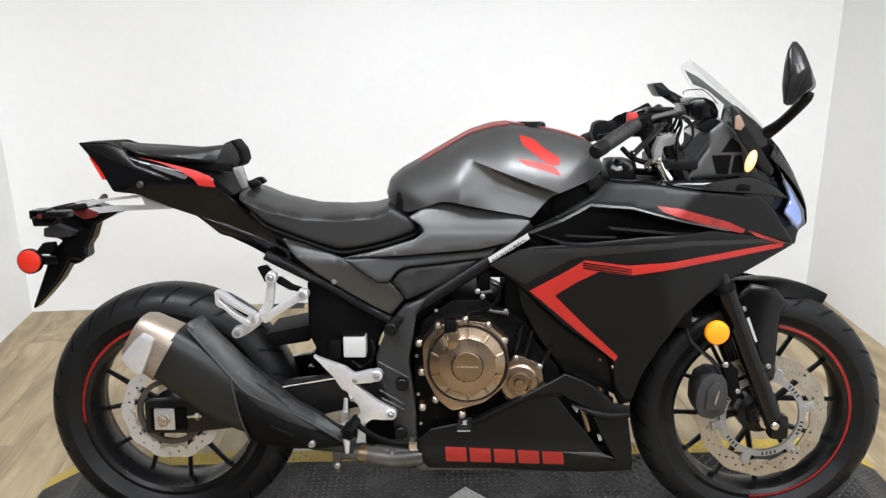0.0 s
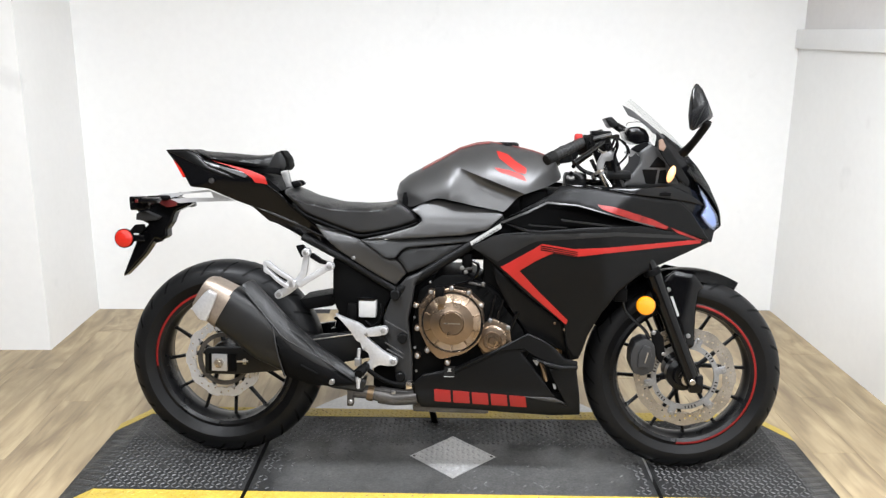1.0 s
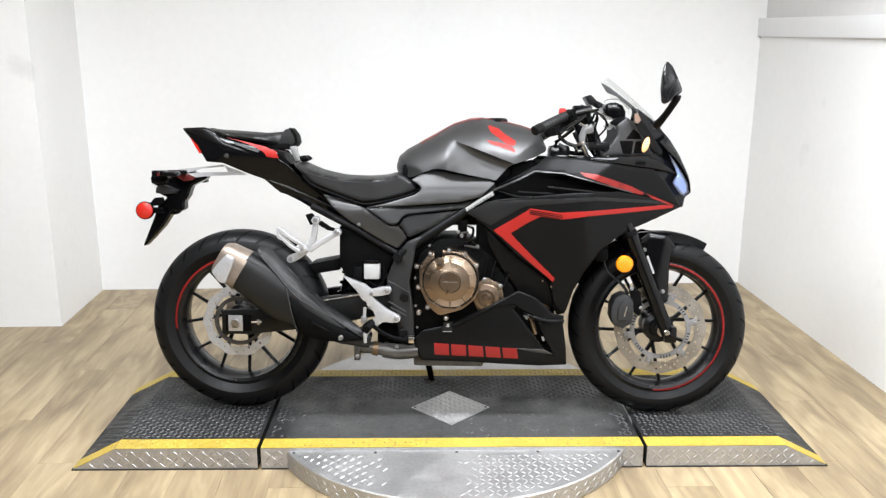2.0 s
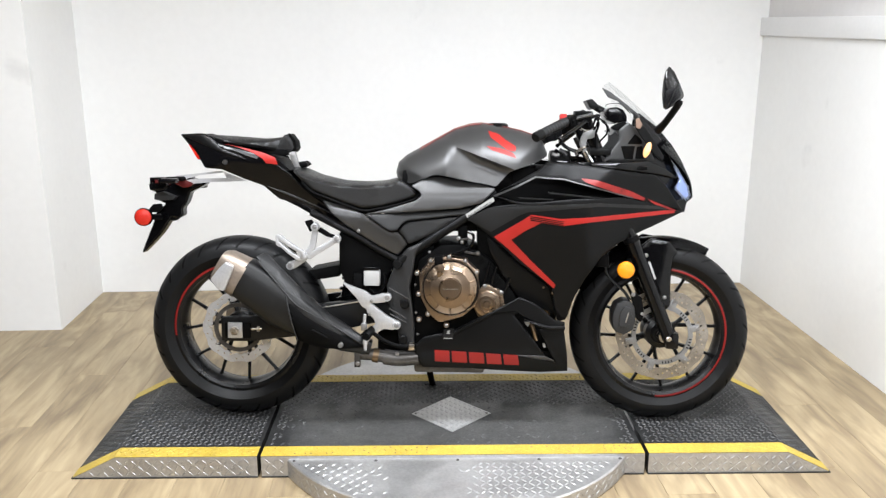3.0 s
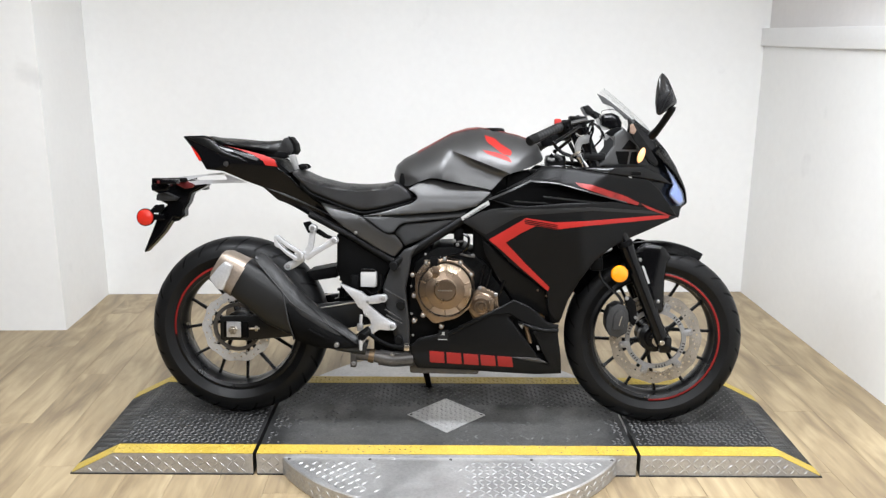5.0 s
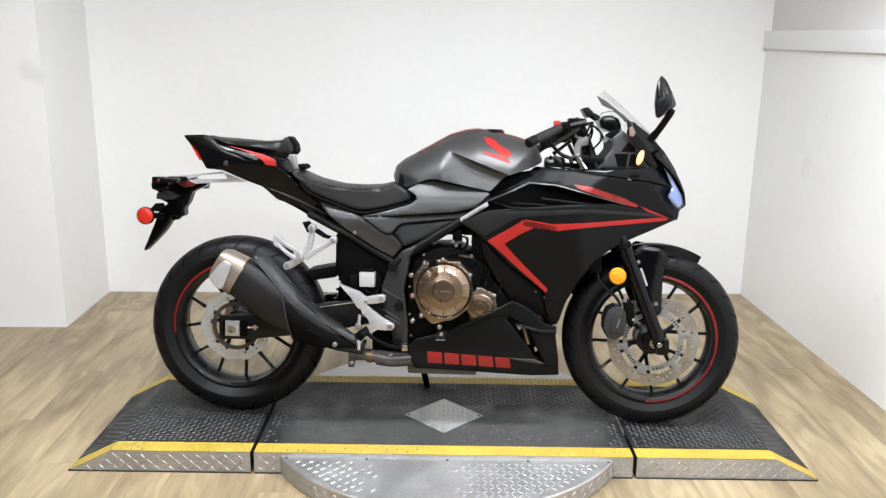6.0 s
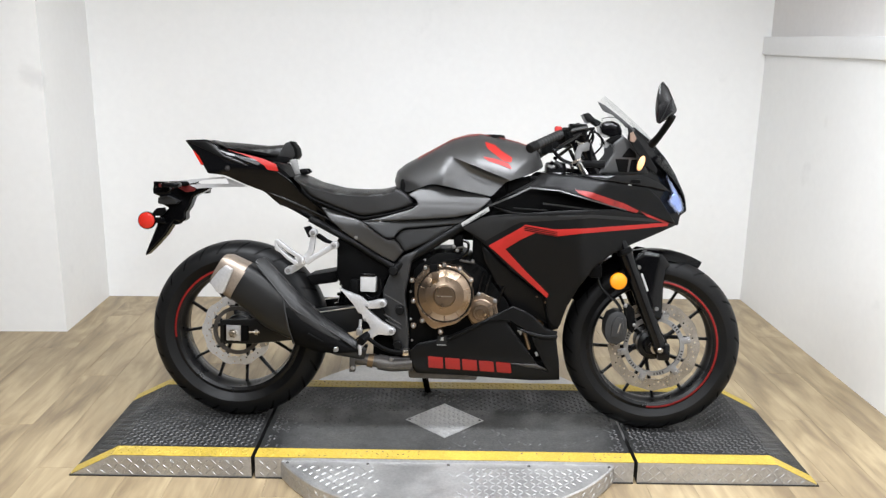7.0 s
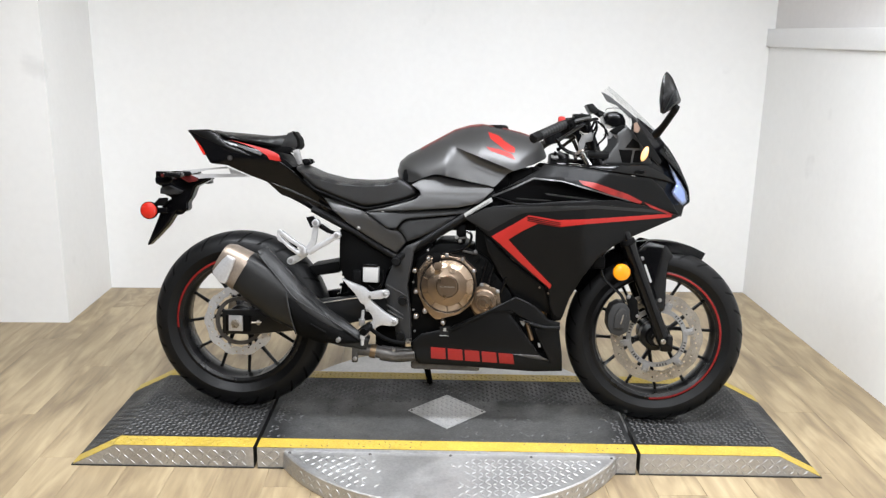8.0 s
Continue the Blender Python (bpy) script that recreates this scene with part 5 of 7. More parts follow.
# inner cockpit panel with its opening
both("cockpit_panel", [(1.193, 0.868), (1.213, 0.893), (1.244, 0.934), (1.242, 0.967), (1.274, 0.991), (1.297, 0.973), (1.33, 0.93), (1.366, 0.872), (1.296, 0.867)], facets((1.2, 0.85, 0.13, -0.28, 0.0)), INNER_GREY, motorcycle, "grey cockpit side panel with dark pockets", step=0.012, lift=-0.005)
# Black plates on the panel stand in for shaded openings.
for outline in ([(1.249, 0.916), (1.296, 0.916), (1.29, 0.874), (1.262, 0.875)], [(1.303, 0.914), (1.321, 0.916), (1.329, 0.876), (1.297, 0.876)], [(1.27, 0.922), (1.294, 0.954), (1.316, 0.938), (1.32, 0.922)]):
    both("pocket_shade", outline, facets((1.2, 0.85, 0.13, -0.28, 0.0)), DEEP_BLACK, motorcycle, "dark plate that stands in for a shaded pocket", step=0.012, thick=0.003, edge_r=0.002, edge_d=0.001, corner=0.003, lift=-0.003)
# front turn lamp seen through the cockpit opening
p = (1.33, 0.904)
bm = bmesh.new()
bmesh.ops.create_uvsphere(bm, u_segments=20, v_segments=14, radius=1.0, matrix=Matrix.Translation((p[0], -0.125, p[1])) @ pose(0, 0, 0, 0, 18, 0) @ Matrix.Diagonal((0.01, 0.016, 0.025, 1)))
part("turn_lamp", bm, LAMP_AMBER, motorcycle, "lit amber front turn lamp")

# ---- frame, engine, exhaust ----
FRAME_LINE = [(0.855, 0.768), (0.765, 0.693), (0.68, 0.636), (0.604, 0.585), (0.552, 0.546)]
for s in (-1, 1):
    part("frame_tube", tube([(x, s * (0.13 + 0.012 * min(k, 1)), z) for k, (x, z) in enumerate(FRAME_LINE)], 0.0155, 14), MATTE_BLACK, motorcycle, "matte black steel frame tube")
LOW_TUBE = [(0.537, 0.549), (0.473, 0.584), (0.404, 0.626), (0.335, 0.661), (0.26, 0.7)]
for s in (-1, 1):
    part("subframe_tube", tube([(x, s * 0.118, z) for x, z in LOW_TUBE], 0.012, 12), MATTE_BLACK, motorcycle, "black rear subframe tube")
label = part("frame_label", shell([(0.759, 0.7), (0.845, 0.755), (0.85, 0.742), (0.764, 0.689)], flat(0.166), step=0.02, thick=0.001, edge_r=0.001, edge_d=0.0003, corner=0), LABEL_WHITE, motorcycle, "white label with lines of small print")
A, B = [(0.767, 0.701), (0.841, 0.749)]
for k in range(16):
    t0, t1 = (k + 0.15) / 16, (k + 0.15 + 0.3 + 0.4 * random.random()) / 16
    off = 0.004 + 0.002 * (k % 2)
    q = [(A[0] + (B[0] - A[0]) * t, A[1] + (B[1] - A[1]) * t - o) for t, o in ((t0, off), (t1, off), (t1, off + 0.005), (t0, off + 0.005))]
    part("print_bar", shell(q, flat(0.1672), step=0.02, thick=0.0005, edge_r=0.001, edge_d=0.0001, corner=0), LABEL_BLACK, label)

PIVOT = [(0.626, 0.611), (0.6, 0.572), (0.592, 0.517), (0.582, 0.462), (0.589, 0.409), (0.596, 0.355), (0.597, 0.26), (0.55, 0.263), (0.539, 0.328), (0.51, 0.409), (0.505, 0.465), (0.525, 0.515), (0.538, 0.546), (0.574, 0.589)]
pivot = both("pivot_plate", PIVOT, facets((0.6, 0.45, 0.163, -0.15, 0.0), (0.58, 0.45, 0.16, 0.35, 0.0), soft=0.003), COCKPIT_GREY, motorcycle, "dark grey frame plate at the swingarm pivot", step=0.012, thick=0.02, edge_r=0.006, edge_d=0.005)
for q in ([(0.543, 0.538), (0.558, 0.533)], [(0.566, 0.409), (0.566, 0.406)], [(0.561, 0.293), (0.561, 0.29)]):
    bm = cyl((q[0][0], -0.15, q[0][1]), (q[0][0], -0.168, q[0][1]), 0.016, 0.014, 20, 0.002)
    part("pivot_cap", bm, MATTE_BLACK, pivot)
for q in ([(0.514, 0.462), (0.582, 0.425)], [(0.515, 0.396), (0.57, 0.363)], [(0.519, 0.377), (0.57, 0.35)]):
    part("rib", tube([(q[0][0], -0.163, q[0][1]), (q[1][0], -0.163, q[1][1])], 0.0022, 6, 2), MATTE_GREY, pivot)

# engine body behind the covers
engine = part("engine_block", prism(rounded([(0.611, 0.552), (0.679, 0.6), (0.752, 0.602), (0.81, 0.572), (0.919, 0.443), (0.94, 0.374), (0.889, 0.277), (0.81, 0.22), (0.622, 0.198), (0.59, 0.277), (0.592, 0.443)], 0.01), -0.14, 0.14, 0.008), ENGINE_BLACK, motorcycle, "black engine block")
for k in range(7):
    p0, p1 = [(0.781, 0.579), (0.904, 0.426)]
    t = k / 6
    q = [(p0[0] + 0.02 + 0.11 * t - 0.055, p0[1] + 0.02 - 0.12 * t), (p0[0] + 0.11 * t - 0.02, p0[1] + 0.035 - 0.12 * t)]
    part("cooling_fin", tube([(q[0][0], -0.142, q[0][1]), (q[1][0], -0.142, q[1][1])], 0.0035, 6, 2), ENGINE_BLACK, engine)
CX, CZ = 0.713, 0.47
OUT = [(0.614, 0.513), (0.648, 0.555), (0.694, 0.569), (0.756, 0.561), (0.797, 0.525), (0.806, 0.471), (0.795, 0.413), (0.751, 0.376), (0.678, 0.355), (0.643, 0.387), (0.616, 0.445)]
case = part("clutch_cover_base", prism(rounded(OUT, 0.012), -0.19, -0.13, 0.006), BRONZE, engine, "bronze crankcase cover flange")
prof = [(0.0, -0.222), (0.034, -0.222), (0.0355, -0.2205), (0.0365, -0.2165), (0.038, -0.2185), (0.042, -0.2175), (0.066, -0.214), (0.0685, -0.212), (0.088, -0.202), (0.0905, -0.198), (0.094, -0.199), (0.0965, -0.196), (0.0975, -0.186), (0.0985, -0.15), (0.0, -0.15)]
bm = lathe([(r * 0.94, h) for r, h in prof], 80, "y", (CX, 0, CZ))
clutch = part("clutch_cover", bm, BRONZE, engine, "round bronze clutch cover with raised rings")
# Dark ring on the cover stands in for the shaded groove.
part("cover_groove_shade", lathe([(0.084, -0.1995), (0.0898, -0.1985), (0.0898, -0.197), (0.084, -0.197), (0.084, -0.1995)], 80, "y", (CX, 0, CZ)), GROOVE_SHADE, clutch)
part("cover_mark", shell([(CX - 0.024, CZ - 0.0015), (CX + 0.024, CZ - 0.0015), (CX + 0.024, CZ + 0.0015), (CX - 0.024, CZ + 0.0015)], flat(0.2235), thick=0.001, corner=0, edge_r=0.001, edge_d=0.0002), STEEL, clutch)
for k in range(10):
    a = math.radians(18 + 36 * k)
    c, s = math.cos(a), math.sin(a)
    bm = bmesh.new()
    add_tube(bm, [(CX + c * 0.065, -0.2125, CZ + s * 0.065), (CX + c * 0.082, -0.203, CZ + s * 0.082)], 0.003, 6, 2)
    part("cover_rib", bm, BRONZE, clutch)
for q in [(0.607, 0.514), (0.65, 0.554), (0.709, 0.567), (0.759, 0.555), (0.795, 0.519), (0.612, 0.447), (0.642, 0.383), (0.613, 0.365), (0.701, 0.348)]:
    bm = cyl((q[0], -0.165, q[1]), (q[0], -0.192, q[1]), 0.009, 0.0082, 16, 0.001)
    part("bolt_boss", bm, BRONZE, case)
    bolt(case, q[0], 0.191, q[1], 0.006, 0.006, CHROME)
hx, hz = 0.683, 0.528
part("cable_guide", box((hx - 0.012, -0.216, hz - 0.024), (hx + 0.012, -0.19, hz + 0.022), 0.005), BRONZE, clutch, "bronze cable holder")
hx, hz = 0.676, 0.558
part("cable_clamp", box((hx - 0.013, -0.216, hz - 0.014), (hx + 0.013, -0.186, hz + 0.016), 0.004), TEXTURED_BLACK, engine, "black cable clamp")
SX, SZ = 0.83, 0.411
part("starter_cover_base", prism(rounded([(0.796, 0.451), (0.828, 0.477), (0.878, 0.454), (0.889, 0.398), (0.856, 0.36), (0.805, 0.365), (0.786, 0.398)], 0.01), -0.156, -0.11, 0.004), BRONZE, engine, "bronze side cover flange")
bm = lathe([(0.0, -0.17), (0.011, -0.17), (0.013, -0.163), (0.021, -0.162), (0.0225, -0.169), (0.026, -0.169), (0.028, -0.166), (0.04, -0.164), (0.044, -0.16), (0.045, -0.14), (0.0, -0.14)], 56, "y", (SX, 0, SZ))
part("side_cover", bm, BRONZE, engine, "small round bronze engine cover")
for q in [(0.822, 0.47), (0.875, 0.45)]:
    bolt(engine, q[0], 0.157, q[1], 0.0065, 0.007, CHROME)
for q in [(0.644, 0.576), (0.593, 0.325), (0.606, 0.308), (0.601, 0.379), (0.599, 0.47)]:
    bolt(engine, q[0], 0.142, q[1], 0.004, 0.005, STEEL)
# cylinder, throttle body and hoses above the crankcase
part("cylinder", box((0.797, -0.12, 0.5), (0.9, 0.12, 0.7), 0.012), ENGINE_BLACK, motorcycle, "black engine cylinder")
part("throttle_body", cyl((0.66, -0.1, 0.66), (0.66, 0.1, 0.66), 0.045, n=24, bevel=0.006), ENGINE_BLACK, motorcycle, "black throttle body")
HOSE = [(0.679, 0.564), (0.717, 0.574), (0.757, 0.586), (0.78, 0.606), (0.784, 0.634), (0.767, 0.645)]
for q in [(0.748, 0.61), (0.737, 0.622), (0.799, 0.576)]:
    bolt(engine, q[0], 0.15, q[1], 0.006, 0.008, STEEL)
for q in ([(0.745, 0.617), (0.77, 0.622)], [(0.757, 0.578), (0.805, 0.57)]):
    part("hose_joint", tube([(q[0][0], -0.148, q[0][1]), (q[1][0], -0.15, q[1][1])], 0.004, 8, 2), DARK_STEEL, motorcycle, "dark steel hose joint")
part("throttle_linkage", box((0.735, -0.13, 0.6), (0.766, -0.06, 0.662), 0.008), TEXTURED_BLACK, motorcycle, "black throttle linkage above the crankcase")
part("clutch_cable", tube([(x, -0.165, z) for x, z in HOSE], 0.0045, 8), GLOSS_BLACK, motorcycle, "black control cable")
part("coolant_hose", tube([(x, -0.125, z) for x, z in [(0.781, 0.57), (0.813, 0.559), (0.845, 0.533), (0.864, 0.48)]], 0.012, 12), TEXTURED_BLACK, motorcycle, "black coolant hose")
for q in ([(0.837, 0.545), (0.818, 0.459)], [(0.858, 0.532), (0.839, 0.453)], [(0.902, 0.496), (0.877, 0.429)]):
    part("downtube", tube([(q[0][0], -0.145, q[0][1]), (q[1][0], -0.145, q[1][1])], 0.006, 10, 2), GLOSS_BLACK, motorcycle)
part("radiator", box((0.0, -0.15, -0.15), (0.03, 0.15, 0.15), 0.006), ENGINE_BLACK, motorcycle, "black radiator behind the fairing").matrix_local = pose(1.02, 0, 0.5, 0, -14, 0)
part("engine_rear", box((0.52, -0.1, 0.3), (0.66, 0.1, 0.64), 0.015), ENGINE_BLACK, motorcycle, "black rear of the engine")
part("airbox", box((0.52, -0.1, 0.638), (0.95, 0.1, 0.76), 0.02), TEXTURED_BLACK, motorcycle, "black air box under the tank")
part("oil_sump", box((0.66, -0.1, 0.185), (0.86, 0.1, 0.24), 0.02), ENGINE_BLACK, motorcycle, "black oil sump below the engine")
part("collector_box", box((0.59, -0.085, 0.163), (0.825, 0.085, 0.21), 0.012), DARK_STEEL, motorcycle, "dark steel exhaust chamber below the engine")
part("belly_inner", box((0.62, -0.125, 0.215), (1.07, 0.125, 0.25), 0.012), TEXTURED_BLACK, motorcycle, "black floor of the belly pan")

# battery box and small parts under the seat
part("battery_box", prism(rounded([(0.348, 0.637), (0.418, 0.603), (0.534, 0.536), (0.507, 0.495), (0.485, 0.413), (0.412, 0.413), (0.38, 0.44), (0.347, 0.509)], 0.01), -0.1, 0.1, 0.006), TEXTURED_BLACK, motorcycle, "black box under the seat")
rx, rz = 0.457, 0.49
reservoir = part("fluid_reservoir", box((rx - 0.026, -0.135, rz - 0.027), (rx + 0.026, -0.1, rz + 0.024), 0.005), WHITE_PLASTIC, motorcycle, "white brake fluid reservoir")
part("cap", box((rx - 0.026, -0.136, rz + 0.024), (rx + 0.024, -0.099, rz + 0.034), 0.003), GLOSS_BLACK, reservoir, "black reservoir cap")
part("hose_clip", box((rx - 0.06, -0.13, rz - 0.035), (rx - 0.032, -0.105, rz + 0.012), 0.005), TEXTURED_BLACK, motorcycle)
part("brake_hose", tube([(x, -0.13, z) for x, z in [(0.45, 0.453), (0.471, 0.44), (0.491, 0.453), (0.502, 0.478), (0.498, 0.507)]], 0.004, 8), GLOSS_BLACK, motorcycle, "brake hose")
part("shock_absorber", cyl((0.36, 0, 0.36), (0.42, 0, 0.62), 0.035, n=24, bevel=0.004), GLOSS_BLACK, motorcycle, "black shock absorber")
coil = []
for k in range(80):
    a = k * 0.5
    t = k / 79
    coil.append((0.365 + 0.05 * t + 0.04 * math.cos(a), 0.04 * math.sin(a), 0.38 + 0.22 * t))
part("spring", tube(coil, 0.006, 8, 2), GLOSS_BLACK, motorcycle, "shock absorber spring")

# swingarm
swing = part("swingarm", prism(rounded([(-0.045, 0.27), (-0.045, 0.35), (0.06, 0.355), (0.3, 0.40), (0.56, 0.43), (0.57, 0.36), (0.3, 0.30), (0.05, 0.27)], 0.01), -0.112, -0.088, 0.005), SATIN_BLACK, motorcycle, "black steel swingarm")
part("swingarm_leg", prism(rounded([(-0.045, 0.27), (-0.045, 0.35), (0.06, 0.355), (0.3, 0.40), (0.56, 0.43), (0.57, 0.36), (0.3, 0.30), (0.05, 0.27)], 0.01), 0.088, 0.112, 0.005), GLOSS_BLACK, swing)
part("swingarm_bridge", box((0.36, -0.09, 0.335), (0.46, 0.09, 0.405), 0.01), GLOSS_BLACK, swing)
# Bright bead stands in for the lit top edge of the swingarm.
q = [(0.272, 0.383), (0.416, 0.408)]
part("swingarm_seam", tube([(q[0][0], -0.1135, q[0][1]), (q[1][0], -0.1135, q[1][1])], 0.0022, 6, 2), STEEL, swing)
ax, az = 0.004, 0.309
part("axle_block", box((ax - 0.035, -0.117, az - 0.028), (ax + 0.05, -0.1, az + 0.026), 0.003), TEXTURED_BLACK, swing, "black axle adjuster housing")
part("axle_plate", box((ax - 0.024, -0.122, az - 0.026), (ax + 0.024, -0.114, az + 0.026), 0.002), SILVER, swing, "silver axle plate")
bm = bmesh.new()
add_cyl(bm, (ax, -0.12, az), (ax, -0.134, az), 0.015, n=6, bevel=0.001)
add_cyl(bm, (ax, -0.13, az), (ax, -0.14, az), 0.009, n=16, bevel=0.001)
part("axle_nut", bm, STEEL, swing, "steel axle nut")
bm = bmesh.new()
add_cyl(bm, (ax + 0.045, -0.108, az + 0.002), (ax + 0.085, -0.108, az + 0.004), 0.005, n=10)
add_cyl(bm, (ax + 0.07, -0.108, az + 0.003), (ax + 0.079, -0.108, az + 0.003), 0.01, n=6)
part("adjuster_bolt", bm, STEEL, swing, "chain adjuster bolt")
part("rear_caliper", box((0.07, -0.115, 0.36), (0.15, -0.06, 0.42), 0.01), ENGINE_BLACK, motorcycle, "black rear brake caliper")
part("mudguard", prism(rounded([(0.236, 0.501), (0.342, 0.522), (0.346, 0.484), (0.262, 0.47)], 0.008), -0.07, 0.07, 0.004), TEXTURED_BLACK, motorcycle, "black inner mudguard ahead of the rear wheel")
# chain on the far side
chain = []
for k in range(60):
    a = 2 * math.pi * k / 60
    chain.append((0.28 + 0.34 * math.cos(a), 0.1, 0.335 + 0.055 * math.sin(a) + 0.03 * math.cos(a)))
chain.append(chain[0])
part("drive_chain", tube(chain, 0.008, 6, 1), STEEL, motorcycle, "steel drive chain")
part("sprocket", lathe([(0.03, 0.096), (0.085, 0.096), (0.09, 0.1), (0.085, 0.104), (0.03, 0.104), (0.03, 0.096)], 40, "y", (0, 0, 0.31)), STEEL, motorcycle, "rear sprocket")


# exhaust: a lofted can that narrows towards the front
def loft(stations, n=28, power=2.6):
    """Rings of rounded-square shape: each station is centre x, y, z, half-height, half-width."""
    bm = bmesh.new()
    rings = []
    P = [Vector(s[:3]) for s in stations]
    for k, s in enumerate(stations):
        d = (P[min(k + 1, len(P) - 1)] - P[max(k - 1, 0)]).normalized()
        across = Vector((0, 1, 0))
        up = across.cross(d).normalized()
        across = d.cross(up).normalized()
        ring = []
        for i in range(n):
            a = 2 * math.pi * i / n
            c, q = math.cos(a), math.sin(a)
            ring.append(bm.verts.new(P[k] + across * s[4] * math.copysign(abs(c) ** (2 / power), c) + up * s[3] * math.copysign(abs(q) ** (2 / power), q)))
        rings.append(ring)
    for a, b in zip(rings, rings[1:]):
        for i in range(n):
            bm.faces.new((a[i], a[(i + 1) % n], b[(i + 1) % n], b[i]))
    bm.faces.new(rings[0][::-1]), bm.faces.new(rings[-1])
    return bm


def stations(points, y, widths):
    return [(p[0], -y[k] if isinstance(y, list) else -y, p[1], *widths[k]) for k, p in enumerate(points)]


CAN = [(0.05, 0.501), (0.109, 0.461), (0.176, 0.411), (0.237, 0.369), (0.298, 0.329), (0.373, 0.287), (0.454, 0.264)]
can = part("silencer", loft(stations(CAN, [0.185, 0.185, 0.185, 0.18, 0.17, 0.155, 0.145], [(0.066, 0.056), (0.071, 0.06), (0.074, 0.06), (0.062, 0.055), (0.048, 0.046), (0.034, 0.034), (0.024, 0.024)]), 36, 3.0), CAN_BLACK, motorcycle, "matte black exhaust silencer")
CAP = [(-0.02, 0.537), (-0.006, 0.529), (0.055, 0.493)]
part("end_cap", loft(stations(CAP, [0.183, 0.184, 0.185], [(0.052, 0.044), (0.06, 0.052), (0.068, 0.058)]), 36, 3.0), CAP_STEEL, can, "brushed steel end cap")
part("outlet", prism(rounded([(-0.036, 0.498), (-0.007, 0.534), (0.015, 0.554), (0.04, 0.541), (0.03, 0.511), (0.007, 0.46), (-0.013, 0.465)], 0.006), -0.247, -0.14, 0.008), SILVER, can, "bright slanted outlet")


def can_w(x, z):
    """How far the silencer's skin stands out, by its distance from the silencer's middle line."""
    x, z = np.asarray(x, float), np.asarray(z, float)
    cx = np.array([p[0] for p in CAN])
    mid = np.interp(x, cx, [p[1] for p in CAN])
    half = np.interp(x, cx, [0.072, 0.08, 0.084, 0.072, 0.054, 0.038, 0.027])
    wide = np.interp(x, cx, [0.056, 0.06, 0.06, 0.055, 0.046, 0.034, 0.024])
    off = np.interp(x, cx, [0.185, 0.185, 0.185, 0.18, 0.17, 0.155, 0.145])
    return off + wide * (1 - 0.45 * (np.abs(z - mid) / half) ** 2)


# Two blacks paint the light: darker lower plane, lighter upper plane.
SHIELD = [(0.199, 0.451), (0.239, 0.41), (0.332, 0.349), (0.428, 0.283), (0.436, 0.271), (0.378, 0.267), (0.301, 0.271), (0.231, 0.301), (0.218, 0.366)]
part("heat_shield", shell(SHIELD, can_w, step=0.008, thick=0.012, edge_r=0.0022, edge_d=0.003, lift=0.008), TEXTURED_BLACK, can, "lower plane of the black heat shield, coloured darker as shaded", smooth=25)
part("shield_upper", shell([(0.102, 0.567), (0.126, 0.576), (0.185, 0.52), (0.23, 0.471), (0.327, 0.377), (0.456, 0.283), (0.429, 0.28), (0.331, 0.348), (0.237, 0.409), (0.197, 0.451), (0.156, 0.501)], can_w, step=0.008, thick=0.016, edge_r=0.0022, edge_d=0.003, lift=0.014), CAN_BLACK, can, "upper plane of the silencer's black shield, coloured lighter as lit", smooth=25)
# Lighter beads along the ridges carry their edge highlight.
for line in ([(0.106, 0.557), (0.156, 0.504), (0.199, 0.455), (0.239, 0.412), (0.332, 0.351), (0.427, 0.285)], [(0.199, 0.452), (0.218, 0.366), (0.231, 0.302)]):
    part("shield_ridge", tube([(x, -float(can_w(np.array([x]), np.array([z]))[0]) - 0.0125, z) for x, z in line], 0.0026, 8, 3), COCKPIT_GREY, can)
# Slot drawn as a near-black bead that carries its shade.
q = [(0.278, 0.337), (0.324, 0.308)]
part("shield_slot", tube([(x, -float(can_w(np.array([x]), np.array([z]))[0]) - 0.008, z) for x, z in q], 0.0045, 8, 2), GROOVE_SHADE, can)
q = (0.363, 0.283)
bolt(can, q[0], float(can_w(np.array([q[0]]), np.array([q[1]]))[0]) + 0.007, q[1], 0.009, 0.006, CHROME)
part("link_pipe", tube([(x, -y, z) for (x, z), y in zip([(0.415, 0.24), (0.467, 0.237), (0.519, 0.229), (0.572, 0.229), (0.637, 0.233)], (0.14, 0.14, 0.14, 0.13, 0.1))], [0.019, 0.02, 0.021, 0.022, 0.022], 18), DARK_STEEL, motorcycle, "heat-tinted exhaust pipe")
part("engine_mount", box((0.47, -0.09, 0.2), (0.63, 0.09, 0.36), 0.01), ENGINE_BLACK, motorcycle, "black engine mount")
q = (0.411, 0.208)
part("pipe_bracket", box((q[0] - 0.009, -0.16, q[1] - 0.009), (q[0] + 0.009, -0.13, q[1] + 0.04), 0.002), DARK_STEEL, motorcycle, "dark steel exhaust bracket")
part("pipe_joint", tube([(x, -0.141, z) for x, z in [(0.462, 0.237), (0.48, 0.234)]], 0.0235, 18, 2), PIPE, motorcycle, "heat-tinted pipe joint")
part("pipe_sleeve", tube([(x, -0.14, z) for x, z in [(0.496, 0.231), (0.546, 0.226), (0.609, 0.232)]], 0.0255, 18), DARK_STEEL, motorcycle, "dark steel exhaust pipe guard")
for q in [(0.541, 0.246), (0.413, 0.213)]:
    bolt(motorcycle, q[0], 0.16, q[1], 0.007, 0.01, CHROME)
for k, s in enumerate((-0.05, 0.05)):
    part("header_pipe", tube([(0.93, s, 0.55), (1.02, s, 0.47), (1.0, s * 0.9, 0.28), (0.85, s - 0.03, 0.2), (0.7, -0.1, 0.22)], 0.02, 12), PIPE, motorcycle, "exhaust header pipe")

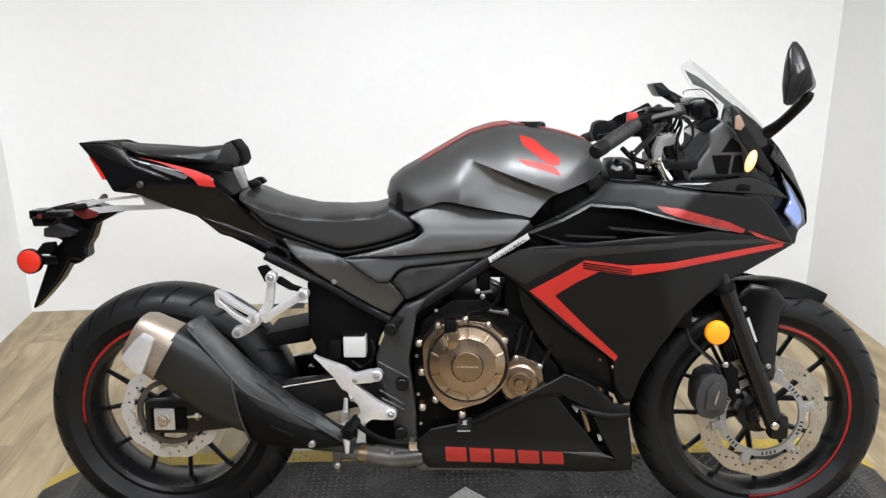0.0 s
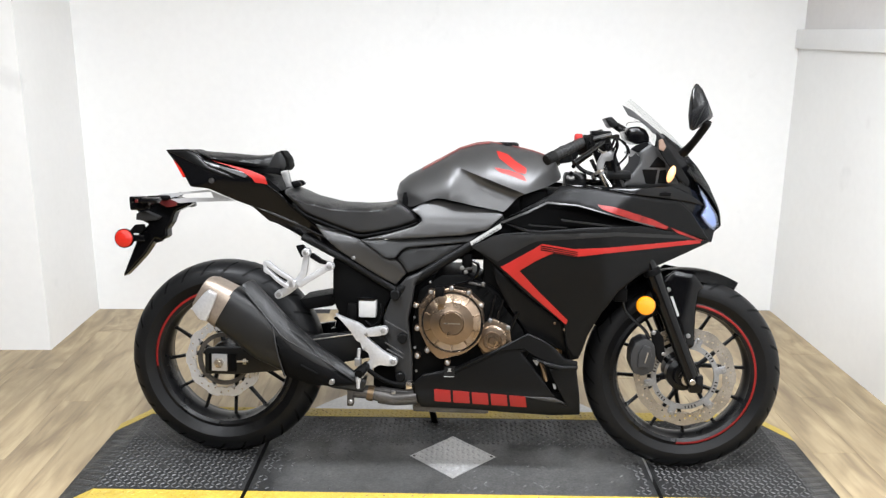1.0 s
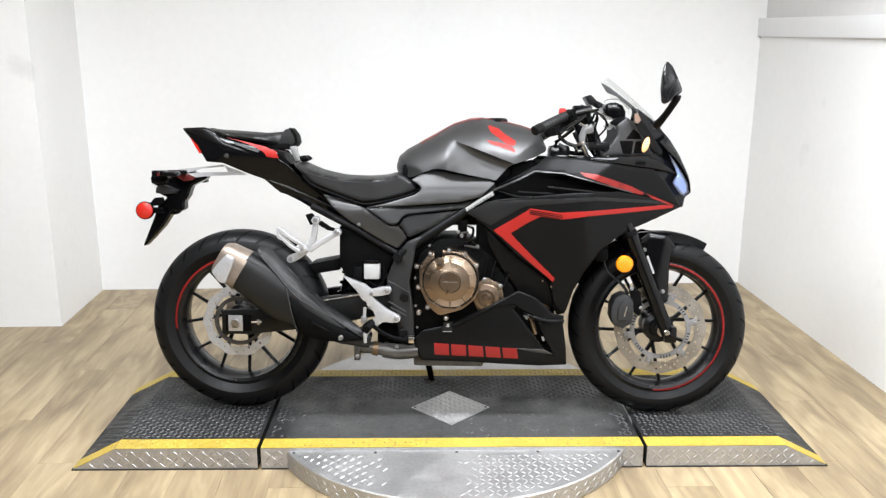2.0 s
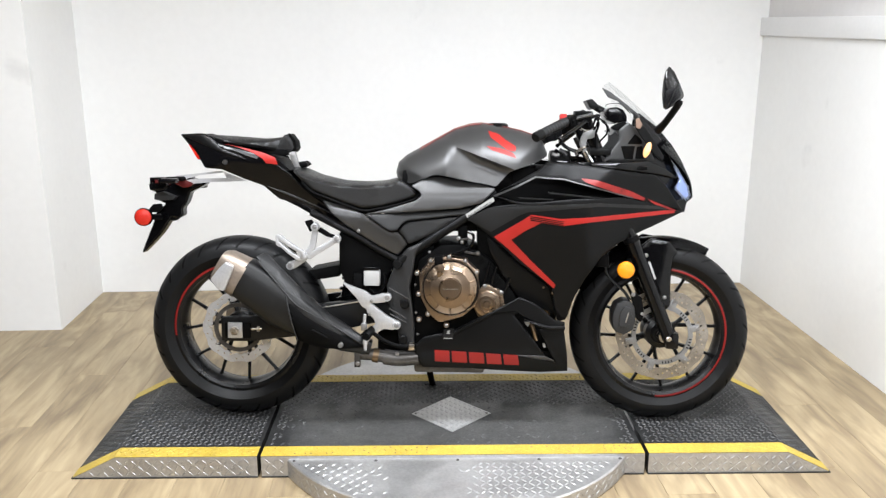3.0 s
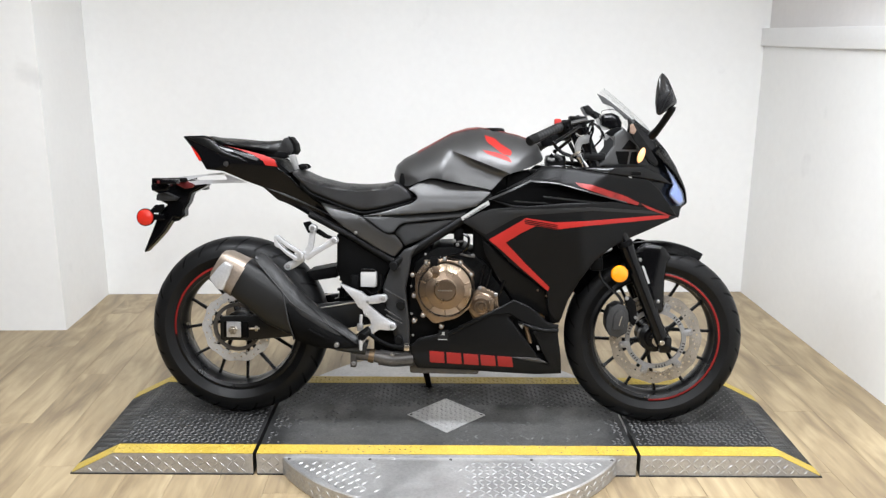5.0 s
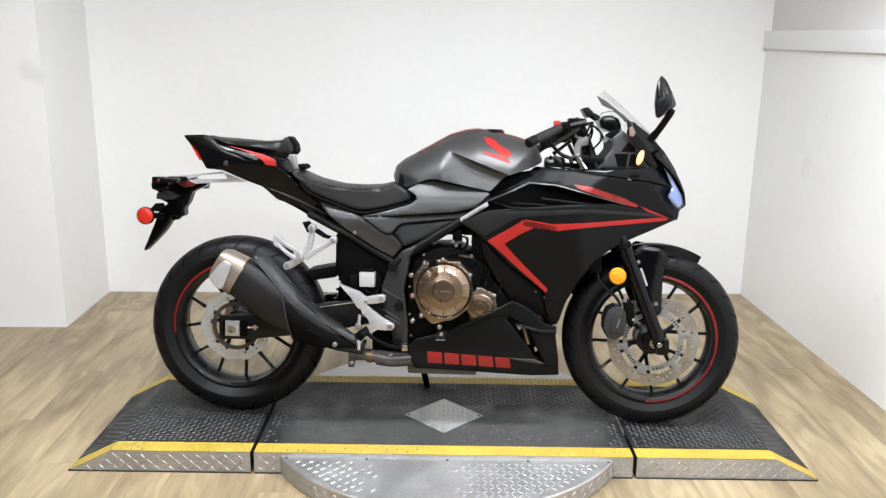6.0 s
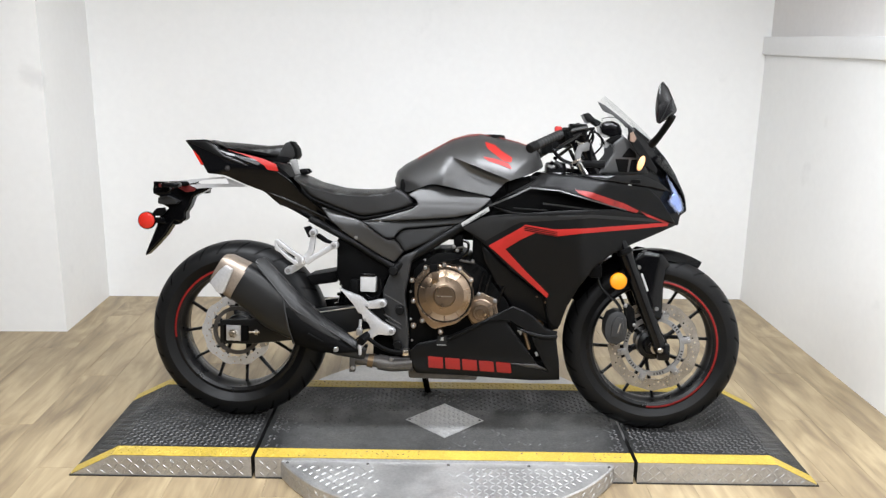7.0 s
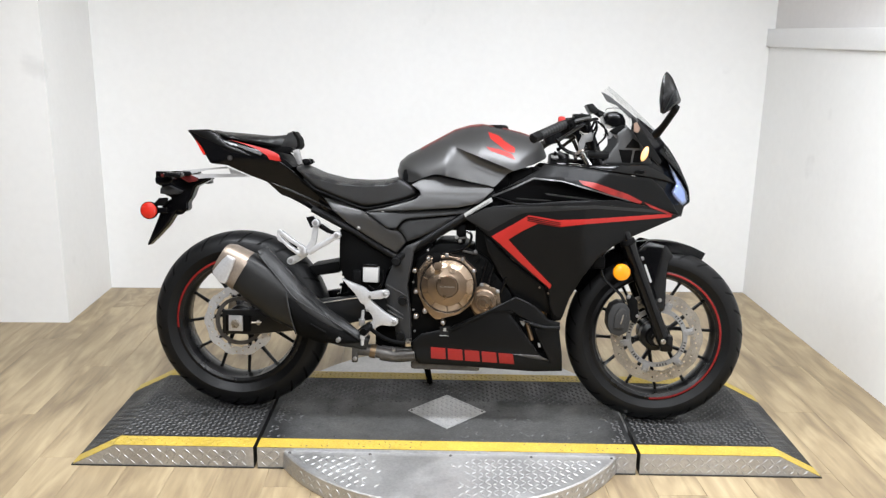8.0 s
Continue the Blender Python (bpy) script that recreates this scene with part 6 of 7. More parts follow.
# footrests
def plate(outline, y0, y1, material, parent, name, label="", corner=0.006, bevel=0.003):
    return part(name, prism(rounded(outline, corner), -y1, -y0, bevel), material, parent, label)


hanger = plate([(0.366, 0.48), (0.382, 0.472), (0.44, 0.451), (0.459, 0.435), (0.501, 0.445), (0.516, 0.437), (0.516, 0.424), (0.5, 0.416), (0.459, 0.413), (0.474, 0.4), (0.509, 0.371), (0.537, 0.357), (0.551, 0.345), (0.544, 0.33), (0.526, 0.327), (0.498, 0.33), (0.459, 0.303), (0.434, 0.262), (0.417, 0.27), (0.436, 0.312), (0.473, 0.344), (0.466, 0.365), (0.446, 0.38), (0.444, 0.395), (0.431, 0.4), (0.412, 0.43)], 0.152, 0.17, SILVER, motorcycle, "footrest_hanger", "bright cast footrest hanger with heel guard")
for q in [(0.51, 0.432), (0.54, 0.341)]:
    part("hanger_boss", cyl((q[0], -0.15, q[1]), (q[0], -0.174, q[1]), 0.0135, 0.0125, 20, 0.0015), SILVER, hanger)
    bolt(hanger, q[0], 0.174, q[1], 0.007, 0.004, STEEL)
for q in [(0.46, 0.421), (0.453, 0.377)]:
    bolt(hanger, q[0], 0.17, q[1], 0.005, 0.004, STEEL)
q = (0.449, 0.318)
bm = bmesh.new()
add_tube(bm, [(q[0] + 0.012, -0.16, q[1] + 0.008), (q[0] + 0.006, -0.19, q[1] + 0.003), (q[0], -0.232, q[1] - 0.002)], [0.012, 0.0135, 0.0125], 14, 4)
for k in range(6):
    add_tube(bm, [(q[0] + 0.008 - 0.0016 * k, -0.186 - 0.008 * k, q[1] + 0.0165 - k * 0.0008), (q[0] - 0.009 - 0.0016 * k, -0.186 - 0.008 * k, q[1] + 0.008 - k * 0.0008)], 0.0022, 6, 2)
part("foot_peg", bm, TEXTURED_BLACK, motorcycle, "black rubber foot peg")
bm = cyl((q[0] - 0.003, -0.222, q[1] - 0.008), (q[0] - 0.003, -0.224, q[1] - 0.026), 0.0085, 0.0075, 14, 0.001)
add_cyl(bm, (q[0] - 0.003, -0.224, q[1] - 0.024), (q[0] - 0.003, -0.226, q[1] - 0.046), 0.0058, 0.005, 12, 0.002)
part("peg_feeler", bm, SILVER, motorcycle, "silver bank angle feeler under the peg")
part("pedal_return_rod", cyl((0.438, -0.158, 0.375), (0.434, -0.158, 0.33), 0.0055, n=12, bevel=0.001), SILVER, motorcycle, "short silver rod behind the foot peg")
part("rod_clevis", box((0.425, -0.168, 0.322), (0.444, -0.15, 0.346), 0.003), DULL_STEEL, motorcycle)
part("brake_pedal", tube([(x, -0.175, z) for x, z in [(0.463, 0.319), (0.498, 0.294), (0.536, 0.278), (0.581, 0.272), (0.598, 0.274)]], [0.007, 0.007, 0.007, 0.008, 0.008], 10), TEXTURED_BLACK, motorcycle, "black rear brake pedal")
q = (0.59, 0.277)
part("pedal_tip", box((q[0] - 0.009, -0.2, q[1] - 0.01), (q[0] + 0.01, -0.17, q[1] + 0.011), 0.003), STEEL, motorcycle)

rear_hanger = plate([(0.183, 0.523), (0.19, 0.541), (0.222, 0.552), (0.242, 0.574), (0.258, 0.566), (0.25, 0.548), (0.229, 0.532), (0.206, 0.518)], 0.14, 0.158, SILVER, motorcycle, "passenger_hanger", "silver cast passenger footrest bracket with two open arms")
plate([(0.243, 0.572), (0.262, 0.6), (0.271, 0.652), (0.287, 0.656), (0.284, 0.622), (0.279, 0.59), (0.262, 0.563)], 0.141, 0.157, SILVER, rear_hanger, "hanger_arm", "", 0.004, 0.003)
plate([(0.25, 0.557), (0.262, 0.576), (0.3, 0.597), (0.345, 0.626), (0.355, 0.61), (0.318, 0.587), (0.285, 0.567), (0.262, 0.55)], 0.141, 0.157, SILVER, rear_hanger, "hanger_arm", "", 0.004, 0.003)
plate([(0.262, 0.572), (0.274, 0.585), (0.286, 0.582), (0.273, 0.57)], 0.142, 0.15, SILVER, rear_hanger, "hanger_web", "", 0.002, 0.001)
plate([(0.282, 0.651), (0.294, 0.651), (0.322, 0.632), (0.346, 0.624), (0.344, 0.616), (0.312, 0.622), (0.285, 0.638)], 0.118, 0.132, TEXTURED_BLACK, rear_hanger, "hanger_bridge", "", 0.003, 0.001)
for q in [(0.279, 0.656), (0.348, 0.617), (0.198, 0.53)]:
    part("hanger_boss", cyl((q[0], -0.139, q[1]), (q[0], -0.165, q[1]), 0.0132, 0.0122, 20, 0.0015), SILVER, rear_hanger)
    bolt(rear_hanger, q[0], 0.165, q[1], 0.0065, 0.004, STEEL)
part("pivot_pin", cyl((0.239, -0.15, 0.562), (0.239, -0.182, 0.562), 0.0085, 0.0075, 16, 0.001), SILVER, rear_hanger)
# the peg is folded up: an open frame of two rails and two ends
peg2 = plate([(0.159, 0.602), (0.158, 0.631), (0.166, 0.632), (0.17, 0.612), (0.178, 0.592), (0.166, 0.595)], 0.166, 0.184, SILVER, motorcycle, "passenger_peg", "folded silver passenger foot peg with an open middle", 0.003, 0.002)
plate([(0.16, 0.632), (0.172, 0.633), (0.205, 0.607), (0.247, 0.581), (0.243, 0.57), (0.2, 0.594), (0.166, 0.62)], 0.166, 0.184, SILVER, peg2, "rail", "", 0.003, 0.002)
plate([(0.164, 0.604), (0.171, 0.61), (0.2, 0.583), (0.235, 0.561), (0.228, 0.55), (0.196, 0.572)], 0.166, 0.184, SILVER, peg2, "rail", "", 0.003, 0.002)
plate([(0.222, 0.565), (0.236, 0.583), (0.254, 0.575), (0.252, 0.557), (0.232, 0.548)], 0.164, 0.182, SILVER, peg2, "peg_root", "", 0.003, 0.002)
part("peg_rubber", tube([(0.18, -0.17, 0.612), (0.222, -0.17, 0.577)], 0.0062, 8, 2), TEXTURED_BLACK, peg2)
plate([(0.237, 0.67), (0.259, 0.675), (0.281, 0.648), (0.254, 0.635)], 0.1, 0.112, TEXTURED_BLACK, motorcycle, "grab_hook", "", 0.003, 0.001)

# side stand on the far side
part("side_stand", tube([(0.6, 0.12, 0.26), (0.62, 0.17, 0.15), (0.64, 0.235, 0.03)], [0.013, 0.012, 0.011], 12, 4), TEXTURED_BLACK, motorcycle, "black side stand, folded out")
part("stand_foot", box((0.61, 0.225, 0.024), (0.655, 0.255, 0.034), 0.003), TEXTURED_BLACK, motorcycle)

# number plate bracket and rear reflectors
for edge in ([(-0.202, 0.812), (-0.049, 0.829), (-0.044, 0.823), (-0.12, 0.815), (-0.174, 0.8)], [(-0.174, 0.798), (-0.117, 0.803), (-0.036, 0.805), (0.032, 0.796), (-0.093, 0.791), (-0.166, 0.784)], [(-0.048, 0.828), (0.033, 0.797), (-0.033, 0.805), (-0.041, 0.823)]):
    part("bracket_plate", shell(edge, flat(0.045), -1, step=0.012, thick=0.003, corner=0.001, edge_r=0.001, edge_d=0.0004), SILVER, motorcycle, "bare aluminium plate bracket")
holder = part("plate_holder", solid([(-0.301, 0.778), (-0.279, 0.795), (-0.205, 0.81), (-0.158, 0.804), (-0.107, 0.786), (-0.121, 0.777), (-0.163, 0.757), (-0.175, 0.723), (-0.19, 0.703), (-0.189, 0.679), (-0.207, 0.668), (-0.228, 0.673), (-0.262, 0.621), (-0.3, 0.58), (-0.331, 0.55), (-0.334, 0.555), (-0.294, 0.649), (-0.28, 0.69), (-0.247, 0.717), (-0.281, 0.733), (-0.279, 0.755), (-0.3, 0.764)], flat(0.024), 0.014, corner=0.006, edge_r=0.006, edge_d=0.006), GLOSS_BLACK, motorcycle, "black rear plate holder")
part("plate_lamp", prism(rounded([(-0.272, 0.753), (-0.246, 0.76), (-0.203, 0.742), (-0.213, 0.732), (-0.251, 0.73), (-0.274, 0.733)], 0.003), -0.055, 0.055, 0.003), COCKPIT_GREY, holder, "grey number plate lamp housing")
part("lens_panel", prism(rounded([(-0.22, 0.804), (-0.195, 0.809), (-0.143, 0.788), (-0.151, 0.777), (-0.178, 0.772), (-0.208, 0.788)], 0.003), -0.048, 0.048, 0.003), MAROON, holder, "dark red glossy cover")
part("reflector_arm", prism(rounded([(-0.297, 0.699), (-0.281, 0.717), (-0.254, 0.719), (-0.251, 0.703), (-0.266, 0.69), (-0.293, 0.69)], 0.003), -0.05, -0.034, 0.003), TEXTURED_BLACK, holder)
part("rear_disc", cyl((-0.227, -0.012, 0.679), (-0.227, 0.012, 0.679), 0.0205, 0.0205, 28, 0.003), TEXTURED_BLACK, holder, "round black backing disc")
for s in (-1, 1):
    x, z = -0.202, 0.802
    stalk = part("rear_turn_lamp", tube([(x + 0.03, s * 0.03, z), (x, s * 0.13, z + 0.002)], 0.008, 10, 2), TEXTURED_BLACK, motorcycle, "slim black rear turn lamp")
    x2, z2 = -0.193, 0.804
    z2 -= 0.03 if s > 0 else 0.0
    bm = bmesh.new()
    add_box(bm, (x2 - 0.024, s * 0.15 - 0.02, z2 - 0.012), (x2 + 0.032, s * 0.15 + 0.02, z2 + 0.004), 0.006)
    add_box(bm, (x2 - 0.046, s * 0.15 - 0.026, z2 + 0.002), (x2 - 0.018, s * 0.15 + 0.026, z2 + 0.007), 0.0015)
    add_box(bm, (x2 - 0.047, s * 0.15 - 0.026, z2 - 0.012), (x2 - 0.04, s * 0.15 + 0.026, z2 + 0.007), 0.0015)
    part("lamp_body", bm, GLOSS_BLACK, stalk)
    if s < 0:
        part("lamp_shell", prism(rounded([(-0.265, 0.787), (-0.255, 0.797), (-0.216, 0.797), (-0.205, 0.783), (-0.219, 0.768), (-0.262, 0.767)], 0.004), -0.122, -0.075, 0.004), GLOSS_BLACK, stalk)
    part("lens", box((x2 - 0.032, s * 0.15 - 0.024, z2 - 0.011), (x2 - 0.022, s * 0.15 + 0.024, z2), 0.003), MAROON, stalk)
x, z = -0.311, 0.675
bm = lathe([(0.0, -0.068), (0.02, -0.067), (0.0265, -0.064), (0.028, -0.06), (0.028, -0.052), (0.0, -0.052)], 32, "y", (x, 0, z))
part("red_reflector", bm, RED_LENS, motorcycle, "round red side reflector")
part("reflector_rim", lathe([(0.0285, -0.062), (0.03, -0.06), (0.03, -0.05), (0.0, -0.05), (0.0, -0.052), (0.0285, -0.052), (0.0285, -0.062)], 32, "y", (x, 0, z)), GLOSS_BLACK, motorcycle)
part("reflector_stay", box((x, -0.052, z - 0.01), (x + 0.06, -0.03, z + 0.01), 0.003), GLOSS_BLACK, motorcycle)

# ---- front end ----
FORK = [(1.291, 0.621), (1.431, 0.281)]
for s in (-1, 1):
    lo, hi = Vector((FORK[1][0], s * 0.105, FORK[1][1])), Vector((FORK[0][0], s * 0.105, FORK[0][1]))
    d = (hi - lo).normalized()
    leg = part("fork_leg", cyl(lo, hi, 0.022, 0.024, 24, 0.003), GLOSS_BLACK, motorcycle, "black fork leg")
    part("fork_tube", cyl(hi - d * 0.005, hi + d * 0.42, 0.0195, n=20), GLOSS_BLACK, leg, "dark fork tube")
    part("dust_seal", cyl(hi - d * 0.012, hi + d * 0.006, 0.0265, 0.0245, 24, 0.002), TEXTURED_BLACK, leg)
    part("axle_clamp", box((lo.x - 0.02, lo.y - 0.022, lo.z - 0.02), (lo.x + 0.022, lo.y + 0.022, lo.z + 0.035), 0.01), GLOSS_BLACK, leg)
    part("axle_end", cyl((WB + 0.008, s * 0.12, 0.297), (WB + 0.008, s * 0.136, 0.297), 0.009, n=20, bevel=0.002), STEEL, leg, "steel axle end")
    top = hi + d * 0.30
    part("triple_clamp", box((top.x - 0.03, min(0, s * 0.13), top.z - 0.012), (top.x + 0.04, max(0, s * 0.13), top.z + 0.012), 0.006), MATTE_BLACK, motorcycle, "black fork clamp")
# fender: wraps the tyre
bm = bmesh.new()
rows = []
for k in range(31):
    a = math.radians(60 + (152 - 60) * k / 30)
    taper = min(1, 0.12 + 2.6 * (k / 30)) * (1 if k < 22 else 1 - 0.07 * (k - 22))
    row = []
    for u in np.linspace(-1, 1, 13):
        y = 0.074 * taper * u
        r = 0.322 - 0.034 * abs(u) ** 2.6
        row.append(bm.verts.new((WB + r * math.cos(a), y, 0.298 + r * math.sin(a))))
    rows.append(row)
for p, q in zip(rows, rows[1:]):
    for i in range(12):
        bm.faces.new((p[i], p[i + 1], q[i + 1], q[i]))
bmesh.ops.solidify(bm, geom=bm.faces[:], thickness=0.003)
fender = part("front_fender", bm, GLOSS_BLACK, motorcycle, "black front fender")
STAY = [(1.325, 0.588), (1.362, 0.619), (1.42, 0.609), (1.451, 0.572), (1.436, 0.556), (1.43, 0.505), (1.429, 0.437), (1.429, 0.393), (1.401, 0.379), (1.386, 0.423), (1.358, 0.505), (1.334, 0.566)]
both("fender_stay", STAY, facets((1.35, 0.5, 0.088, 0.05, -0.06), (1.4, 0.5, 0.092, -0.25, 0.0), soft=0.003), GLOSS_BLACK, fender, "black fender stay", step=0.012, thick=0.006, edge_r=0.008, edge_d=0.006)
both("stay_label", [(1.351, 0.544), (1.358, 0.545), (1.38, 0.488), (1.374, 0.485)], flat(0.0935), LABEL_WHITE, fender, "", step=0.02, thick=0.001, corner=0, edge_r=0.001, edge_d=0.0002)
both("stay_label", [(1.365, 0.48), (1.372, 0.481), (1.385, 0.447), (1.379, 0.446)], flat(0.0935), LABEL_WHITE, fender, "", step=0.02, thick=0.001, corner=0, edge_r=0.001, edge_d=0.0002)
for q in [(1.345, 0.564), (1.409, 0.427)]:
    bolt(fender, q[0], 0.09, q[1], 0.0065, 0.006, CHROME)
x, z = 1.272, 0.523
part("amber_reflector", lathe([(0.0, -0.15), (0.02, -0.149), (0.0255, -0.147), (0.0275, -0.143), (0.0275, -0.136), (0.0, -0.136)], 36, "y", (x, 0, z)), AMBER, motorcycle, "round amber side reflector")
part("reflector_bracket", box((x - 0.012, -0.138, z - 0.012), (x + 0.03, -0.112, z + 0.012), 0.004), TEXTURED_BLACK, motorcycle)
# caliper and hose
cal = part("front_caliper", prism(rounded([(1.238, 0.378), (1.249, 0.408), (1.274, 0.422), (1.295, 0.418), (1.307, 0.398), (1.311, 0.364), (1.305, 0.325), (1.277, 0.309), (1.248, 0.317), (1.237, 0.343)], 0.004), -0.125, -0.045, 0.006), COCKPIT_GREY, motorcycle, "dark grey front brake caliper")
part("caliper_face", prism(rounded([(1.257, 0.336), (1.26, 0.382), (1.275, 0.404), (1.293, 0.398), (1.298, 0.371), (1.288, 0.336)], 0.004), -0.132, -0.12, 0.003), COCKPIT_GREY, cal)
part("caliper_bridge", prism(rounded([(1.297, 0.432), (1.314, 0.445), (1.331, 0.429), (1.339, 0.377), (1.33, 0.347), (1.316, 0.358)], 0.004), -0.118, -0.09, 0.003), TEXTURED_BLACK, cal)
q = [(1.278, 0.351), (1.286, 0.383)]
part("caliper_mark", tube([(q[0][0], -0.1325, q[0][1]), (q[1][0], -0.1325, q[1][1])], 0.002, 6, 2), STEEL, cal)
for q in [(1.303, 0.439), (1.333, 0.377)]:
    bolt(cal, q[0], 0.115, q[1], 0.007, 0.008, STEEL)
part("front_brake_hose", tube([(x, -0.12, z) for x, z in [(1.291, 0.422), (1.273, 0.449), (1.243, 0.476), (1.219, 0.502), (1.209, 0.536), (1.216, 0.582)]], 0.005, 8), GLOSS_BLACK, motorcycle, "black front brake hose")
part("hose_bracket", box((1.18, -0.13, 0.53), (1.22, -0.1, 0.57), 0.006), TEXTURED_BLACK, motorcycle)
part("wheel_spacer", cyl((WB, -0.105, 0.297), (WB, -0.06, 0.297), 0.018, n=20), STEEL, motorcycle)

# handlebars
GRIP = [(0.974, 0.946), (1.069, 0.991)]
FAR_GRIP = [(1.029, 0.928), (1.109, 0.982)]
for s in (-1, 1):
    # the bars are turned a little to the right, so the far grip stands further ahead
    a, b = (Vector((GRIP[0][0], -0.31, GRIP[0][1])), Vector((GRIP[1][0], -0.2, GRIP[1][1]))) if s < 0 else (Vector((FAR_GRIP[0][0], 0.3, FAR_GRIP[0][1])), Vector((FAR_GRIP[1][0], 0.2, FAR_GRIP[1][1])))
    d = (b - a).normalized()
    bar = part("handlebar", cyl(a, b + d * 0.09, 0.011, n=16), MATTE_BLACK, motorcycle, "clip-on handlebar")
    length = (b - a).length
    steps = [0.012 + (length - 0.012) * k / 40 for k in range(41)]
    bm = tube([a + d * t for t in steps], [0.0152 if 2 < k < 38 and k % 4 in (1, 2) else 0.0143 for k in range(41)], 20, 1)
    part("grip", bm, GRIP_RUBBER, bar, "ribbed black rubber grip")
    part("bar_end", cyl(a - d * 0.022, a + d * 0.014, 0.0148, 0.0158, 20, 0.003), MATTE_BLACK, bar, "bar end weight")
    bm = bmesh.new()
    turn = Matrix.Translation(b + d * 0.012 + Vector((0, 0, -0.006))) @ (d.to_track_quat("X", "Z").to_matrix().to_4x4())
    add_box(bm, (-0.022, -0.019, -0.022), (0.004, 0.019, 0.019), 0.005, turn)
    add_box(bm, (0.005, -0.018, -0.02), (0.022, 0.018, 0.018), 0.005, turn)
    add_cyl(bm, turn @ Vector((-0.01, -0.02, 0.004)), turn @ Vector((-0.01, -0.026, 0.006)), 0.0055, n=10, bevel=0.001)
    add_box(bm, (-0.016, -0.024, -0.014), (0.0, -0.018, -0.005), 0.0015, turn)
    part("switch_housing", bm, TEXTURED_BLACK, bar, "black switch housing")
    lever = [b + d * 0.03 + Vector((0.035, 0, 0.004)), b + Vector((0.05, 0, -0.004)), a + Vector((0.07, 0, -0.006)), a + Vector((0.062, 0, -0.012))]
    part("lever", tube(lever, [0.008, 0.007, 0.006, 0.008], 10), GLOSS_BLACK, bar, "control lever")
sx, sz = 1.056, 1.005
part("kill_switch", box((sx - 0.012, -0.213, sz - 0.018), (sx + 0.01, -0.192, sz + 0.008), 0.006), RED, motorcycle, "red engine stop switch")
x0, z0 = 1.12, 1.008
res = part("brake_reservoir", box((x0 - 0.026, -0.185, z0 - 0.02), (x0 + 0.024, -0.145, z0 + 0.006), 0.004), TEXTURED_BLACK, motorcycle, "black brake fluid reservoir")
part("reservoir_lid", box((x0 - 0.028, -0.187, z0 + 0.006), (x0 + 0.026, -0.143, z0 + 0.0145), 0.002), MATTE_BLACK, res)
part("master_arm", tube([(x, -0.165, z) for x, z in [(1.101, 0.98), (1.13, 0.996), (1.159, 1.008), (1.173, 1.01)]], [0.007, 0.006, 0.005, 0.004], 10), MATTE_BLACK, motorcycle, "brake master cylinder")
# fork heads and bright clamp between the bars
CL = [(1.12, 0.934), (1.132, 0.96), (1.156, 0.97), (1.172, 0.97), (1.17, 0.95), (1.158, 0.938), (1.141, 0.938), (1.137, 0.917), (1.14, 0.896), (1.125, 0.899), (1.119, 0.918)]
part("clamp_bracket", prism(rounded(CL, 0.006), -0.125, -0.1, 0.004), CARRIER, motorcycle, "bright cast handlebar clamp")
q = [(1.135, 0.901), (1.159, 0.86)]
part("bright_tube", cyl((q[0][0], -0.11, q[0][1]), (q[1][0], -0.11, q[1][1]), 0.013, n=18, bevel=0.002), CHROME, motorcycle, "bright fork top")
part("fork_cap", cyl((q[0][0] - 0.004, -0.11, q[0][1] + 0.004), (q[0][0] - 0.009, -0.11, q[0][1] + 0.012), 0.017, n=20, bevel=0.002), STEEL, motorcycle)
for pts, y, r in (([(1.149, 0.968), (1.157, 0.983), (1.165, 1.002), (1.173, 0.983), (1.165, 0.95), (1.169, 0.907)], 0.14, 0.0035), ([(1.17, 1.003), (1.195, 0.991), (1.204, 0.96), (1.185, 0.934), (1.168, 0.918), (1.163, 0.887)], 0.12, 0.003),
                  ([(1.104, 0.942), (1.117, 0.917), (1.137, 0.886), (1.168, 0.87)], 0.1, 0.006), ([(1.058, 0.932), (1.084, 0.909), (1.122, 0.896), (1.173, 0.883)], 0.08, 0.006), ([(1.046, 0.901), (1.078, 0.881), (1.117, 0.875), (1.168, 0.874)], 0.05, 0.008)):
    part("cable", tube([(x, -y, z) for x, z in pts], r, 8), GLOSS_BLACK, motorcycle, "black control cable")
part("steering_head", box((1.035, -0.06, 0.84), (1.1, 0.06, 0.902), 0.015), MATTE_BLACK, motorcycle, "black steering head and clamp")
part("key_switch", cyl((1.04, 0, 0.93), (1.035, 0, 0.96), 0.02, n=20, bevel=0.003), TEXTURED_BLACK, motorcycle, "black key switch")
part("switch_block", prism(rounded([(1.023, 0.955), (1.029, 0.979), (1.046, 0.986), (1.083, 0.981), (1.089, 0.955), (1.08, 0.937), (1.031, 0.934)], 0.005), 0.12, 0.18, 0.004), TEXTURED_BLACK, motorcycle, "black switch block on the far bar")
part("cowl_inner", box((1.1, -0.1, 0.7), (1.3, 0.1, 0.86), 0.02), TEXTURED_BLACK, motorcycle, "black inner cowl")
# the far side of the cockpit seen past the cables
part("cockpit_side_panel", prism(rounded([(1.238, 0.849), (1.278, 0.92), (1.319, 0.979), (1.354, 0.954), (1.332, 0.914), (1.322, 0.851)], 0.005), 0.075, 0.082, 0.002), INNER_GREY, motorcycle, "grey inner side of the cockpit")
part("wiring_block", prism(rounded([(1.209, 0.964), (1.224, 0.975), (1.244, 0.965), (1.231, 0.951)], 0.003), -0.03, -0.012, 0.002), WHITE_PLASTIC, motorcycle, "pale wiring connector")
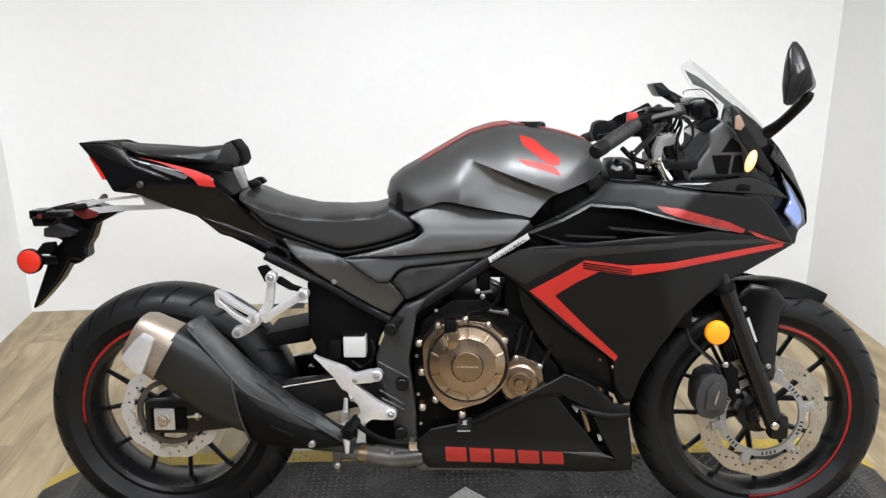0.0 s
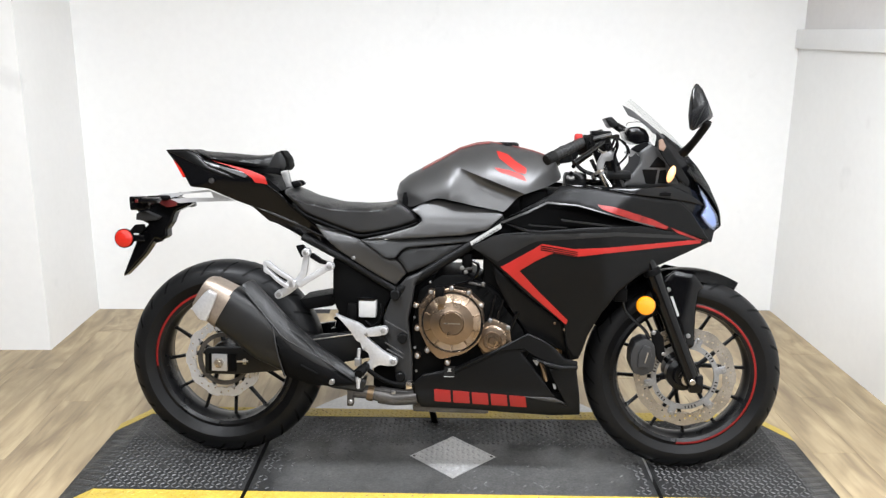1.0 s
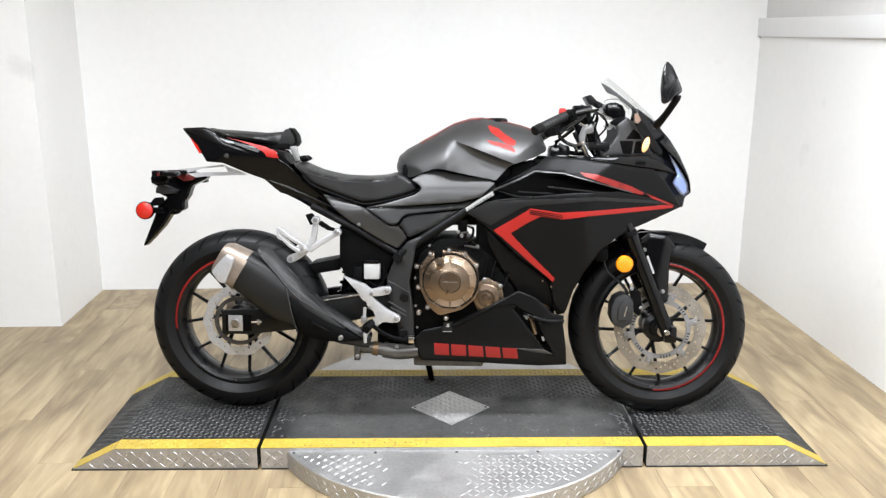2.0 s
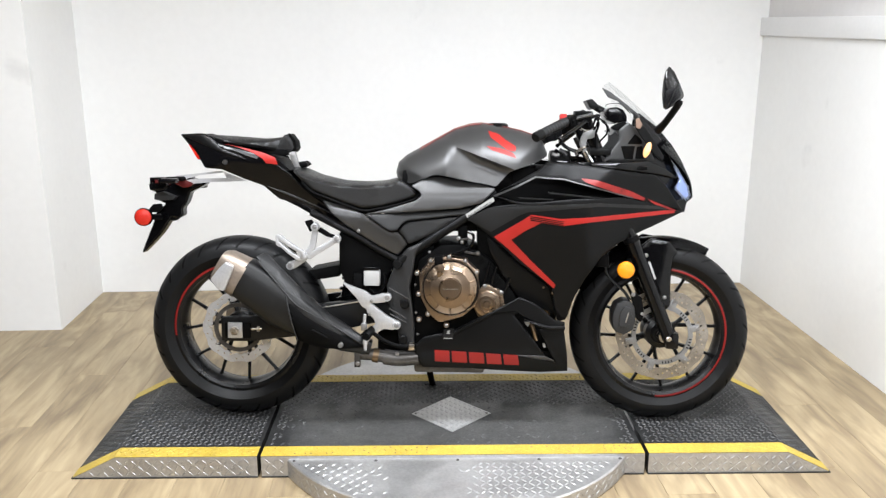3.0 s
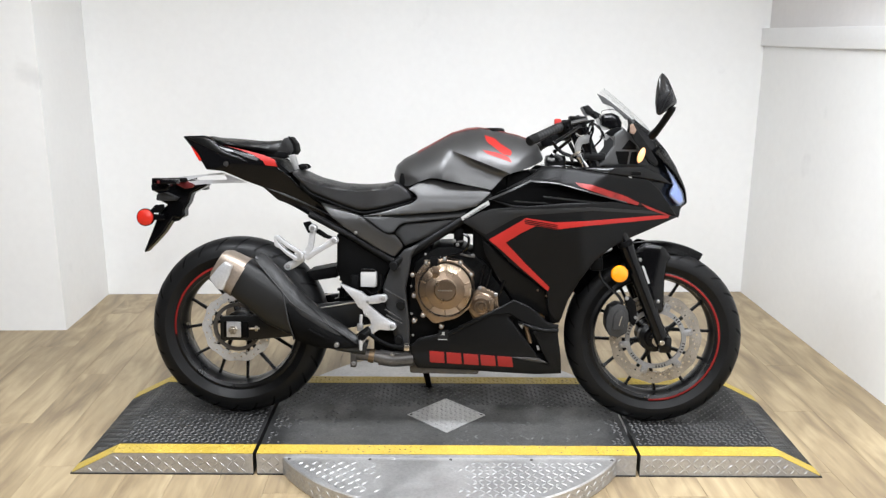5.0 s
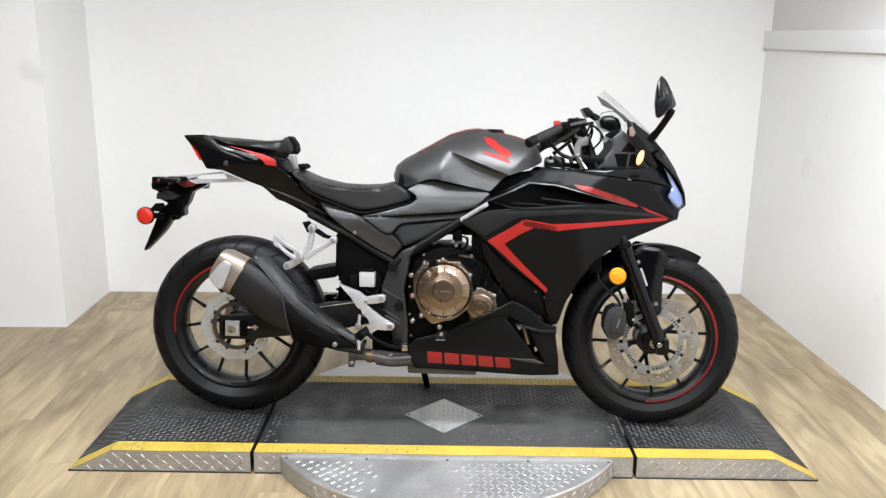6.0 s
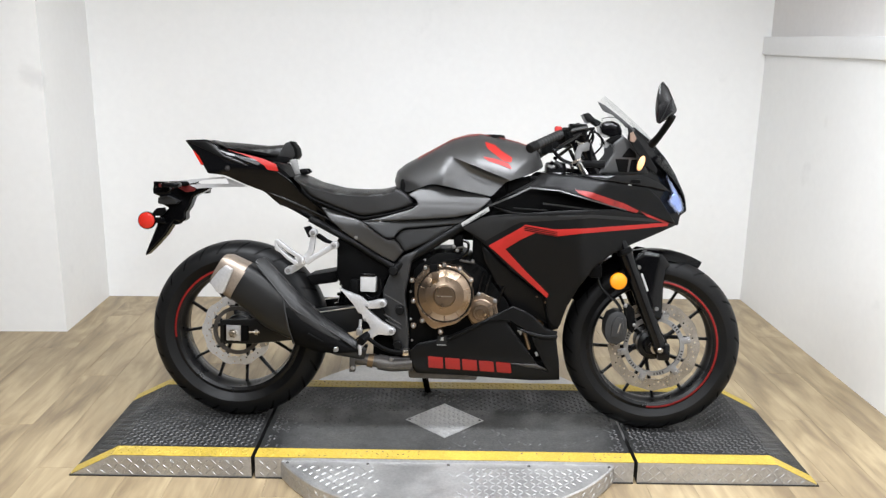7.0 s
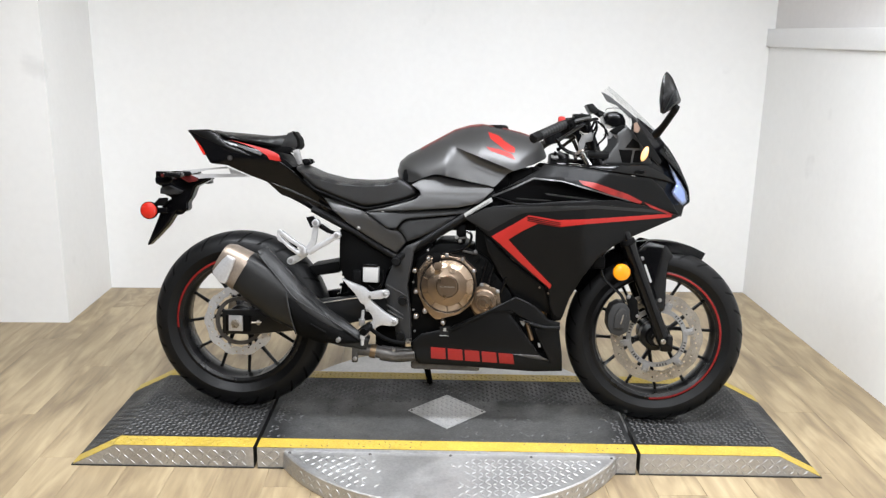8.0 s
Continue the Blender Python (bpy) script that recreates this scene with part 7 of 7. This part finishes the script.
part("wiring_sleeve", cyl((1.248, -0.02, 0.961), (1.289, -0.02, 0.991), 0.0105, n=16, bevel=0.002), CARRIER, motorcycle, "grey wiring sleeve beside the instruments")
part("stay_pad", prism(rounded([(1.291, 1.0), (1.301, 1.004), (1.312, 0.982), (1.305, 0.97), (1.292, 0.974)], 0.002), -0.127, -0.119, 0.001), TAN_PLASTIC, motorcycle, "tan pad on the screen frame")
part("loom", tube([(x, 0.005, z) for x, z in [(1.243, 0.972), (1.258, 0.984), (1.268, 0.992), (1.281, 0.998)]], 0.004, 8), BRONZE, motorcycle, "thin wiring loom")
part("screen_edge_wire", tube([(x, 0.07, z) for x, z in [(1.227, 1.046), (1.232, 1.055), (1.269, 1.058), (1.292, 1.043), (1.31, 1.024)]], 0.0011, 6), GLOSS_BLACK, motorcycle, "thin black edge behind the screen")
for pts, y, r, m in (([(1.09, 0.998), (1.112, 1.004), (1.148, 1.013)], 0.19, 0.006, MATTE_GREY), ([(1.094, 0.976), (1.109, 0.985), (1.125, 0.995)], 0.18, 0.005, MATTE_GREY), ([(1.121, 0.971), (1.135, 0.963), (1.15, 0.966)], 0.12, 0.005, CHROME),
                    ([(1.109, 0.901), (1.113, 0.888), (1.118, 0.883)], 0.1, 0.006, CHROME), ([(1.035, 0.89), (1.048, 0.885), (1.058, 0.888)], 0.09, 0.006, DULL_STEEL), ([(1.057, 0.903), (1.073, 0.895), (1.08, 0.885)], 0.09, 0.007, MATTE_GREY),
                    ([(1.165, 1.009), (1.173, 1.002), (1.169, 0.983), (1.16, 0.966)], 0.13, 0.003, GLOSS_BLACK), ([(1.185, 1.008), (1.201, 0.99), (1.214, 0.98), (1.22, 0.96)], 0.06, 0.0025, GLOSS_BLACK)):
    part("bar_fitting", tube([(x, -y, z) for x, z in pts], r, 8), m, motorcycle, "small fitting on the bars")
# instruments
METER = [(1.207, 1.028), (1.219, 1.038), (1.244, 1.041), (1.266, 1.031), (1.277, 1.01), (1.276, 0.994), (1.239, 0.988), (1.215, 0.998)]
meter = part("instrument_panel", prism(rounded(METER, 0.004), -0.055, 0.075, 0.004), GLOSS_BLACK, motorcycle, "black instrument panel")
part("meter_bracket", prism(rounded([(1.221, 0.974), (1.235, 0.985), (1.262, 0.995), (1.285, 0.982), (1.268, 0.969), (1.242, 0.964)], 0.004), -0.085, -0.06, 0.003), TEXTURED_BLACK, motorcycle, "black instrument bracket")
# near mirror, and the far one folded back
HEAD = [(1.359, 1.152), (1.376, 1.134), (1.393, 1.099), (1.406, 1.068), (1.404, 1.059), (1.387, 1.044), (1.357, 1.024), (1.348, 1.029), (1.343, 1.066), (1.345, 1.105), (1.35, 1.134)]
mirror = part("mirror", prism(rounded(HEAD, 0.006), -0.257, -0.24, 0.004), SATIN_BLACK, motorcycle, "angular black mirror housing")
EDGE = [(1.342, 1.076), (1.398, 1.064)]
bm = bmesh.new()
ring = [bm.verts.new((x, -0.256, z)) for x, z in rounded(HEAD, 0.006)]
mid = [bm.verts.new(Vector((EDGE[0][0] + 0.006, -0.271, EDGE[0][1] + 0.002))), bm.verts.new(Vector((EDGE[1][0] - 0.006, -0.275, EDGE[1][1])))]
n = len(ring)
for i in range(n):
    a, b = ring[i], ring[(i + 1) % n]
    near_mid = min(mid, key=lambda m: (m.co - (a.co + b.co) / 2).length)
    bm.faces.new((a, b, near_mid))
bmesh.ops.holes_fill(bm, edges=[e for e in bm.edges if len(e.link_faces) == 1 and not all(v in ring for v in e.verts)], sides=8)
part("mirror_back", bm, MIRROR_SHELL, mirror, "ridged back of the mirror", smooth=20)
part("mirror_glass", prism([(HEAD[k][0] * 0.97 + 0.03 * HEAD[4][0], HEAD[k][1]) for k in range(len(HEAD))], -0.2395, -0.2385), MIRROR, mirror, "mirror glass")
part("mirror_arm", tube([(x, -y, z) for (x, z), y in zip([(1.396, 1.052), (1.39, 1.036), (1.372, 0.99), (1.361, 0.966)], (0.25, 0.245, 0.18, 0.13))], [0.01, 0.011, 0.011, 0.014], 12), MATTE_BLACK, motorcycle, "black mirror arm")
far = part("far_mirror_arm", tube([(x, y, z) for (x, z), y in zip([(1.269, 1.002), (1.236, 1.027), (1.208, 1.046), (1.187, 1.057)], (0.1, 0.12, 0.14, 0.15))], [0.014, 0.013, 0.012, 0.009], 12), MATTE_BLACK, motorcycle, "black arm of the folded far mirror")
part("far_mirror_head", prism(rounded([(1.167, 1.071), (1.188, 1.076), (1.205, 1.06), (1.211, 1.046), (1.189, 1.041), (1.181, 1.046)], 0.003), 0.12, 0.2, 0.003), MATTE_BLACK, far)

# ---- floor boards ----
PLANK_W, PLANK_L, GAP = 0.15, 1.22, 0.0004
plank_bm = box((-PLANK_W / 2 + GAP, -PLANK_L / 2 + GAP, -0.008), (PLANK_W / 2 - GAP, PLANK_L / 2 - GAP, 0), 0.0005)
plank_mesh = bpy.data.meshes.new("plank")
plank_bm.to_mesh(plank_mesh)
plank_bm.free()
plank_mesh.materials.append(WOOD)
for i in range(36):
    x = RIGHT - PLANK_W * (i + 0.5)
    shift = (i * 0.37) % 1.0
    for j in range(-1, 7):
        y = BACK - PLANK_L * (j + 0.5 + shift) + PLANK_L * 0.5
        lo, hi = max(y - PLANK_L / 2, FRONT), min(y + PLANK_L / 2, BACK - 0.002)
        if hi - lo < 0.1:
            continue
        p = new("plank", plank_mesh)
        p.parent = floor
        p.location = (x, (lo + hi) / 2, 0)
        p.scale = (1, (hi - lo) / PLANK_L, 1)
